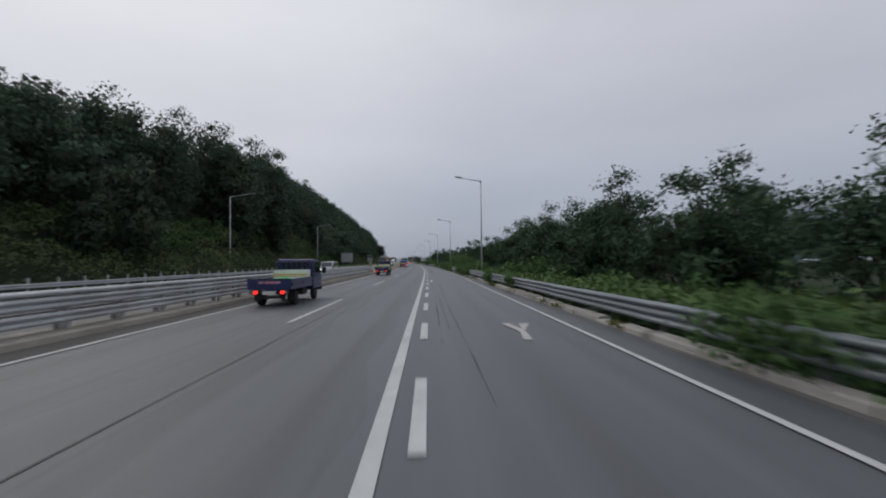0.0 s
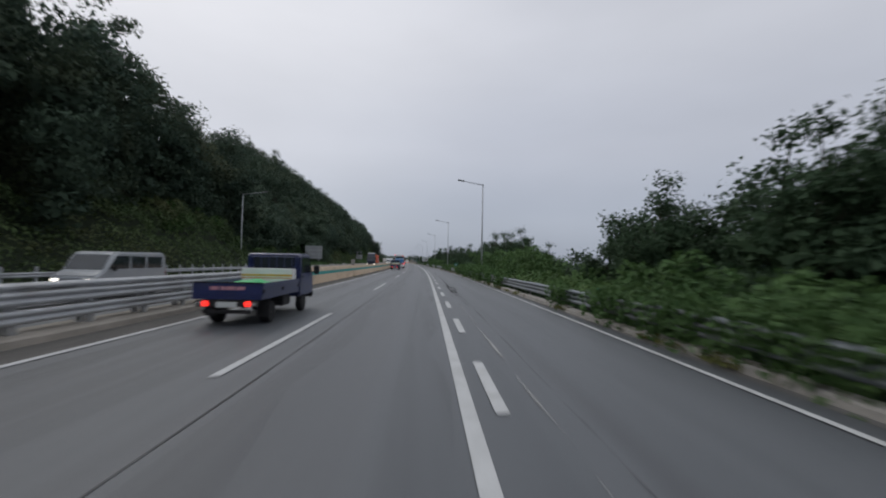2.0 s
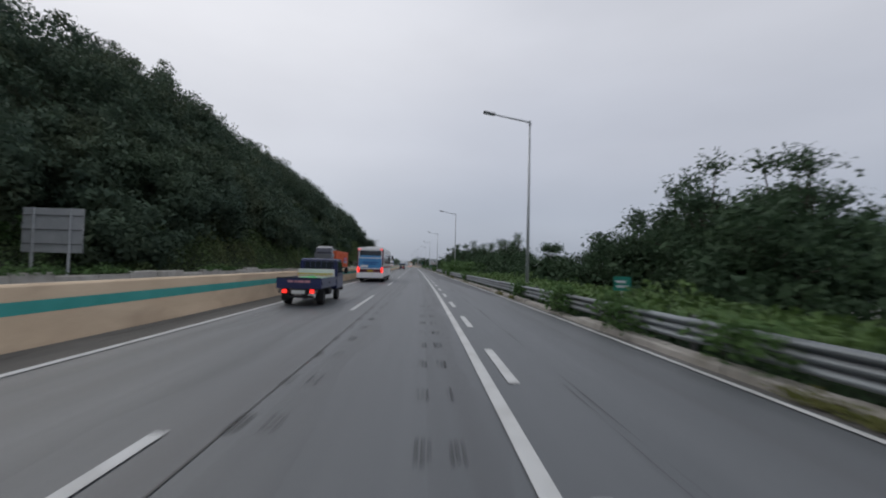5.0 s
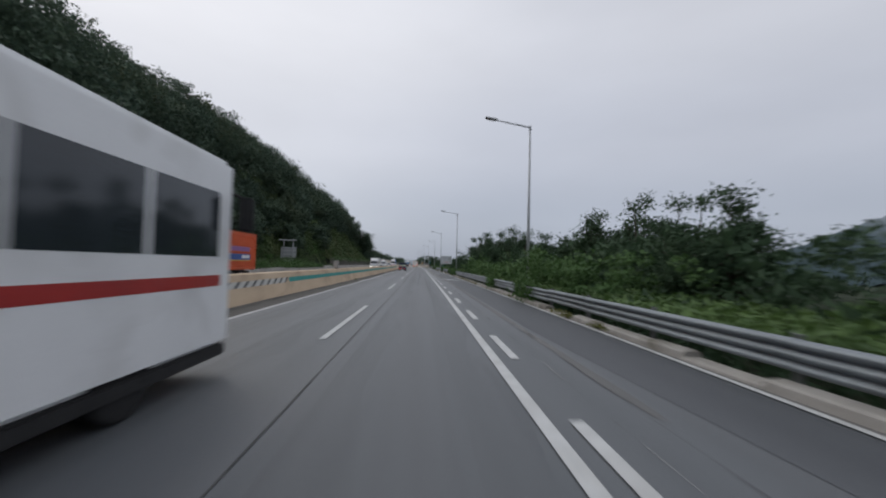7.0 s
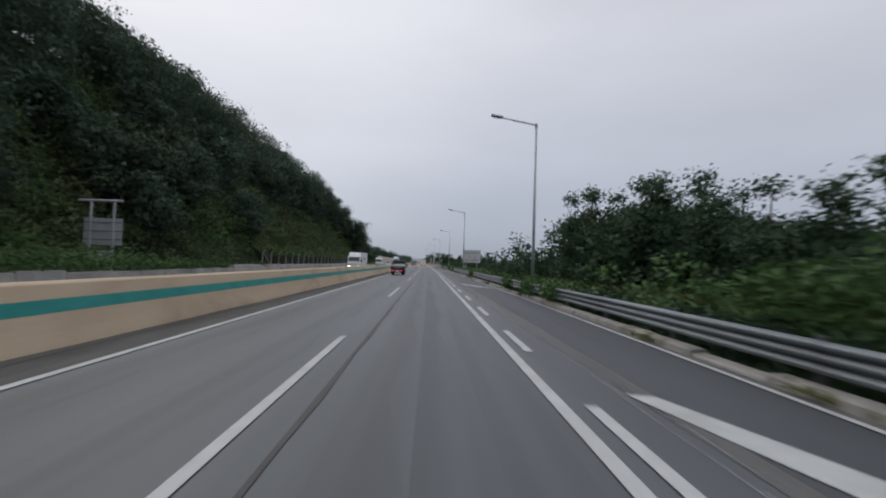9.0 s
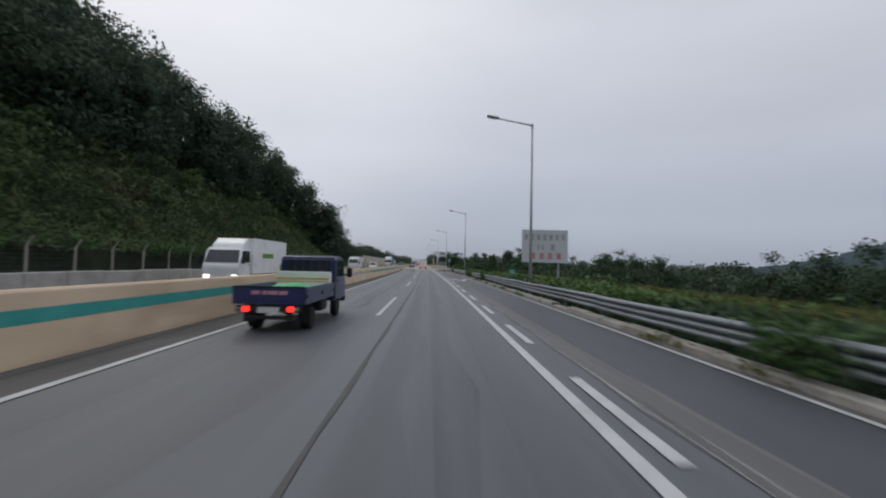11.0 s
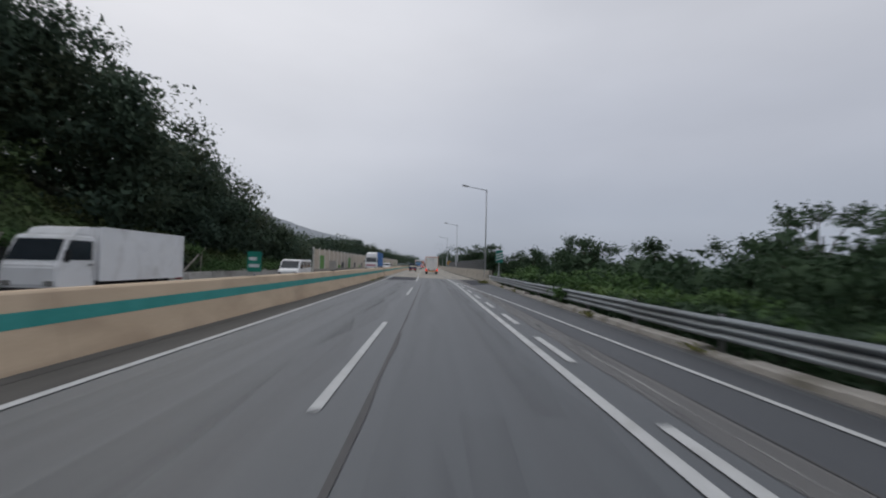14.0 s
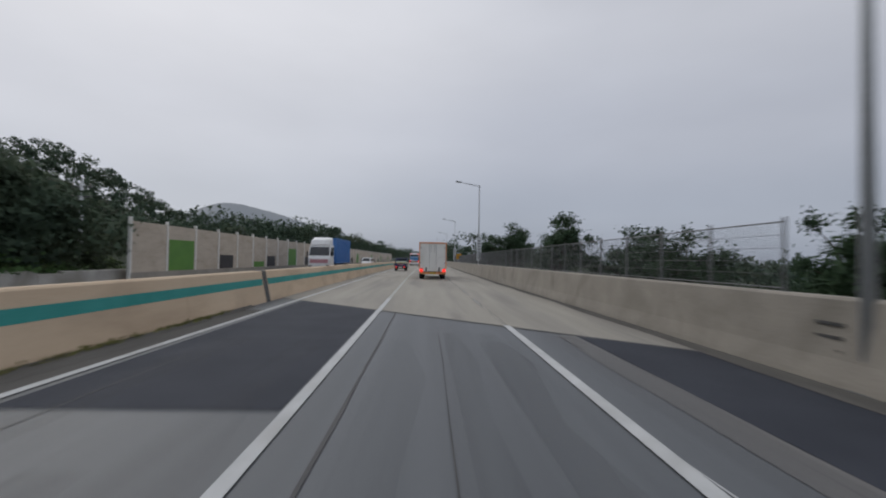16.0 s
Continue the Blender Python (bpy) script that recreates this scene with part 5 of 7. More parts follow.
    lush = np.interp(Y, [0, 20, 25, 29, 34, 40, 60, 72, 88, 100, 118, 135, 160, 178, 200, 225, 245, 280, 330, 371], [0.8, 0.75, 1.1, 1.5, 1.3, 0.85, 0.9, 1.5, 1.75, 1.55, 0.8, 0.85, 0.9, 0.95, 0.6, 0.55, 0.7, 0.7, 0.55, 0.6])
    hump = 1.15 * lush * (0.75 + 0.9 * np.sin(Y * 0.23 + 0.5) ** 2) * np.clip(0.15 + (U - k) * 0.42, 0.2, 1.6) + 0.42 * np.clip((U - k - 0.6) / 0.8, 0, 1)
    pts = carpet(rng, U, Y, np.minimum(hump, 1.9))
    # next to the rail the vines arch over a dark hollow
    reach = np.interp(Y, [0, 218, 228, 250, 262, 290, 298, 330, 334, 339, 343, 371], [4.6, 4.6, 2.6, 2.8, 4.2, 4.0, 3.2, 2.6, 3.0, 2.8, 2.4, 2.6])
    pts[:, 2] = np.where(U > k + reach + 0.5, np.minimum(pts[:, 2], land(U, Y) + 0.35), pts[:, 2])
    pts[:, 2] = np.where(U < k + reach, np.maximum(pts[:, 2], 0.52 + 0.36 * rng.random(n)), pts[:, 2])
    keep = (pts[:, 2] > 0.42) | (U > k + 4.8)
    # leaves outside the bright tufts take a darker colour, standing in for shade
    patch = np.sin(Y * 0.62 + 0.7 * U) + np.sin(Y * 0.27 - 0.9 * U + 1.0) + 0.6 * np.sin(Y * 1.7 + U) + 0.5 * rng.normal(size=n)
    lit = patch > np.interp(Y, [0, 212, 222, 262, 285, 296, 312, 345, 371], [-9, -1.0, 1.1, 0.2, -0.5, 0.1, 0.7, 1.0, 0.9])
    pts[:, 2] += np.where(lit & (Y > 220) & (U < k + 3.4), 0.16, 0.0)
    for sel, mat, label in ((keep & lit, VERGE, "lush vines and weeds covering the verge behind the guard rail"), (keep & ~lit, TREE_LEAF, "vines coloured darker to stand in for shade between the bright ones")):
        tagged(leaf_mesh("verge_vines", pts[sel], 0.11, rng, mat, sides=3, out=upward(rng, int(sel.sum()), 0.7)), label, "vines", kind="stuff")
    # weeds added on the soil below them, coloured dark to deepen the shade
    n = 36000
    Y = rng.uniform(-10, 371, n)
    U = kerb_line(Y) + 0.55 + 4.4 * rng.random(n)
    pts = np.stack([U + cx(Y), Y, land(U, Y) + 0.05 + 0.75 * rng.random(n) * np.clip((U - kerb_line(Y) - 0.4) / 0.8, 0.2, 1)], -1)
    tagged(leaf_mesh("weeds", pts, 0.16, rng, TREE_LEAF, sides=3), "tangled weeds added in dark leaf colour to deepen the hollow's shade behind the guard rail", "weeds", kind="stuff")
    # bushes among them
    P = []
    for a, b, g, h0, h1, w in ((-10, 20, 2.6, 1.5, 2.3, 1.1), (21, 38, 1.7, 2.1, 3.2, 1.3), (38, 66, 2.6, 1.5, 2.5, 1.1), (66, 74, 2.1, 2.2, 3.4, 1.25), (74, 108, 1.8, 3.3, 4.5, 1.4), (108, 112, 2.1, 2.0, 3.3, 1.25), (112, 176, 2.9, 1.2, 2.2, 1.0), (176, 224, 1.9, 2.2, 3.5, 1.3), (224, 296, 3.4, 1.0, 1.9, 0.9), (296, 345, 2.8, 1.0, 1.9, 0.9), (345, 370, 2.0, 1.7, 2.8, 1.1)):
        U, Y = scatter(rng, 2.6, 8.0, a, b, g)
        U = U + kerb_line(Y)
        keep = rng.random(U.size) < 0.7
        U, Y = U[keep], Y[keep]
        P.append(crowns(rng, standing(U, Y), rng.uniform(h0, h1, U.size), w * rng.uniform(0.7, 1.2, U.size), 7, 60, leaf=0.10, core=6, low=0.0))
    for a, b, g, h0, h1, w in ((47, 58, 1.5, 1.5, 2.4, 0.9), (74, 108, 1.9, 1.5, 2.3, 0.9), (312, 330, 1.9, 0.95, 1.5, 0.8), (331, 338, 1.6, 1.1, 1.6, 0.8), (176, 217, 1.5, 2.1, 3.3, 1.1), (338, 366, 2.2, 1.4, 2.2, 0.9)):
        U, Y = scatter(rng, 1.3, 3.6, a, b, g)
        U = U + kerb_line(Y)
        P.append(crowns(rng, standing(U, Y), rng.uniform(h0, h1, U.size) - land(U, Y), w * rng.uniform(0.8, 1.2, U.size), 8, 60, leaf=0.085, core=8, low=0.0))
    P, S, O = (np.concatenate(q) for q in zip(*P))
    clear = P[:, 0] - cx(P[:, 1]) > 0.5 + kerb_line(P[:, 1])
    clear &= (P[:, 2] > 0.4) | (P[:, 0] - cx(P[:, 1]) > 4.8 + kerb_line(P[:, 1]))
    tagged(leaf_mesh("bushes", P[clear], S[clear], rng, VINE, sides=3, out=O[clear]), "leafy green bushes behind the guard rail", "bushes", kind="stuff")
    # dark thickets under the trees
    P = []
    for a, b, u0, u1, h0, h1 in ((-6, 60, 6.0, 13.0, 2.4, 4.4), (118, 150, 7.0, 17.0, 3.0, 5.2), (168, 212, 5.0, 12.0, 2.2, 3.8), (224, 258, 3.9, 14.0, 2.6, 4.6), (298, 320, 6.0, 20.0, 1.2, 2.4), (320, 346, 4.4, 20.0, 2.2, 3.3), (346, 369, 4.5, 12.0, 2.0, 3.2)):
        U, Y = scatter(rng, u0, u1, a, b, 2.7)
        U = U + kerb_line(Y)
        H = rng.uniform(h0, h1, U.size) - land(U, Y)
        P.append(crowns(rng, standing(U, Y), H, rng.uniform(1.4, 2.3, U.size), 9, 40, leaf=0.115, core=9, low=0.0))
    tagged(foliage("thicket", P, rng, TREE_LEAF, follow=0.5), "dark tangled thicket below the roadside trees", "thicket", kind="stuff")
    # slope below
    n = 34000
    Y, U = rng.uniform(-20, 470, n), rng.uniform(11, 34, n)
    tagged(leaf_mesh("slope_scrub", carpet(rng, U, Y, 1.4), 0.22, rng, TREE_LEAF, sides=3, out=upward(rng, n)), "dark green scrub on the falling embankment", "scrub", kind="stuff")
    # vines over the rail in tufts
    spots = [(3, 1.0), (22, 0.5), (30.5, 0.8), (46, 0.7), (49.5, 1.1), (52.5, 1.2), (56, 1.0), (60.5, 0.8), (74, 1.0), (79, 1.1), (84.5, 1.2), (89, 1.4), (94, 1.4), (99, 1.2), (104, 1.1), (109, 0.7), (120.5, 0.6), (125, 0.8), (130, 0.9), (136.5, 0.6), (161, 0.6), (182, 1.1), (192, 0.7), (227.8, 0.7), (232, 0.9), (238, 0.6), (262, 0.7), (300, 0.5), (312.6, 0.65), (316, 0.35), (345, 0.4)]
    P = []
    for y, s in spots:
        m = int(900 * s)
        q = rng.normal(size=(m, 3)) * np.array([0.2, 0.85 * s, 0.3 * s])
        yy = y + q[:, 1]
        uu = kerb_line(y) + 0.22 + q[:, 0]
        P.append(np.stack([uu + cx(yy), yy, np.abs(0.62 + q[:, 2])], -1))
    tagged(leaf_mesh("rail_vines", np.concatenate(P), 0.085, rng, VINE), "green vines hanging over the guard rail", "vines", kind="stuff")
    # weeds in the kerb and along the median foot
    P = []
    for y in rng.uniform(-15, 369, 70):
        m = int(rng.integers(30, 130))
        q = rng.normal(size=(m, 3)) * np.array([0.10, 0.30, 0.06])
        yy = y + q[:, 1]
        uu = kerb_line(y) + 0.02 + q[:, 0]
        P.append(np.stack([uu + cx(yy), yy, 0.06 + np.abs(q[:, 2])], -1))
    for y in list(rng.uniform(70, 384, 16)) + [370.5, 371.5, 376.2, 377.4, 379, 380.3, 381.5]:
        m = int(rng.integers(30, 110))
        q = rng.normal(size=(m, 3)) * np.array([0.05, 0.45, 0.035])
        yy = y + q[:, 1]
        P.append(np.stack([-8.08 + q[:, 0] + cx(yy), yy, 0.02 + np.abs(q[:, 2])], -1))
    q = rng.normal(size=(900, 3)) * np.array([0.22, 0.6, 0.1])
    P.append(np.stack([3.35 + q[:, 0] + cx(371.0), 370.4 + q[:, 1], 0.02 + np.abs(q[:, 2])], -1))
    tagged(leaf_mesh("weeds", np.concatenate(P), 0.055, rng, GRASS), "dry weeds rooted in the kerb and barrier foot", "weeds", kind="stuff")
    # dry grass strip
    n = 26000
    Y = rng.uniform(205, 300, n)
    U = kerb_line(Y) + 2.4 + 2.8 * rng.random(n)
    pts = carpet(rng, U, Y, 0.5)
    pts[:, 2] = np.maximum(pts[:, 2], 0.62 + 0.3 * rng.random(n))
    tagged(leaf_mesh("dry_grass", pts, 0.10, rng, GRASS, flat=-0.1, slim=0.2, sides=3), "patches of pale dry grass on the verge", "grass", kind="stuff")


build_undergrowth()


def make_tree(seed, height, width, clumps=28, leaves=171, leaf=0.084, open_crown=0.24):
    rng = np.random.default_rng(seed)
    t = thing("tree", "leafy green roadside tree with an uneven open crown", "tree", "trees below the road")
    bm = bmesh.new()
    d = unit(rng, clumps)
    d[:, 2] = np.abs(d[:, 2]) * 0.9 + rng.uniform(-0.55, 0.35, clumps)
    r = rng.uniform(0.5, 1.0, clumps)
    C = np.stack([d[:, 0] * width * r, d[:, 1] * width * r, height * (0.52 + 0.42 * np.clip(d[:, 2] * r, -0.8, 1))], -1)
    C[0] = (0, 0, height * 0.97)
    bend = [Vector((0, 0, -0.6))]
    for k in range(1, 7):
        bend.append(Vector((0.10 * width * math.sin(k * 1.1 + seed), 0.10 * width * math.cos(k * 0.9 + seed), height * 0.85 * k / 6)))
    rad = 0.022 * height
    for k in range(6):
        tube(bm, bend[k], bend[k + 1], rad * (1 - 0.14 * k), rad * (1 - 0.14 * (k + 1)), sides=8, caps=False)
    for c in C:
        c = Vector(c)
        k = min(5, max(1, int(c.z / height * 5)))
        a = bend[k]
        m = a.lerp(c, 0.5) + Vector((0, 0, 0.06 * height))
        tube(bm, a, m, rad * 0.38, rad * 0.22, sides=5, caps=False)
        tube(bm, m, c, rad * 0.22, rad * 0.06, sides=5, caps=False)
    part("trunk", bm, BARK, t, smooth=True)
    P, O = [], []
    mid = np.array([0, 0, height * 0.45])
    for c in C:
        # sprays: leaves strung along short twigs
        tw = 9
        dirs = unit(rng, tw)
        dirs[:, 2] = dirs[:, 2] * 0.55 + 0.2
        ln = width * open_crown * rng.uniform(0.7, 1.6, tw)
        k = leaves // tw
        s = rng.random((tw, k)) ** 0.7
        q = (c + dirs[:, None, :] * (s * ln[:, None])[..., None] + rng.normal(size=(tw, k, 3)) * 0.085 * width * open_crown * 3.2).reshape(-1, 3)
        w = (c - mid) / np.linalg.norm(c - mid)
        o = (q - c) / (width * open_crown) * 0.7 + w * 0.55 + np.array([0, 0, 0.25])
        P.append(q)
        O.append(o / np.linalg.norm(o, axis=1)[:, None])
    n = sum(map(len, P))
    Q = (C[:, None, :] + rng.normal(size=(clumps, 48, 3)) * width * open_crown * 0.45).reshape(-1, 3)
    w = Q - mid
    O.append(w / np.linalg.norm(w, axis=1)[:, None])
    # closer leaves in the shaded heart of the crown
    heart = unit(rng, 420)
    R = heart * rng.uniform(0.1, 0.72, (420, 1)) * np.array([width, width, height * 0.34]) + np.array([0, 0, height * 0.56])
    O.append(heart)
    size = np.concatenate([np.full(n, leaf), np.full(len(Q), width * 0.034), np.full(420, 0.17)])
    leaf_mesh("crown", np.concatenate(P + [Q, R]), size * 1.12, rng, TREE_LEAF, t, sides=3, out=np.concatenate(O))
    return t


def make_conifer(seed, height, width):
    """A pointed tree: a straight trunk with whorls of drooping branches."""
    rng = np.random.default_rng(seed)
    t = thing("conifer", "dark pointed conifer standing below the road", "tree", "conifers below the road")
    part("trunk", tubed((0, 0, -0.6), (0, 0, height * 0.97), 0.02 * height, 0.01, sides=7), BARK, t, smooth=True)
    P, O, bm = [], [], bmesh.new()
    for _ in range(150):
        z = 0.1 + 0.88 * rng.random() ** 1.25
        r = width * (1 - z) ** 0.8 + 0.15
        a = 2 * math.pi * rng.random()
        d = np.array([math.cos(a), math.sin(a), rng.uniform(0.0, 0.5)])
        ln = r * rng.uniform(0.6, 1.2)
        root = np.array([0, 0, z * height])
        tube(bm, root, root + d * ln * 0.9, 0.025, 0.006, sides=4, caps=False)
        q = root + d * (ln * rng.random((30, 1)) ** 0.6) + rng.normal(size=(30, 3)) * np.array([0.16, 0.16, 0.14]) * (0.5 + r * 0.5)
        P.append(q)
        O.append(np.tile(d * 0.8 + np.array([0, 0, 0.5]), (30, 1)))
    part("branchwork", bm, BARK, t)
    P, O = np.concatenate(P), np.concatenate(O)
    leaf_mesh("crown", P, 0.13, rng, TREE_LEAF, t, sides=3, slim=0.35, out=O / np.linalg.norm(O, axis=1)[:, None])
    return t


def build_conifers():
    first = make_conifer(31, 8.0, 2.5)
    spots = [(7.9, 325, 3.0), (9.2, 329, 3.6), (10.4, 323.5, 3.3), (11.6, 328, 3.8), (12.8, 325, 3.4), (14.0, 330, 3.9), (15.4, 326, 3.6), (16.8, 329, 3.4), (18.4, 324, 3.5), (20.4, 331, 3.9), (13.4, 336, 3.7)]
    for n, (u, y, top) in enumerate(spots):
        g = float(land(u, y)) - 0.3
        k = (top - g) / 8.0
        m = place(u, y, g, 67 * n) @ Matrix.Diagonal((k * 0.85, k * 0.85, k, 1))
        if n == 0:
            first.matrix_basis = m
        else:
            copy_thing(first, m @ Matrix.Diagonal([1 / q for q in first.scale] + [1]))


def build_trees():
    kinds = [make_tree(1, 9.0, 3.0), make_tree(2, 8.0, 2.6), make_tree(3, 10.0, 3.4, 32), make_tree(4, 7.0, 2.9), make_tree(5, 6.0, 2.4, 20), make_tree(6, 5.0, 2.5, 18)]
    heights = [9.0, 8.0, 10.0, 7.0, 6.0, 5.0]
    # offset, distance, height of the top over the road, stretch by stretch
    start = [(13, 4, 7), (20, 8, 8.0), (11.5, 14, 5.6), (16, 18, 7.5), (27, 20, 10), (10.2, 21.5, 4.8), (13.0, 27, 6.4), (24, 30, 9.6), (10.4, 33.5, 4.6), (17.6, 34.7, 10.2), (18.5, 39, 10.0), (12.2, 40.5, 6.0), (17.9, 47.9, 9.3), (12.6, 50.5, 6.2), (15.2, 52.2, 8.0), (17, 55, 9.8), (11, 55.5, 4.6), (14.5, 56, 7.8), (13, 57.5, 7.6)]
    bend = [(21, 60, 9.4), (15, 61, 8.3), (12.0, 63, 4.6), (11.3, 65, 5.7), (13.6, 68.5, 7.5), (12.8, 71, 5.0), (17, 72, 5.4), (22, 76, 5.5), (26, 134, 6.6), (15.2, 137.0, 8.6), (16.5, 132.5, 7.6), (18.0, 135.0, 8.6), (12.5, 130.5, 5.2), (20.5, 131, 6.4)]
    bank = [(21.6, 141.5, 10.2), (16.4, 143, 8.4), (14.4, 144, 6.4), (18.4, 144.5, 9.4), (24.5, 146, 8.5), (14.0, 150, 5.0), (19, 157, 6.0), (12.5, 160, 4.4), (16, 168, 5.2), (11.5, 178, 5.5), (14.2, 184, 6.4), (10.6, 190, 5.0), (16.5, 190, 7.2), (14.5, 192.5, 7.1), (13.0, 197, 6.6), (18.3, 198, 8.7), (15.0, 200.5, 7.4), (10.4, 203, 3.4), (16, 205, 7.0), (12.5, 209, 4.6)]
    verge = [(20, 215, 6.2), (9.6, 215.5, 5.4), (11.5, 222, 5.1), (17.5, 226, 7.0), (9.3, 229, 6.2), (15, 229, 6.8), (12.0, 234, 7.8), (14.5, 234, 8.2), (13.0, 238, 8.2), (10.6, 240.5, 8.0), (16.5, 236.5, 7.8), (20, 238, 8.2), (8.9, 236.5, 7.1), (18.3, 240, 8.7), (15.7, 242.8, 9.6), (11.2, 243.5, 8.4), (13.8, 251, 6.4), (18, 256, 6.0), (13.5, 262, 4.2), (17, 270, 3.6), (21, 276, 3.8), (24, 284, 3.2), (27, 292, 3.6), (20, 297, 3.0)]
    valley = [(18, 305, 3.4), (22, 306, 2.9), (24, 311, 3.4), (24, 318, 3.2), (30, 318, 3.2), (26, 323.5, 3.6), (28, 330, 3.6), (31, 336, 4.6), (34.5, 338, 5.4), (38, 341, 4.8), (22, 334, 3.6), (13, 339, 4.2), (17, 341, 4.7), (21.2, 341.7, 4.6), (25, 342, 4.4), (14.5, 344, 5.1), (28, 345, 4.2)]
    bridge = [(15.2, 347, 4.0), (18, 350, 5.9), (12.6, 355, 4.0), (20, 356, 4.6), (9.8, 359.5, 4.1), (16, 364, 4.4), (10.9, 366.4, 4.9), (13.5, 371, 5.2), (8.6, 371.5, 3.8), (23, 375, 4.4), (11, 379, 3.7), (9.0, 387, 3.2), (19, 390, 5.0), (12.0, 395, 3.9), (8.6, 403, 5.6), (14.5, 404, 4.8), (11.0, 412, 6.4), (8.8, 424, 6.6), (12, 434, 6.8), (9.2, 446, 6.6), (11, 458, 6.8)]
    spots = start + bend + bank + verge + valley + bridge
    used = set()
    for u, y, top in spots:
        rnd = random.Random(int(u * 31 + y * 77))
        g = float(land(u, y)) - 0.4
        want = (top - g) / 1.07
        k = min(range(6), key=lambda i: abs(heights[i] - want) + (0.9 * rnd.random()))
        s = want / heights[k]
        m = place(u, y, g, rnd.uniform(0, 360))
        wide = s * rnd.uniform(0.95, 1.15)
        m = m @ Matrix.Diagonal((wide, wide, s, 1))
        if k not in used:
            used.add(k)
            kinds[k].matrix_basis = m
        else:
            copy_thing(kinds[k], m @ Matrix.Diagonal([1 / q for q in kinds[k].scale] + [1]))
    for k in range(6):
        if k not in used:
            kinds[k].matrix_basis = place(30, 400 + 6 * k, -6.5)


build_trees()
build_conifers()

# ---- houses in the valley ----
HOUSE_WALL = surface("pale_house_render", (0.50, 0.50, 0.48), (0.62, 0.62, 0.60), 0.5, 0.85, 0.1, 8, stain=(0.42, 0.41, 0.38), stain_scale=0.3)
HOUSE_ROOF = surface("grey_blue_roof", (0.10, 0.12, 0.15), (0.16, 0.18, 0.21), 0.8, 0.7, 0.2, 10)


def house(u, y, w, d, h, turn):
    t = thing("house", "small pale house with a dark roof in the valley", "house", "houses in the valley")
    part("wall", boxed(-w / 2, w / 2, -d / 2, d / 2, -0.5, h), HOUSE_WALL, t)
    roof = side_prism([(-d / 2 - 0.5, h), (d / 2 + 0.5, h), (0, h + 1.9)], -w / 2 - 0.4, w / 2 + 0.4)
    part("roof", roof, HOUSE_ROOF, t)
    for k in range(3):
        x = -w * 0.32 + w * 0.32 * k
        pane = part("window", boxed(x - 0.6, x + 0.6, -d / 2 - 0.05, -d / 2 + 0.02, 1.0, 2.3, 0.02), HOUSE_ROOF, t)
        part("sill", boxed(x - 0.7, x + 0.7, -d / 2 - 0.14, -d / 2, 0.9, 1.0), HOUSE_WALL, pane)
    t.matrix_basis = place(u, y, float(land(u, y)), turn)


for spec in ((98, 204, 9, 7, 2.9, 35), (108, 210, 11, 7, 3.1, 20), (118, 205, 8, 6.5, 2.8, 50)):
    house(*spec)

# ---- vehicles ----
TYRE = surface("tyre_rubber", (0.012, 0.012, 0.013), (0.028, 0.028, 0.029), 8, 0.85, 0.2, 40, coords="obj", spec=0.25)
RIM = surface("pressed_steel_rim", (0.30, 0.31, 0.32), (0.42, 0.43, 0.44), 6, 0.4, 0.05, 30, metal=0.6, coords="obj")
CHASSIS = surface("chassis_black", (0.012, 0.012, 0.013), (0.03, 0.03, 0.031), 5, 0.7, 0.1, 30, coords="obj", spec=0.3)
GLASS = glass_material("tinted_vehicle_glass")
CHROME = surface("bright_trim", (0.5, 0.5, 0.5), (0.6, 0.6, 0.6), 5, 0.25, metal=0.9, coords="obj")
BLUE = surface("dark_blue_paint", (0.010, 0.018, 0.085), (0.016, 0.027, 0.115), 1.5, 0.35, 0, 30, coords="obj", coat=0.4, stain=(0.03, 0.035, 0.07), stain_scale=1.2)
WHITE = surface("white_vehicle_paint", (0.72, 0.73, 0.74), (0.80, 0.81, 0.82), 0.9, 0.4, 0, 30, coords="obj", coat=0.3, stain=(0.55, 0.55, 0.54), stain_scale=0.8)
PALE_BOX = surface("pale_grey_box_panel", (0.72, 0.72, 0.70), (0.80, 0.80, 0.78), 0.8, 0.5, 0.05, 30, coords="obj", stain=(0.62, 0.61, 0.59), stain_scale=0.7)
ORANGE = surface("orange_container_paint", (0.56, 0.085, 0.02), (0.66, 0.12, 0.03), 0.6, 0.55, 0.05, 20, coords="obj", stain=(0.44, 0.07, 0.02), stain_scale=0.5)
ORANGE_TRIM = surface("orange_frame_paint", (0.60, 0.23, 0.09), (0.70, 0.30, 0.13), 2, 0.5, 0, 20, coords="obj")
RED_PAINT = surface("red_paint", (0.30, 0.02, 0.02), (0.42, 0.03, 0.025), 1.5, 0.35, 0, 20, coords="obj", coat=0.4)
MAROON = surface("maroon_panel", (0.10, 0.02, 0.03), (0.14, 0.03, 0.04), 2, 0.4, 0, 20, coords="obj")
AD_BLUE = surface("blue_advert_panel", (0.03, 0.17, 0.42), (0.10, 0.34, 0.62), 0.9, 0.4, 0, 8, coords="obj")
AD_DEEP = surface("deep_blue_shape", (0.01, 0.05, 0.22), (0.02, 0.08, 0.30), 2, 0.4, 0, 8, coords="obj")
GREEN_TARP = surface("green_tarpaulin", (0.01, 0.30, 0.08), (0.03, 0.42, 0.13), 3, 0.55, 0.2, 18, coords="obj")
NAVY = surface("navy_cab_paint", (0.008, 0.012, 0.03), (0.015, 0.02, 0.045), 1.5, 0.35, 0, 20, coords="obj", coat=0.4)
PLATE = surface("plain_plate", (0.50, 0.52, 0.50), (0.58, 0.6, 0.58), 6, 0.5, 0, 20, coords="obj")
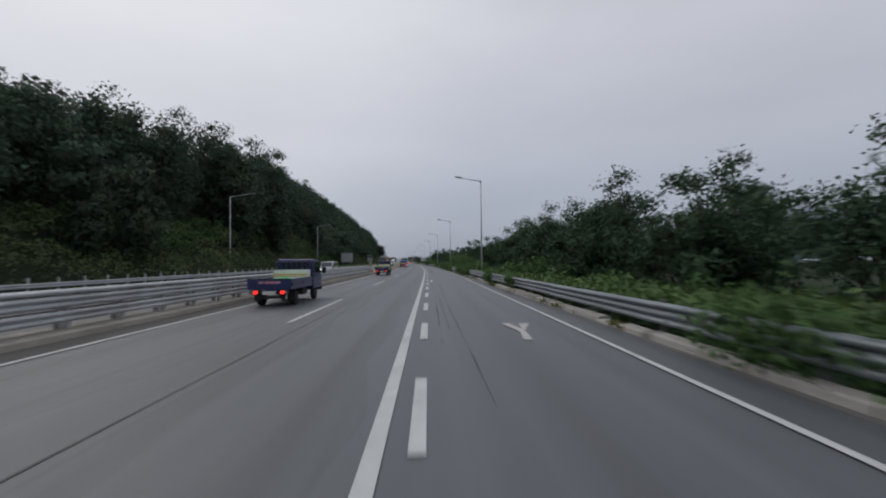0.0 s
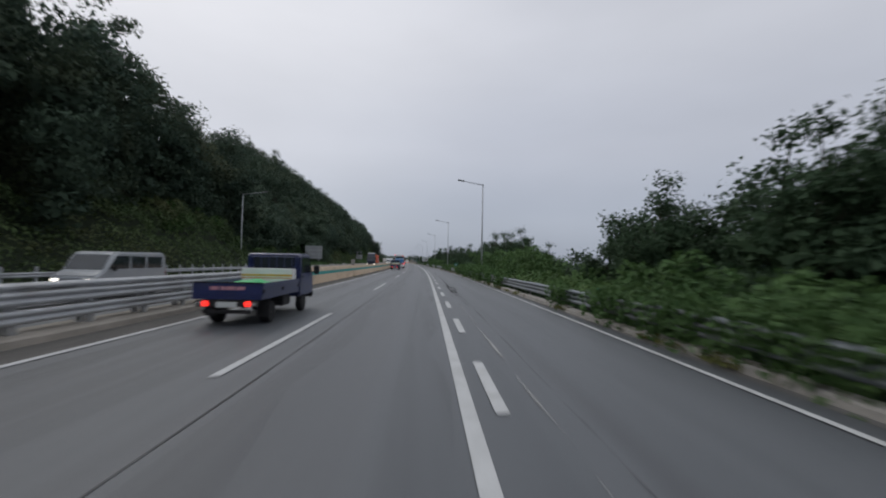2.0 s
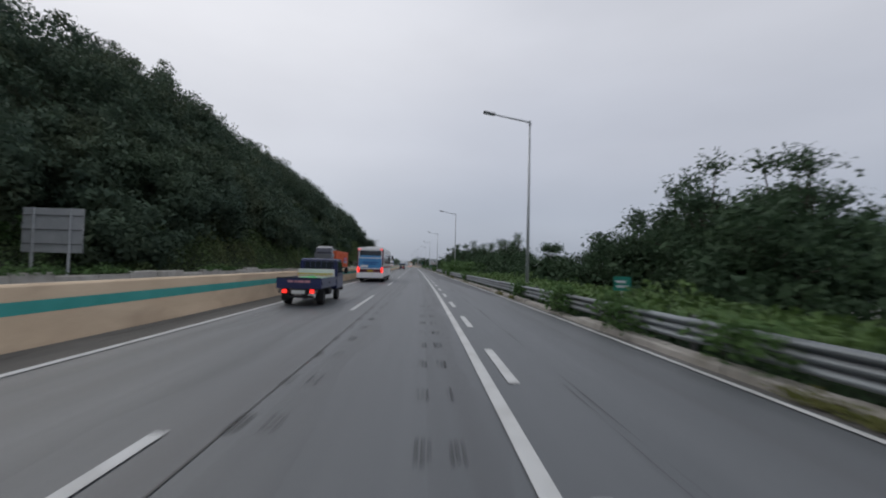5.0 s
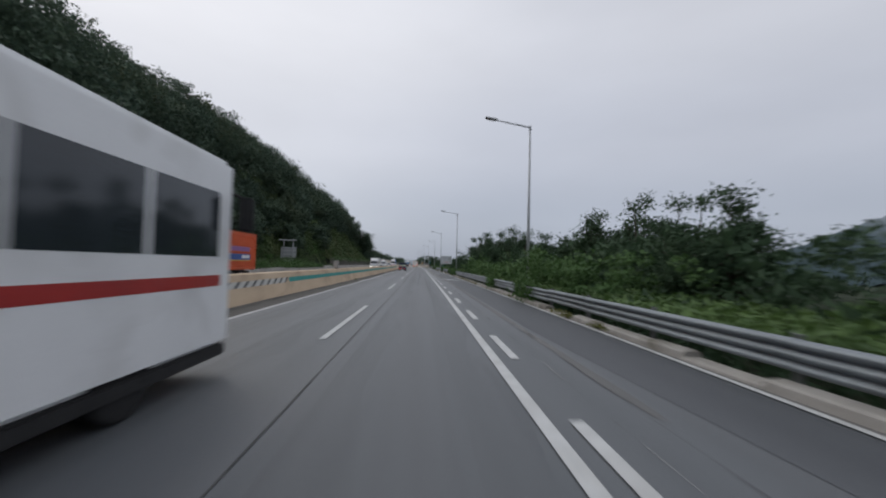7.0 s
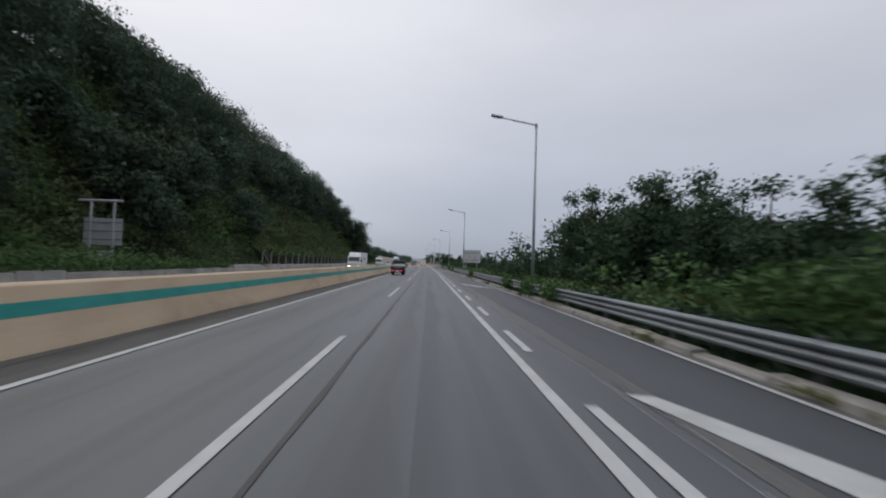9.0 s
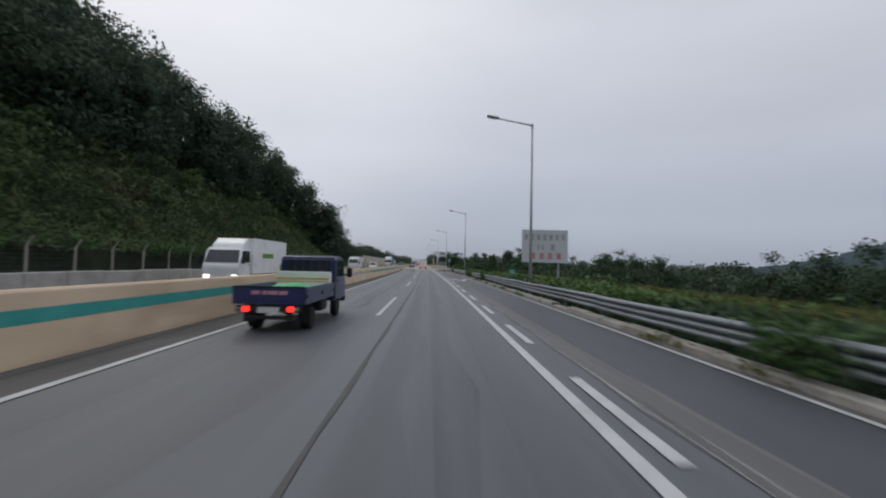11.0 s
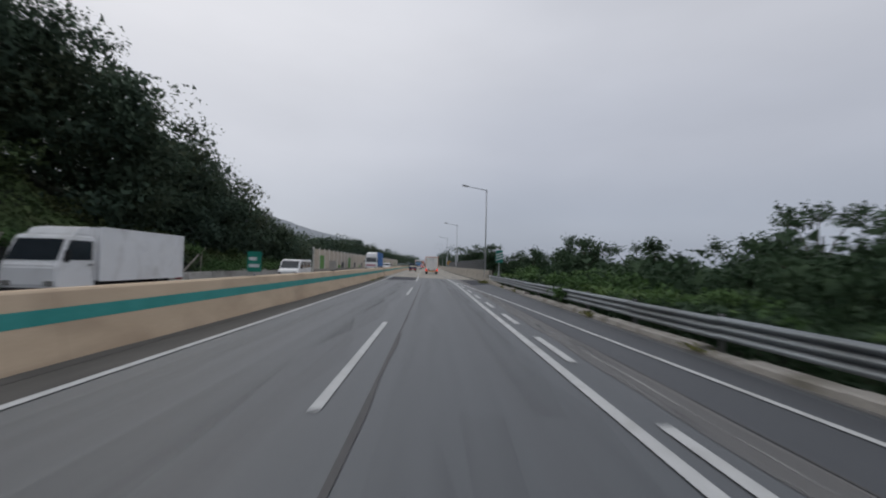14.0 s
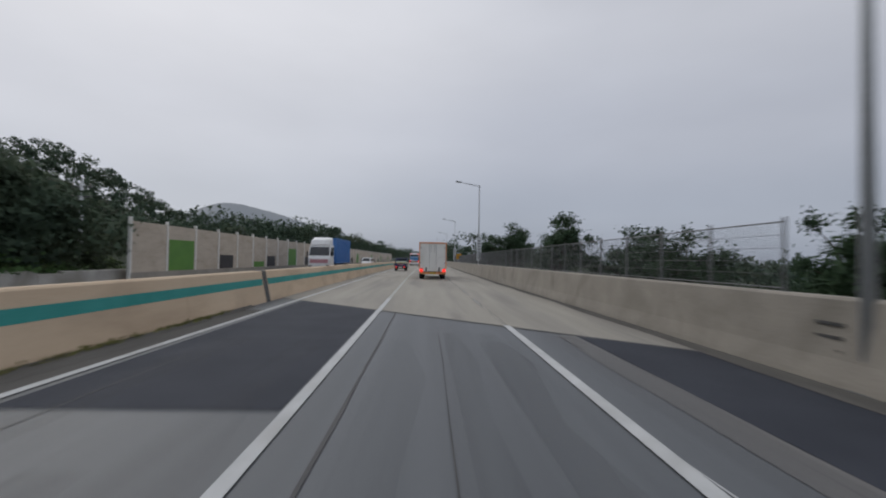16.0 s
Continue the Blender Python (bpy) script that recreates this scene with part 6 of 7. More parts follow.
PLATE_Y = surface("yellow_plate", (0.45, 0.30, 0.02), (0.52, 0.36, 0.03), 6, 0.5, 0, 20, coords="obj")
PINK = surface("faded_pink_lettering", (0.45, 0.20, 0.24), (0.55, 0.28, 0.31), 6, 0.6, 0, 20, coords="obj")
YELLOW = surface("yellow_stripe", (0.60, 0.36, 0.04), (0.66, 0.42, 0.06), 4, 0.5, 0, 20, coords="obj")
VIOLET = surface("violet_mark", (0.22, 0.09, 0.25), (0.28, 0.12, 0.3), 3, 0.5, 0, 20, coords="obj")
TAIL = glow_material("lit_tail_lamp", (1.0, 0.035, 0.025), 1.5)
TAIL_DIM = surface("red_lamp_glass", (0.35, 0.02, 0.015), (0.45, 0.03, 0.02), 6, 0.25, 0, 20, coords="obj")
HEAD = glow_material("lit_head_lamp", (1.0, 0.93, 0.8), 2.5)


def wheel(parent, x, y, r, w, side):
    """A tyre with its rim; side is +1 on the right."""
    t = part("wheel", lathe([(-w / 2, r * 0.62), (-w / 2, r * 0.9), (-w / 2 + 0.03, r * 0.985), (0, r), (w / 2 - 0.03, r * 0.985), (w / 2, r * 0.9), (w / 2, r * 0.62)], 28), TYRE, parent, smooth=False)
    t.matrix_basis = pose(x, y, r)
    s = side * w / 2
    part("rim", lathe([(s * 0.2, r * 0.63), (s * 1.0, r * 0.62), (s * 0.96, r * 0.56), (s * 0.62, r * 0.5), (s * 0.7, r * 0.3), (s * 0.98, r * 0.2), (s * 1.0, 0.02)], 20), RIM, t)
    for k in range(5):
        a = 2 * math.pi * k / 5
        part("wheel_nut", tubed((s * 0.66, r * 0.36 * math.cos(a), r * 0.36 * math.sin(a)), (s * 0.86, r * 0.36 * math.cos(a), r * 0.36 * math.sin(a)), 0.018, sides=6), CHROME, t)
    return t


def slanted(parent, name, material, y0, z0, y1, z1, x0, x1, t=0.02, push=0.012):
    """A sheet between two heights lying on a sloping front or back."""
    d = Vector((0, y1 - y0, z1 - z0)).normalized()
    n = Vector((0, d.z, -d.y)) * push
    bm = bmesh.new()
    a = [(x0, y0, z0), (x1, y0, z0), (x1 * 0.94 if x1 > 0 else x1, y1, z1), (x0 * 0.94 if x0 < 0 else x0, y1, z1)]
    v = [bm.verts.new(Vector(p) + n) for p in a]
    w = [bm.verts.new(Vector(p) + n - n.normalized() * t) for p in a]
    bm.faces.new(v)
    bm.faces.new(w[::-1])
    for i in range(4):
        bm.faces.new((v[i], w[i], w[(i + 1) % 4], v[(i + 1) % 4]))
    return part(name, bm, material, parent)


def cab(parent, y0, length, width, z0, h, paint, lights=False):
    """A forward-control lorry cab whose back is at y0."""
    y1 = y0 + length
    w = width / 2
    outline = [(y0, z0 + 0.12), (y0 + 0.1, z0), (y1 - 0.08, z0), (y1, z0 + 0.15), (y1 + 0.02, z0 + h * 0.42), (y1 - 0.10, z0 + h * 0.52), (y1 - 0.46, z0 + h * 0.93), (y1 - 0.62, z0 + h), (y0 + 0.12, z0 + h), (y0, z0 + h * 0.93)]
    body = part("cab", side_prism(outline, -w, w, 0.055, 3), paint, parent)
    slanted(body, "windscreen", GLASS, y1 - 0.09, z0 + h * 0.535, y1 - 0.45, z0 + h * 0.915, -w + 0.09, w - 0.09)
    for s in (-1, 1):
        x = s * (w + 0.004)
        bm = bmesh.new()
        pts = [(y0 + 0.22, z0 + h * 0.54), (y1 - 0.2, z0 + h * 0.54), (y1 - 0.5, z0 + h * 0.9), (y0 + 0.22, z0 + h * 0.9)]
        a = [bm.verts.new((x, y, z)) for y, z in pts]
        b = [bm.verts.new((x - s * 0.02, y, z)) for y, z in pts]
        bm.faces.new(a)
        for i in range(4):
            bm.faces.new((a[i], b[i], b[(i + 1) % 4], a[(i + 1) % 4]))
        part("side_window", bm, GLASS, body)
        part("door_seam", boxed(*sorted((x, x + s * 0.003)), y0 + 0.16, y0 + 0.175, z0 + 0.2, z0 + h * 0.9), CHASSIS, body)
        part("door_handle", boxed(*sorted((x, x + s * 0.03)), y0 + 0.24, y0 + 0.4, z0 + h * 0.44, z0 + h * 0.47, 0.008), CHASSIS, body)
        part("mirror", boxed(*sorted((s * (w + 0.08), s * (w + 0.26))), y1 - 0.24, y1 - 0.14, z0 + h * 0.5, z0 + h * 0.72, 0.03), CHASSIS, body, "black door mirror")
        part("mirror_arm", tubed((s * (w - 0.01), y1 - 0.2, z0 + h * 0.56), (s * (w + 0.14), y1 - 0.2, z0 + h * 0.56), 0.015, sides=6), CHASSIS, body)
        part("headlamp", boxed(*sorted((s * (w - 0.42), s * (w - 0.08))), y1 - 0.02, y1 + 0.035, z0 + 0.16, z0 + 0.34, 0.02), HEAD if lights else CHROME, body)
    part("bumper", boxed(-w, w, y1 - 0.1, y1 + 0.06, z0 - 0.12, z0 + 0.1, 0.03), CHASSIS, body)
    return body


def pickup():
    t = thing("pickup_truck", "dark blue flatbed pickup truck with green tarpaulin on its bed", "pickup truck")
    w = 0.87
    body = cab(t, 3.35, 1.7, 1.72, 0.52, 1.42, BLUE)
    # back window with its guard bars
    part("rear_window", boxed(-0.68, 0.68, 3.325, 3.36, 1.3, 1.8, 0.01), GLASS, body)
    for k in range(6):
        x = -0.62 + 0.248 * k
        part("guard_bar", tubed((x, 3.26, 0.98), (x, 3.26, 1.86), 0.014, sides=6), BLUE, t)
    part("guard_top", tubed((-0.74, 3.26, 1.88), (0.74, 3.26, 1.88), 0.025, sides=8), BLUE, t)
    for x in (-0.74, 0.74):
        part("guard_post", tubed((x, 3.26, 0.75), (x, 3.26, 1.88), 0.03, sides=8), BLUE, t)
    part("bed_floor", boxed(-w, w, 0.0, 3.25, 0.70, 0.78, 0.01), BLUE, t)
    for s in (-1, 1):
        side = part("bed_side", boxed(*sorted((s * (w - 0.04), s * w)), 0.05, 3.25, 0.78, 1.12, 0.012), BLUE, t)
        for k in range(3):
            part("side_rib", boxed(*sorted((s * w, s * (w + 0.015))), 0.1, 3.2, 0.83 + 0.1 * k, 0.86 + 0.1 * k, 0.005), BLUE, side)
        for y in (0.1, 1.6, 3.1):
            part("latch", boxed(*sorted((s * w, s * (w + 0.025))), y - 0.04, y + 0.04, 0.86, 0.96, 0.006), CHASSIS, side)
    gate = part("tailgate", boxed(-w, w, 0.0, 0.04, 0.78, 1.12, 0.012), BLUE, t)
    part("gate_rib", boxed(-w + 0.05, w - 0.05, -0.015, 0.0, 0.82, 0.85, 0.005), BLUE, gate)
    for a, b in ((-0.42, -0.22), (-0.16, -0.06), (-0.03, 0.20), (0.23, 0.44)):
        part("pink_bar", boxed(a, b, -0.008, 0.0, 0.94, 1.03), PINK, gate, "faded pink lettering bar")
    part("top_rail", boxed(-w, w, -0.01, 0.05, 1.10, 1.14, 0.01), CHASSIS, gate)
    rear = part("rear_bumper", boxed(-0.78, 0.78, -0.02, 0.08, 0.52, 0.68, 0.02), CHASSIS, t)
    for s in (-1, 1):
        part("tail_lamp", boxed(*sorted((s * 0.45, s * 0.61)), -0.045, -0.015, 0.53, 0.66, 0.015), TAIL, rear, "lit red tail lamp")
        part("reversing_lamp", boxed(*sorted((s * 0.62, s * 0.74)), -0.045, -0.015, 0.54, 0.65, 0.015), CHROME, rear)
    part("number_plate", boxed(-0.26, 0.26, -0.035, -0.018, 0.50, 0.64, 0.006), PLATE, rear)
    part("under_guard", boxed(-0.6, 0.6, 0.0, 0.06, 0.34, 0.44, 0.015), CHASSIS, t)
    for s in (-1, 1):
        part("chassis_rail", boxed(*sorted((s * 0.32, s * 0.42)), 0.05, 4.6, 0.48, 0.64), CHASSIS, t)
        part("mud_flap", boxed(*sorted((s * 0.52, s * 0.84)), 0.62, 0.64, 0.2, 0.68), CHASSIS, t)
        part("side_tank", boxed(*sorted((s * 0.48, s * 0.8)), 1.9, 2.6, 0.36, 0.66, 0.04), CHASSIS, t)
        wheel(t, s * 0.66, 1.0, 0.30, 0.26, s)
        wheel(t, s * 0.74, 3.95, 0.31, 0.19, s)
    box_ = part("tool_box", boxed(-0.78, 0.78, 2.75, 3.2, 0.78, 1.44, 0.02), PALE_BOX, t, "pale steel box across the bed")
    part("box_stripe", boxed(-0.782, 0.782, 2.742, 2.75, 1.20, 1.26), YELLOW, box_)
    part("box_stripe", boxed(-0.782, 0.782, 2.744, 2.75, 1.13, 1.16), ORANGE_TRIM, box_)
    # heaped tarpaulin
    bm = bmesh.new()
    bmesh.ops.create_grid(bm, x_segments=14, y_segments=18, size=1, matrix=Matrix.Translation((0, 1.5, 0.80)) @ Matrix.Diagonal((0.80, 1.2, 1, 1)))
    for v in bm.verts:
        x, y = v.co.x / 0.8, (v.co.y - 1.5) / 1.2
        v.co.z = 0.79 + max(0.0, (1 - x * x) * (1 - y * y)) ** 0.5 * (0.34 + 0.08 * noise.noise(Vector((x * 2.1, y * 2.6, 3)))) + 0.03 * noise.noise(Vector((x * 6, y * 7, 1)))
    part("tarpaulin", bm, GREEN_TARP, t, "crumpled green tarpaulin", smooth=True)
    return t


pk = pickup()
pk.matrix_basis = place(-5.85, 131.1)
copy_thing(pk, place(-5.75, 266.0))
copy_thing(pk, place(-5.6, 432.0))
copy_thing(pk, place(-5.85, 14.8))
copy_thing(pk, place(-5.55, 54.8))


def bus():
    t = thing("coach", "white touring coach with a blue advert on its back", "bus")
    w, L, H = 1.24, 11.6, 3.3
    body = part("body", boxed(-w, w, 0, L, 0.42, H, 0.10, 3), WHITE, t)
    part("skirt", boxed(-w + 0.02, w - 0.02, 0.08, L - 0.1, 0.28, 0.45, 0.02), CHASSIS, t)
    part("rear_window", boxed(-1.02, 1.02, -0.012, 0.02, 2.32, 3.0, 0.03), GLASS, body)
    part("window_banner", boxed(-0.98, 0.98, -0.02, -0.012, 2.34, 2.52, 0.005), AD_BLUE, body)
    part("advert_panel", boxed(-1.08, 1.08, -0.014, 0.02, 1.32, 2.26, 0.02), AD_BLUE, body, "blue advert panel with plain shapes")
    for a, b, z0, z1 in ((-0.55, 0.6, 1.68, 1.74), (-0.75, 0.75, 1.84, 1.92), (-0.6, 0.55, 1.70, 1.75)):
        part("advert_bar", boxed(a, b, -0.02, -0.014, z0, z1), AD_DEEP, body)
    part("advert_shape", boxed(-0.9, -0.2, -0.02, -0.014, 1.4, 1.62, 0.004), WHITE, body)
    part("grille_panel", boxed(-1.12, 1.12, -0.014, 0.02, 0.92, 1.26, 0.02), MAROON, body)
    for k in range(4):
        part("grille_slat", boxed(-0.98, -0.2, -0.024, -0.012, 0.97 + 0.065 * k, 0.99 + 0.065 * k), CHASSIS, body)
    part("number_plate", boxed(-0.28, 0.28, -0.03, -0.014, 1.0, 1.16, 0.005), PLATE_Y, body)
    part("bumper", boxed(-w, w, -0.06, 0.1, 0.4, 0.84, 0.05), WHITE, body)
    for s in (-1, 1):
        part("tail_lamp", boxed(*sorted((s * 1.0, s * 1.2)), -0.035, 0.02, 0.92, 1.42, 0.02), TAIL, body, "lit red tail lamp")
        part("corner_post", boxed(*sorted((s * 1.10, s * 1.225)), -0.02, 0.05, 1.44, 3.1, 0.02), MAROON, body)
        part("marker_lamp", boxed(*sorted((s * 0.95, s * 1.15)), -0.035, 0.0, 3.06, 3.14, 0.01), TAIL, body)
        x = s * (w + 0.003)
        for k in range(6):
            y = 0.7 + 1.75 * k
            part("side_window", boxed(*sorted((x, x - s * 0.02)), y, y + 1.66, 1.78, 2.75, 0.008), GLASS, body)
        part("side_stripe", boxed(*sorted((x, x - s * 0.02)), 0.4, L - 0.4, 1.35, 1.52, 0.004), RED_PAINT, body)
        for y in (0.8, 2.4, 4.2, 6.0):
            part("luggage_seam", boxed(*sorted((x, x + s * 0.002)), y, y + 0.015, 0.5, 1.3), CHASSIS, body)
        wheel(t, s * (w - 0.2), 2.6, 0.5, 0.34, s)
        wheel(t, s * (w - 0.2), 9.2, 0.5, 0.3, s)
        part("mirror", boxed(*sorted((s * (w + 0.1), s * (w + 0.32))), L - 0.1, L + 0.05, 2.2, 2.75, 0.04), CHASSIS, body)
        part("mirror_arm", tubed((s * (w - 0.1), L - 0.05, 2.85), (s * (w + 0.2), L, 2.7), 0.025, sides=6), CHASSIS, body)
    part("windscreen", boxed(-1.1, 1.1, L - 0.02, L + 0.012, 1.2, 2.9, 0.03), GLASS, body)
    part("roof_unit", boxed(-0.8, 0.8, 3.5, 6.2, H - 0.02, H + 0.2, 0.06), WHITE, t, "white roof air unit")
    return t


bs = bus()
bs.matrix_basis = place(-5.7, 155.5)
copy_thing(bs, place(-5.6, 488.0))


def box_lorry(back_orange=True, paint=None, L=6.6, W=2.3, H=3.35, floor=1.05, label="", cab_paint=None, lights=False, frame_paint=None):
    t = thing("box_truck", label, "truck")
    w = W / 2
    bx = part("cargo_box", boxed(-w, w, 0, L, floor, H, 0.02), paint or PALE_BOX, t)
    fp = frame_paint or PALE_BOX
    for s in (-1, 1):
        part("corner_frame", boxed(*sorted((s * (w - 0.07), s * (w + 0.012))), -0.03, 0.06, floor - 0.04, H + 0.03, 0.01), fp, bx)
        part("side_rail", boxed(*sorted((s * (w - 0.02), s * (w + 0.015))), 0, L, floor - 0.04, floor + 0.08, 0.008), fp, bx)
        part("top_rail", boxed(*sorted((s * (w - 0.03), s * (w + 0.015))), 0, L, H - 0.06, H + 0.03, 0.008), fp, bx)
    part("head_frame", boxed(-w, w, -0.03, 0.06, H - 0.09, H + 0.03, 0.01), fp, bx)
    for s in (-1, 1):
        door = part("rear_door", boxed(*sorted((s * 0.012, s * (w - 0.08))), -0.02, 0.02, floor + 0.02, H - 0.1, 0.01), paint or PALE_BOX, bx)
        for q in (0.16, 0.30):
            part("lock_bar", tubed((s * q, -0.04, floor + 0.05), (s * q, -0.04, H - 0.12), 0.018, sides=8), STEEL, door)
        for z in (floor + 0.4, H - 0.5):
            part("hinge", boxed(*sorted((s * (w - 0.2), s * (w - 0.06))), -0.04, -0.02, z, z + 0.1, 0.006), STEEL, door)
    part("chassis", boxed(-0.45, 0.45, 0.2, L + 1.4, 0.62, floor - 0.04), CHASSIS, t)
    bump = part("rear_bumper", boxed(-w + 0.02, w - 0.02, -0.08, 0.06, 0.48, 0.66, 0.02), fp if back_orange else STEEL, t)
    for s in (-1, 1):
        part("tail_lamp", boxed(*sorted((s * (w - 0.38), s * (w - 0.06))), -0.1, -0.03, 0.70, 0.92, 0.02), TAIL if back_orange else TAIL_DIM, bump, "red tail lamp cluster")
        part("reflector", boxed(*sorted((s * (w - 0.5), s * (w - 0.05))), -0.09, -0.08, 0.5, 0.62, 0.005), ORANGE_TRIM if back_orange else TAIL_DIM, bump)
        wheel(t, s * (w - 0.24), 1.7, 0.44, 0.40, s)
        wheel(t, s * (w - 0.2), L + 1.1, 0.44, 0.26, s)
        part("mud_flap", boxed(*sorted((s * (w - 0.5), s * (w - 0.05))), 1.05, 1.07, 0.25, floor - 0.05), CHASSIS, t)
        part("side_guard", boxed(*sorted((s * (w - 0.06), s * (w - 0.02))), 2.4, L - 0.1, 0.52, 0.62, 0.01), STEEL, t)
    part("number_plate", boxed(-0.26, 0.26, -0.095, -0.08, 0.5, 0.64, 0.005), PLATE_Y if back_orange else PLATE, bump)
    cab(t, L + 0.12, 1.75, W * 0.95, 0.55, 1.95, cab_paint or WHITE, lights)
    part("wind_deflector", side_prism([(L + 0.2, 2.5), (L + 1.1, 2.5), (L + 0.9, 2.75), (L + 0.3, H)], -W * 0.42, W * 0.42, 0.04), cab_paint or WHITE, t)
    return t


tr = box_lorry(True, PALE_BOX, 6.8, 2.36, 3.22, 1.0, "pale box truck with an orange frame and a tail lift", frame_paint=ORANGE_TRIM)
# folded tail lift and top vents at the back
lift = part("tail_lift", boxed(-0.86, 0.86, -0.11, -0.05, 0.72, 2.35, 0.02), PALE_BOX, tr, "folded pale tail lift platform")
for x in (-0.3, 0.3):
    part("lift_seam", boxed(x, x + 0.015, -0.114, -0.108, 1.05, 2.3), CHASSIS, lift)
for s in (-1, 1):
    part("lift_arm", boxed(*sorted((s * 0.5, s * 0.62)), -0.14, -0.08, 0.72, 1.06, 0.01), CHASSIS, tr)
tr.matrix_basis = place(-1.32, 407.0)

fridge = box_lorry(False, WHITE, 5.6, 2.0, 2.85, 0.85, "white refrigerated box truck with a grey cooling unit", frame_paint=WHITE)
unit_ = part("cooling_unit", boxed(-0.6, 0.6, 5.6, 5.95, 2.25, 2.75, 0.03), PALE_BOX, fridge, "grey cooling unit over the cab")
for k in range(3):
    part("unit_slat", boxed(-0.5, 0.5, 5.95, 5.96, 2.34 + 0.12 * k, 2.38 + 0.12 * k), CHASSIS, unit_)
fridge.matrix_basis = place(-15.8, 347, 0, 180)

parcel = box_lorry(False, WHITE, 6.4, 2.2, 3.1, 0.95, "white box truck with green markings and a rounded deflector", lights=True, frame_paint=WHITE)
for s in (-1, 1):
    x = s * 1.106
    part("green_mark", boxed(*sorted((x, x + s * 0.004)), 0.1, 1.4, 1.0, 1.5), GREEN_PANEL, parcel)
    part("green_mark", boxed(*sorted((x, x + s * 0.004)), 2.8, 4.8, 1.9, 2.2), GREEN_PANEL, parcel)
parcel.matrix_basis = place(-14.0, 289.4, 0, 180)


def container_lorry(L=12.2, label="", paint=None, cab_paint=None, mark=True, box_h=2.6, lights=True):
    t = thing("articulated_lorry", label, "lorry")
    w, FL = 1.22, 1.12
    c = part("container", boxed(-w + 0.03, w - 0.03, 0, L, FL, FL + box_h, 0.02), paint, t)
    for s in (-1, 1):
        for k in range(int(L / 0.28)):
            y = 0.16 + 0.28 * k
            if y + 0.15 < L - 0.1:
                part("rib", boxed(*sorted((s * (w - 0.035), s * (w + 0.0))), y, y + 0.14, FL + 0.13, FL - 0.12 + box_h, 0.012, seg=1), paint, c)
        for z in (FL - 0.02, FL - 0.06 + box_h):
            part("edge_rail", boxed(*sorted((s * (w - 0.08), s * (w + 0.01))), 0, L, z, z + 0.12, 0.01), paint, c)
        for y in (0.0, L - 0.14):
            part("corner_post", boxed(*sorted((s * (w - 0.12), s * (w + 0.012))), y, y + 0.14, FL - 0.02, FL + 0.02 + box_h, 0.01), paint, c)
        if mark:
            x = s * (w + 0.006)
            part("blue_mark", boxed(*sorted((x, x + s * 0.006)), 1.0, 4.6, 1.75, 2.15), AD_DEEP, c)
            part("pale_mark", boxed(*sorted((x, x + s * 0.009)), 1.2, 2.5, 1.85, 2.06), WHITE, c)
            part("violet_mark", boxed(*sorted((x, x + s * 0.006)), 1.2, 4.2, 2.32, 2.62), VIOLET, c)
            part("yellow_mark", boxed(*sorted((x, x + s * 0.006)), 1.0, 4.6, 1.68, 1.74), YELLOW, c)
    part("trailer_frame", boxed(-0.5, 0.5, 0.2, L + 0.3, FL - 0.32, FL - 0.02), CHASSIS, t)
    for s in (-1, 1):
        for y in (1.2, 2.5, 3.8):
            wheel(t, s * (w - 0.22), y, 0.5, 0.4, s)
        part("side_guard", boxed(*sorted((s * (w - 0.05), s * (w - 0.01))), 4.6, 8.6, 0.6, 0.9, 0.01), STEEL, t)
        part("landing_leg", boxed(*sorted((s * 0.5, s * 0.62)), 9.2, 9.34, 0.35, 1.1), CHASSIS, t)
        wheel(t, s * (w - 0.22), L - 0.4, 0.5, 0.4, s)
        wheel(t, s * (w - 0.18), L + 2.6, 0.5, 0.3, s)
        part("tail_lamp", boxed(*sorted((s * 0.8, s * 1.15)), -0.05, 0.0, 1.05, 1.2, 0.01), TAIL_DIM, t)
        part("fuel_tank", boxed(*sorted((s * 0.75, s * 1.18)), L + 0.6, L + 1.7, 0.45, 1.0, 0.08), STEEL, t)
    part("tractor_frame", boxed(-0.45, 0.45, L - 1.2, L + 3.0, 0.7, 1.02), CHASSIS, t)
    cab(t, L + 1.2, 2.2, 2.44, 0.6, 2.6, cab_paint, lights)
    part("roof_fairing", side_prism([(L + 1.3, 3.15), (L + 2.95, 3.15), (L + 2.65, 3.8), (L + 1.3, 4.15)], -1.1, 1.1, 0.08), cab_paint, t)
    return t


oc = container_lorry(12.2, "navy articulated lorry pulling an orange ribbed container", ORANGE, NAVY, True, 2.4)
oc.matrix_basis = place(-14.6, 192.3, 0, 180)
BLUE_CURTAIN = surface("blue_curtain_side", (0.04, 0.15, 0.40), (0.07, 0.20, 0.48), 0.8, 0.6, 0.1, 12, coords="obj")
wl = container_lorry(9.5, "white lorry with a blue curtain-sided body", BLUE_CURTAIN, WHITE, False, 3.0, False)
part("pink_bar", boxed(-1.0, 1.0, 12.93, 12.945, 1.15, 1.55, 0.005), PINK, wl, "faded pink front panel")
wl.matrix_basis = place(-14.0, 431.5, 0, 180)


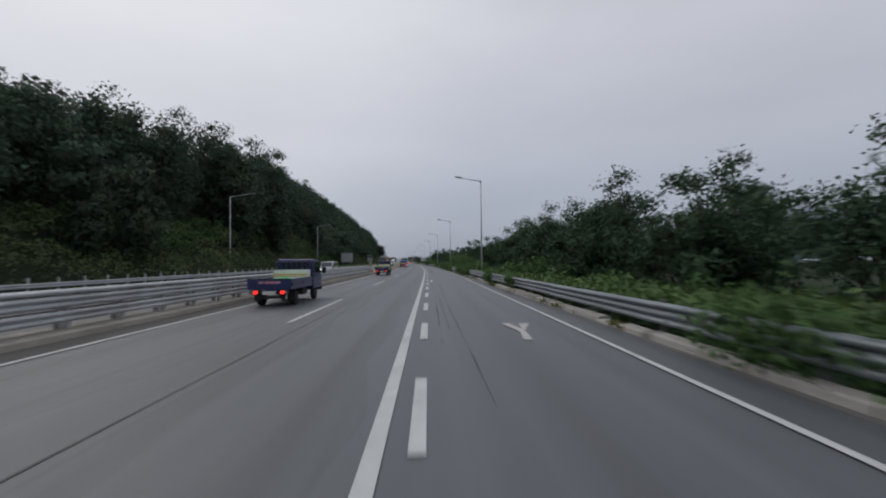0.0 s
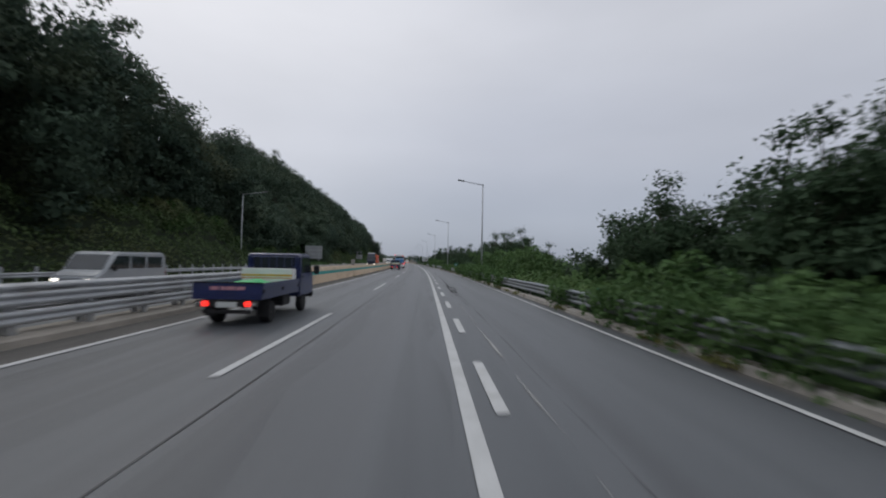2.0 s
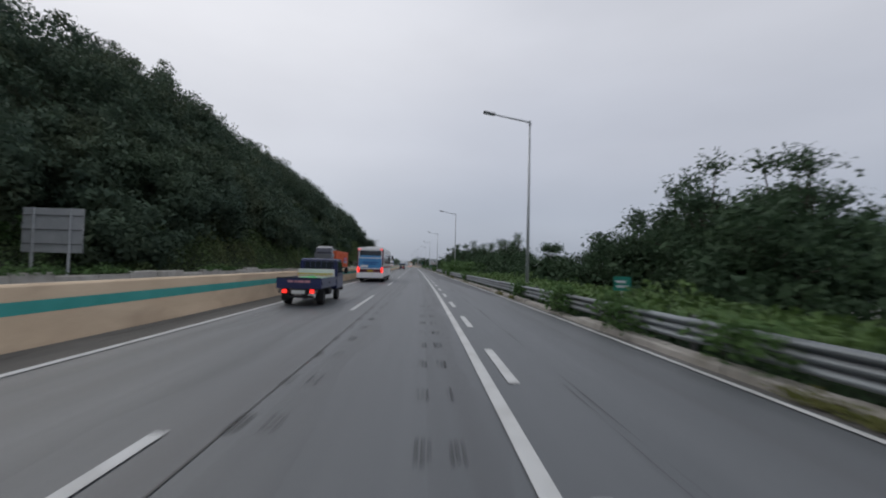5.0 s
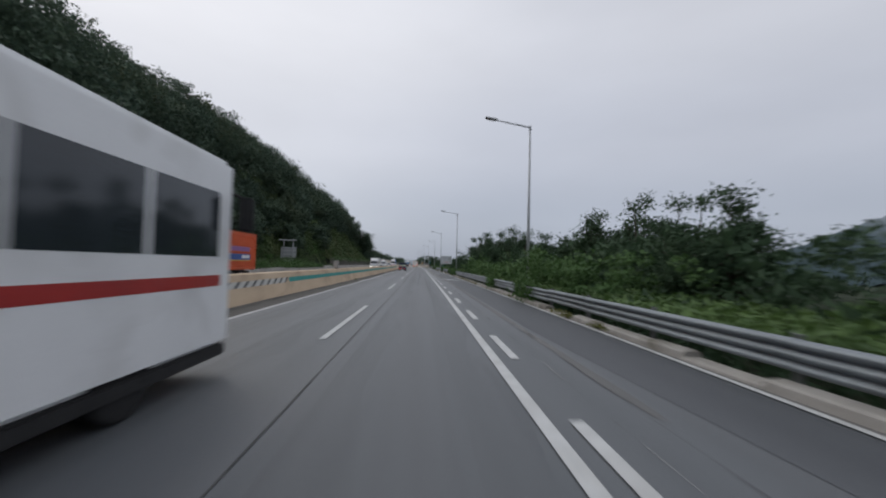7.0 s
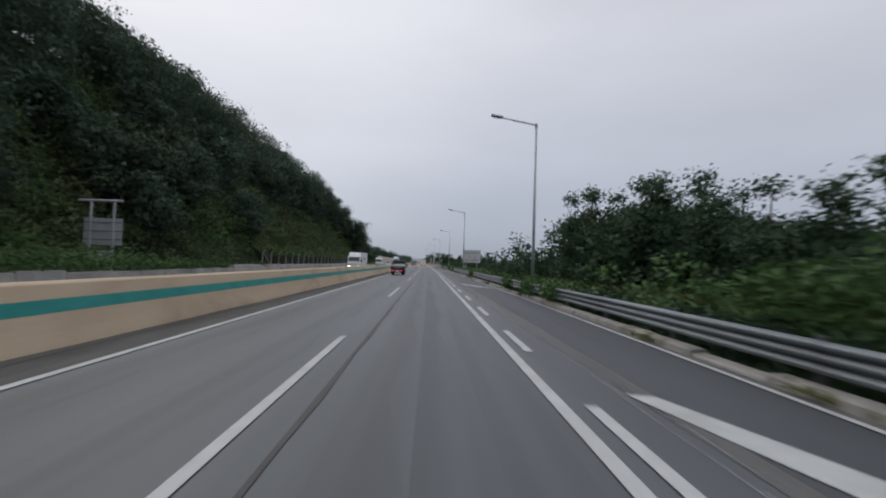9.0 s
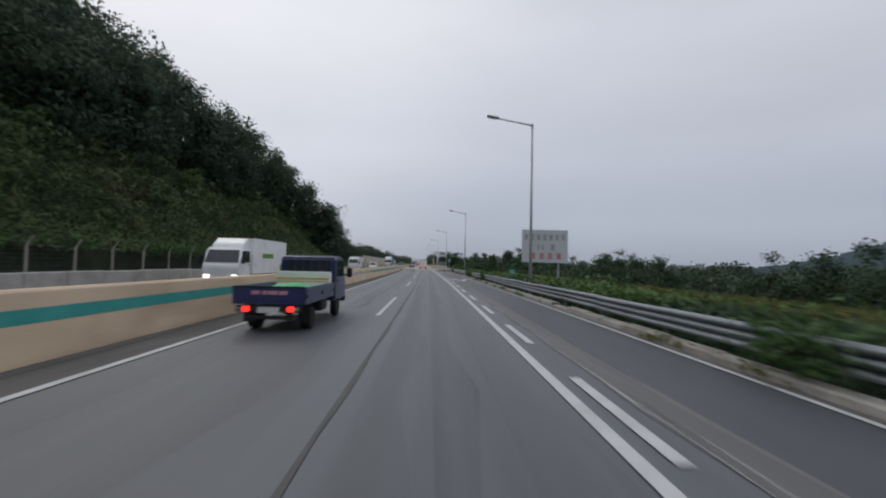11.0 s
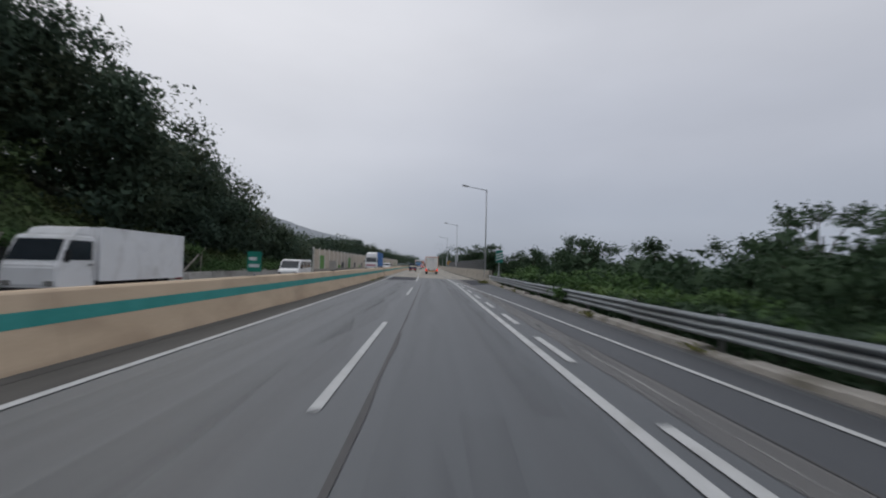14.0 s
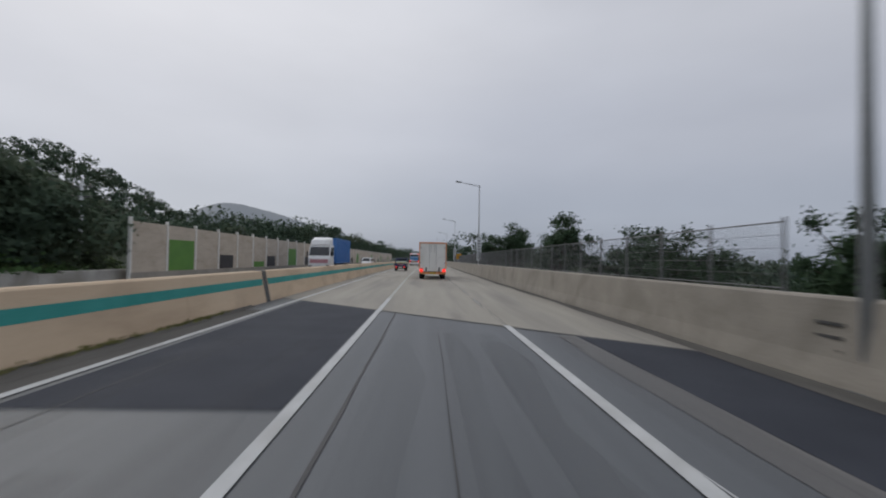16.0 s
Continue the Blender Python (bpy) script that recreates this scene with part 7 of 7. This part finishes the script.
def van(paint, label, name="van", lights=False):
    t = thing(name, label, "van")
    w = 0.86
    out = [(0, 0.5), (0.1, 0.36), (4.5, 0.36), (4.68, 0.5), (4.7, 0.92), (4.2, 1.12), (3.6, 1.82), (3.3, 1.92), (0.3, 1.94), (0.06, 1.84), (0, 1.1)]
    body = part("body", side_prism(out, -w, w, 0.07, 3), paint, t)
    slanted(body, "windscreen", GLASS, 4.16, 1.17, 3.66, 1.78, -w + 0.1, w - 0.1)
    part("rear_window", boxed(-0.7, 0.7, -0.012, 0.06, 1.2, 1.72, 0.02), GLASS, body)
    for s in (-1, 1):
        x = s * (w + 0.004)
        for a, b in ((0.35, 1.5), (1.6, 2.6)):
            part("side_window", boxed(*sorted((x, x - s * 0.02)), a, b, 1.2, 1.74, 0.02), GLASS, body)
        bm = bmesh.new()
        pts = [(2.7, 1.2), (3.95, 1.2), (3.5, 1.74), (2.7, 1.74)]
        a = [bm.verts.new((x, y, z)) for y, z in pts]
        b = [bm.verts.new((x - s * 0.02, y, z)) for y, z in pts]
        bm.faces.new(a)
        for i in range(4):
            bm.faces.new((a[i], b[i], b[(i + 1) % 4], a[(i + 1) % 4]))
        part("front_window", bm, GLASS, body)
        part("headlamp", boxed(*sorted((s * 0.5, s * 0.8)), 4.62, 4.71, 0.66, 0.84, 0.02), HEAD if lights else CHROME, body)
        part("tail_lamp", boxed(*sorted((s * 0.7, s * 0.84)), -0.02, 0.03, 0.8, 1.2, 0.02), TAIL_DIM, body)
        part("mirror", boxed(*sorted((s * (w + 0.04), s * (w + 0.2))), 3.7, 3.82, 1.12, 1.3, 0.03), CHASSIS, body)
        wheel(t, s * 0.72, 0.85, 0.31, 0.2, s)
        wheel(t, s * 0.72, 3.85, 0.31, 0.2, s)
    part("bumper", boxed(-w, w, 4.6, 4.76, 0.36, 0.56, 0.04), CHASSIS, body)
    return t


v1 = van(WHITE, "white panel van with dark side windows")
v1.matrix_basis = place(-14.6, 367.6, 0, 180)
v2 = van(surface("silver_paint", (0.34, 0.36, 0.38), (0.42, 0.44, 0.46), 1.5, 0.35, 0, 20, metal=0.4, coords="obj"), "silver passenger van with lit headlamps", lights=True)
v2.matrix_basis = place(-14.2, 66.0, 0, 180)
copy_thing(v1, place(-14.2, 462.0, 0, 180))
copy_thing(v1, place(-17.6, 484.0, 0, 180))
v3 = van(RED_PAINT, "small red van far ahead in the inner lane")
v3.matrix_basis = place(-5.5, 530.0)
ol = box_lorry(True, ORANGE, 7.4, 2.4, 3.5, 1.05, "orange box lorry with pale lower doors far ahead", cab_paint=WHITE, frame_paint=ORANGE_TRIM)
part("pale_door_panel", boxed(-1.0, 1.0, -0.09, -0.045, 1.1, 2.3, 0.01), WHITE, ol)
ol.matrix_basis = place(-5.5, 560.0)
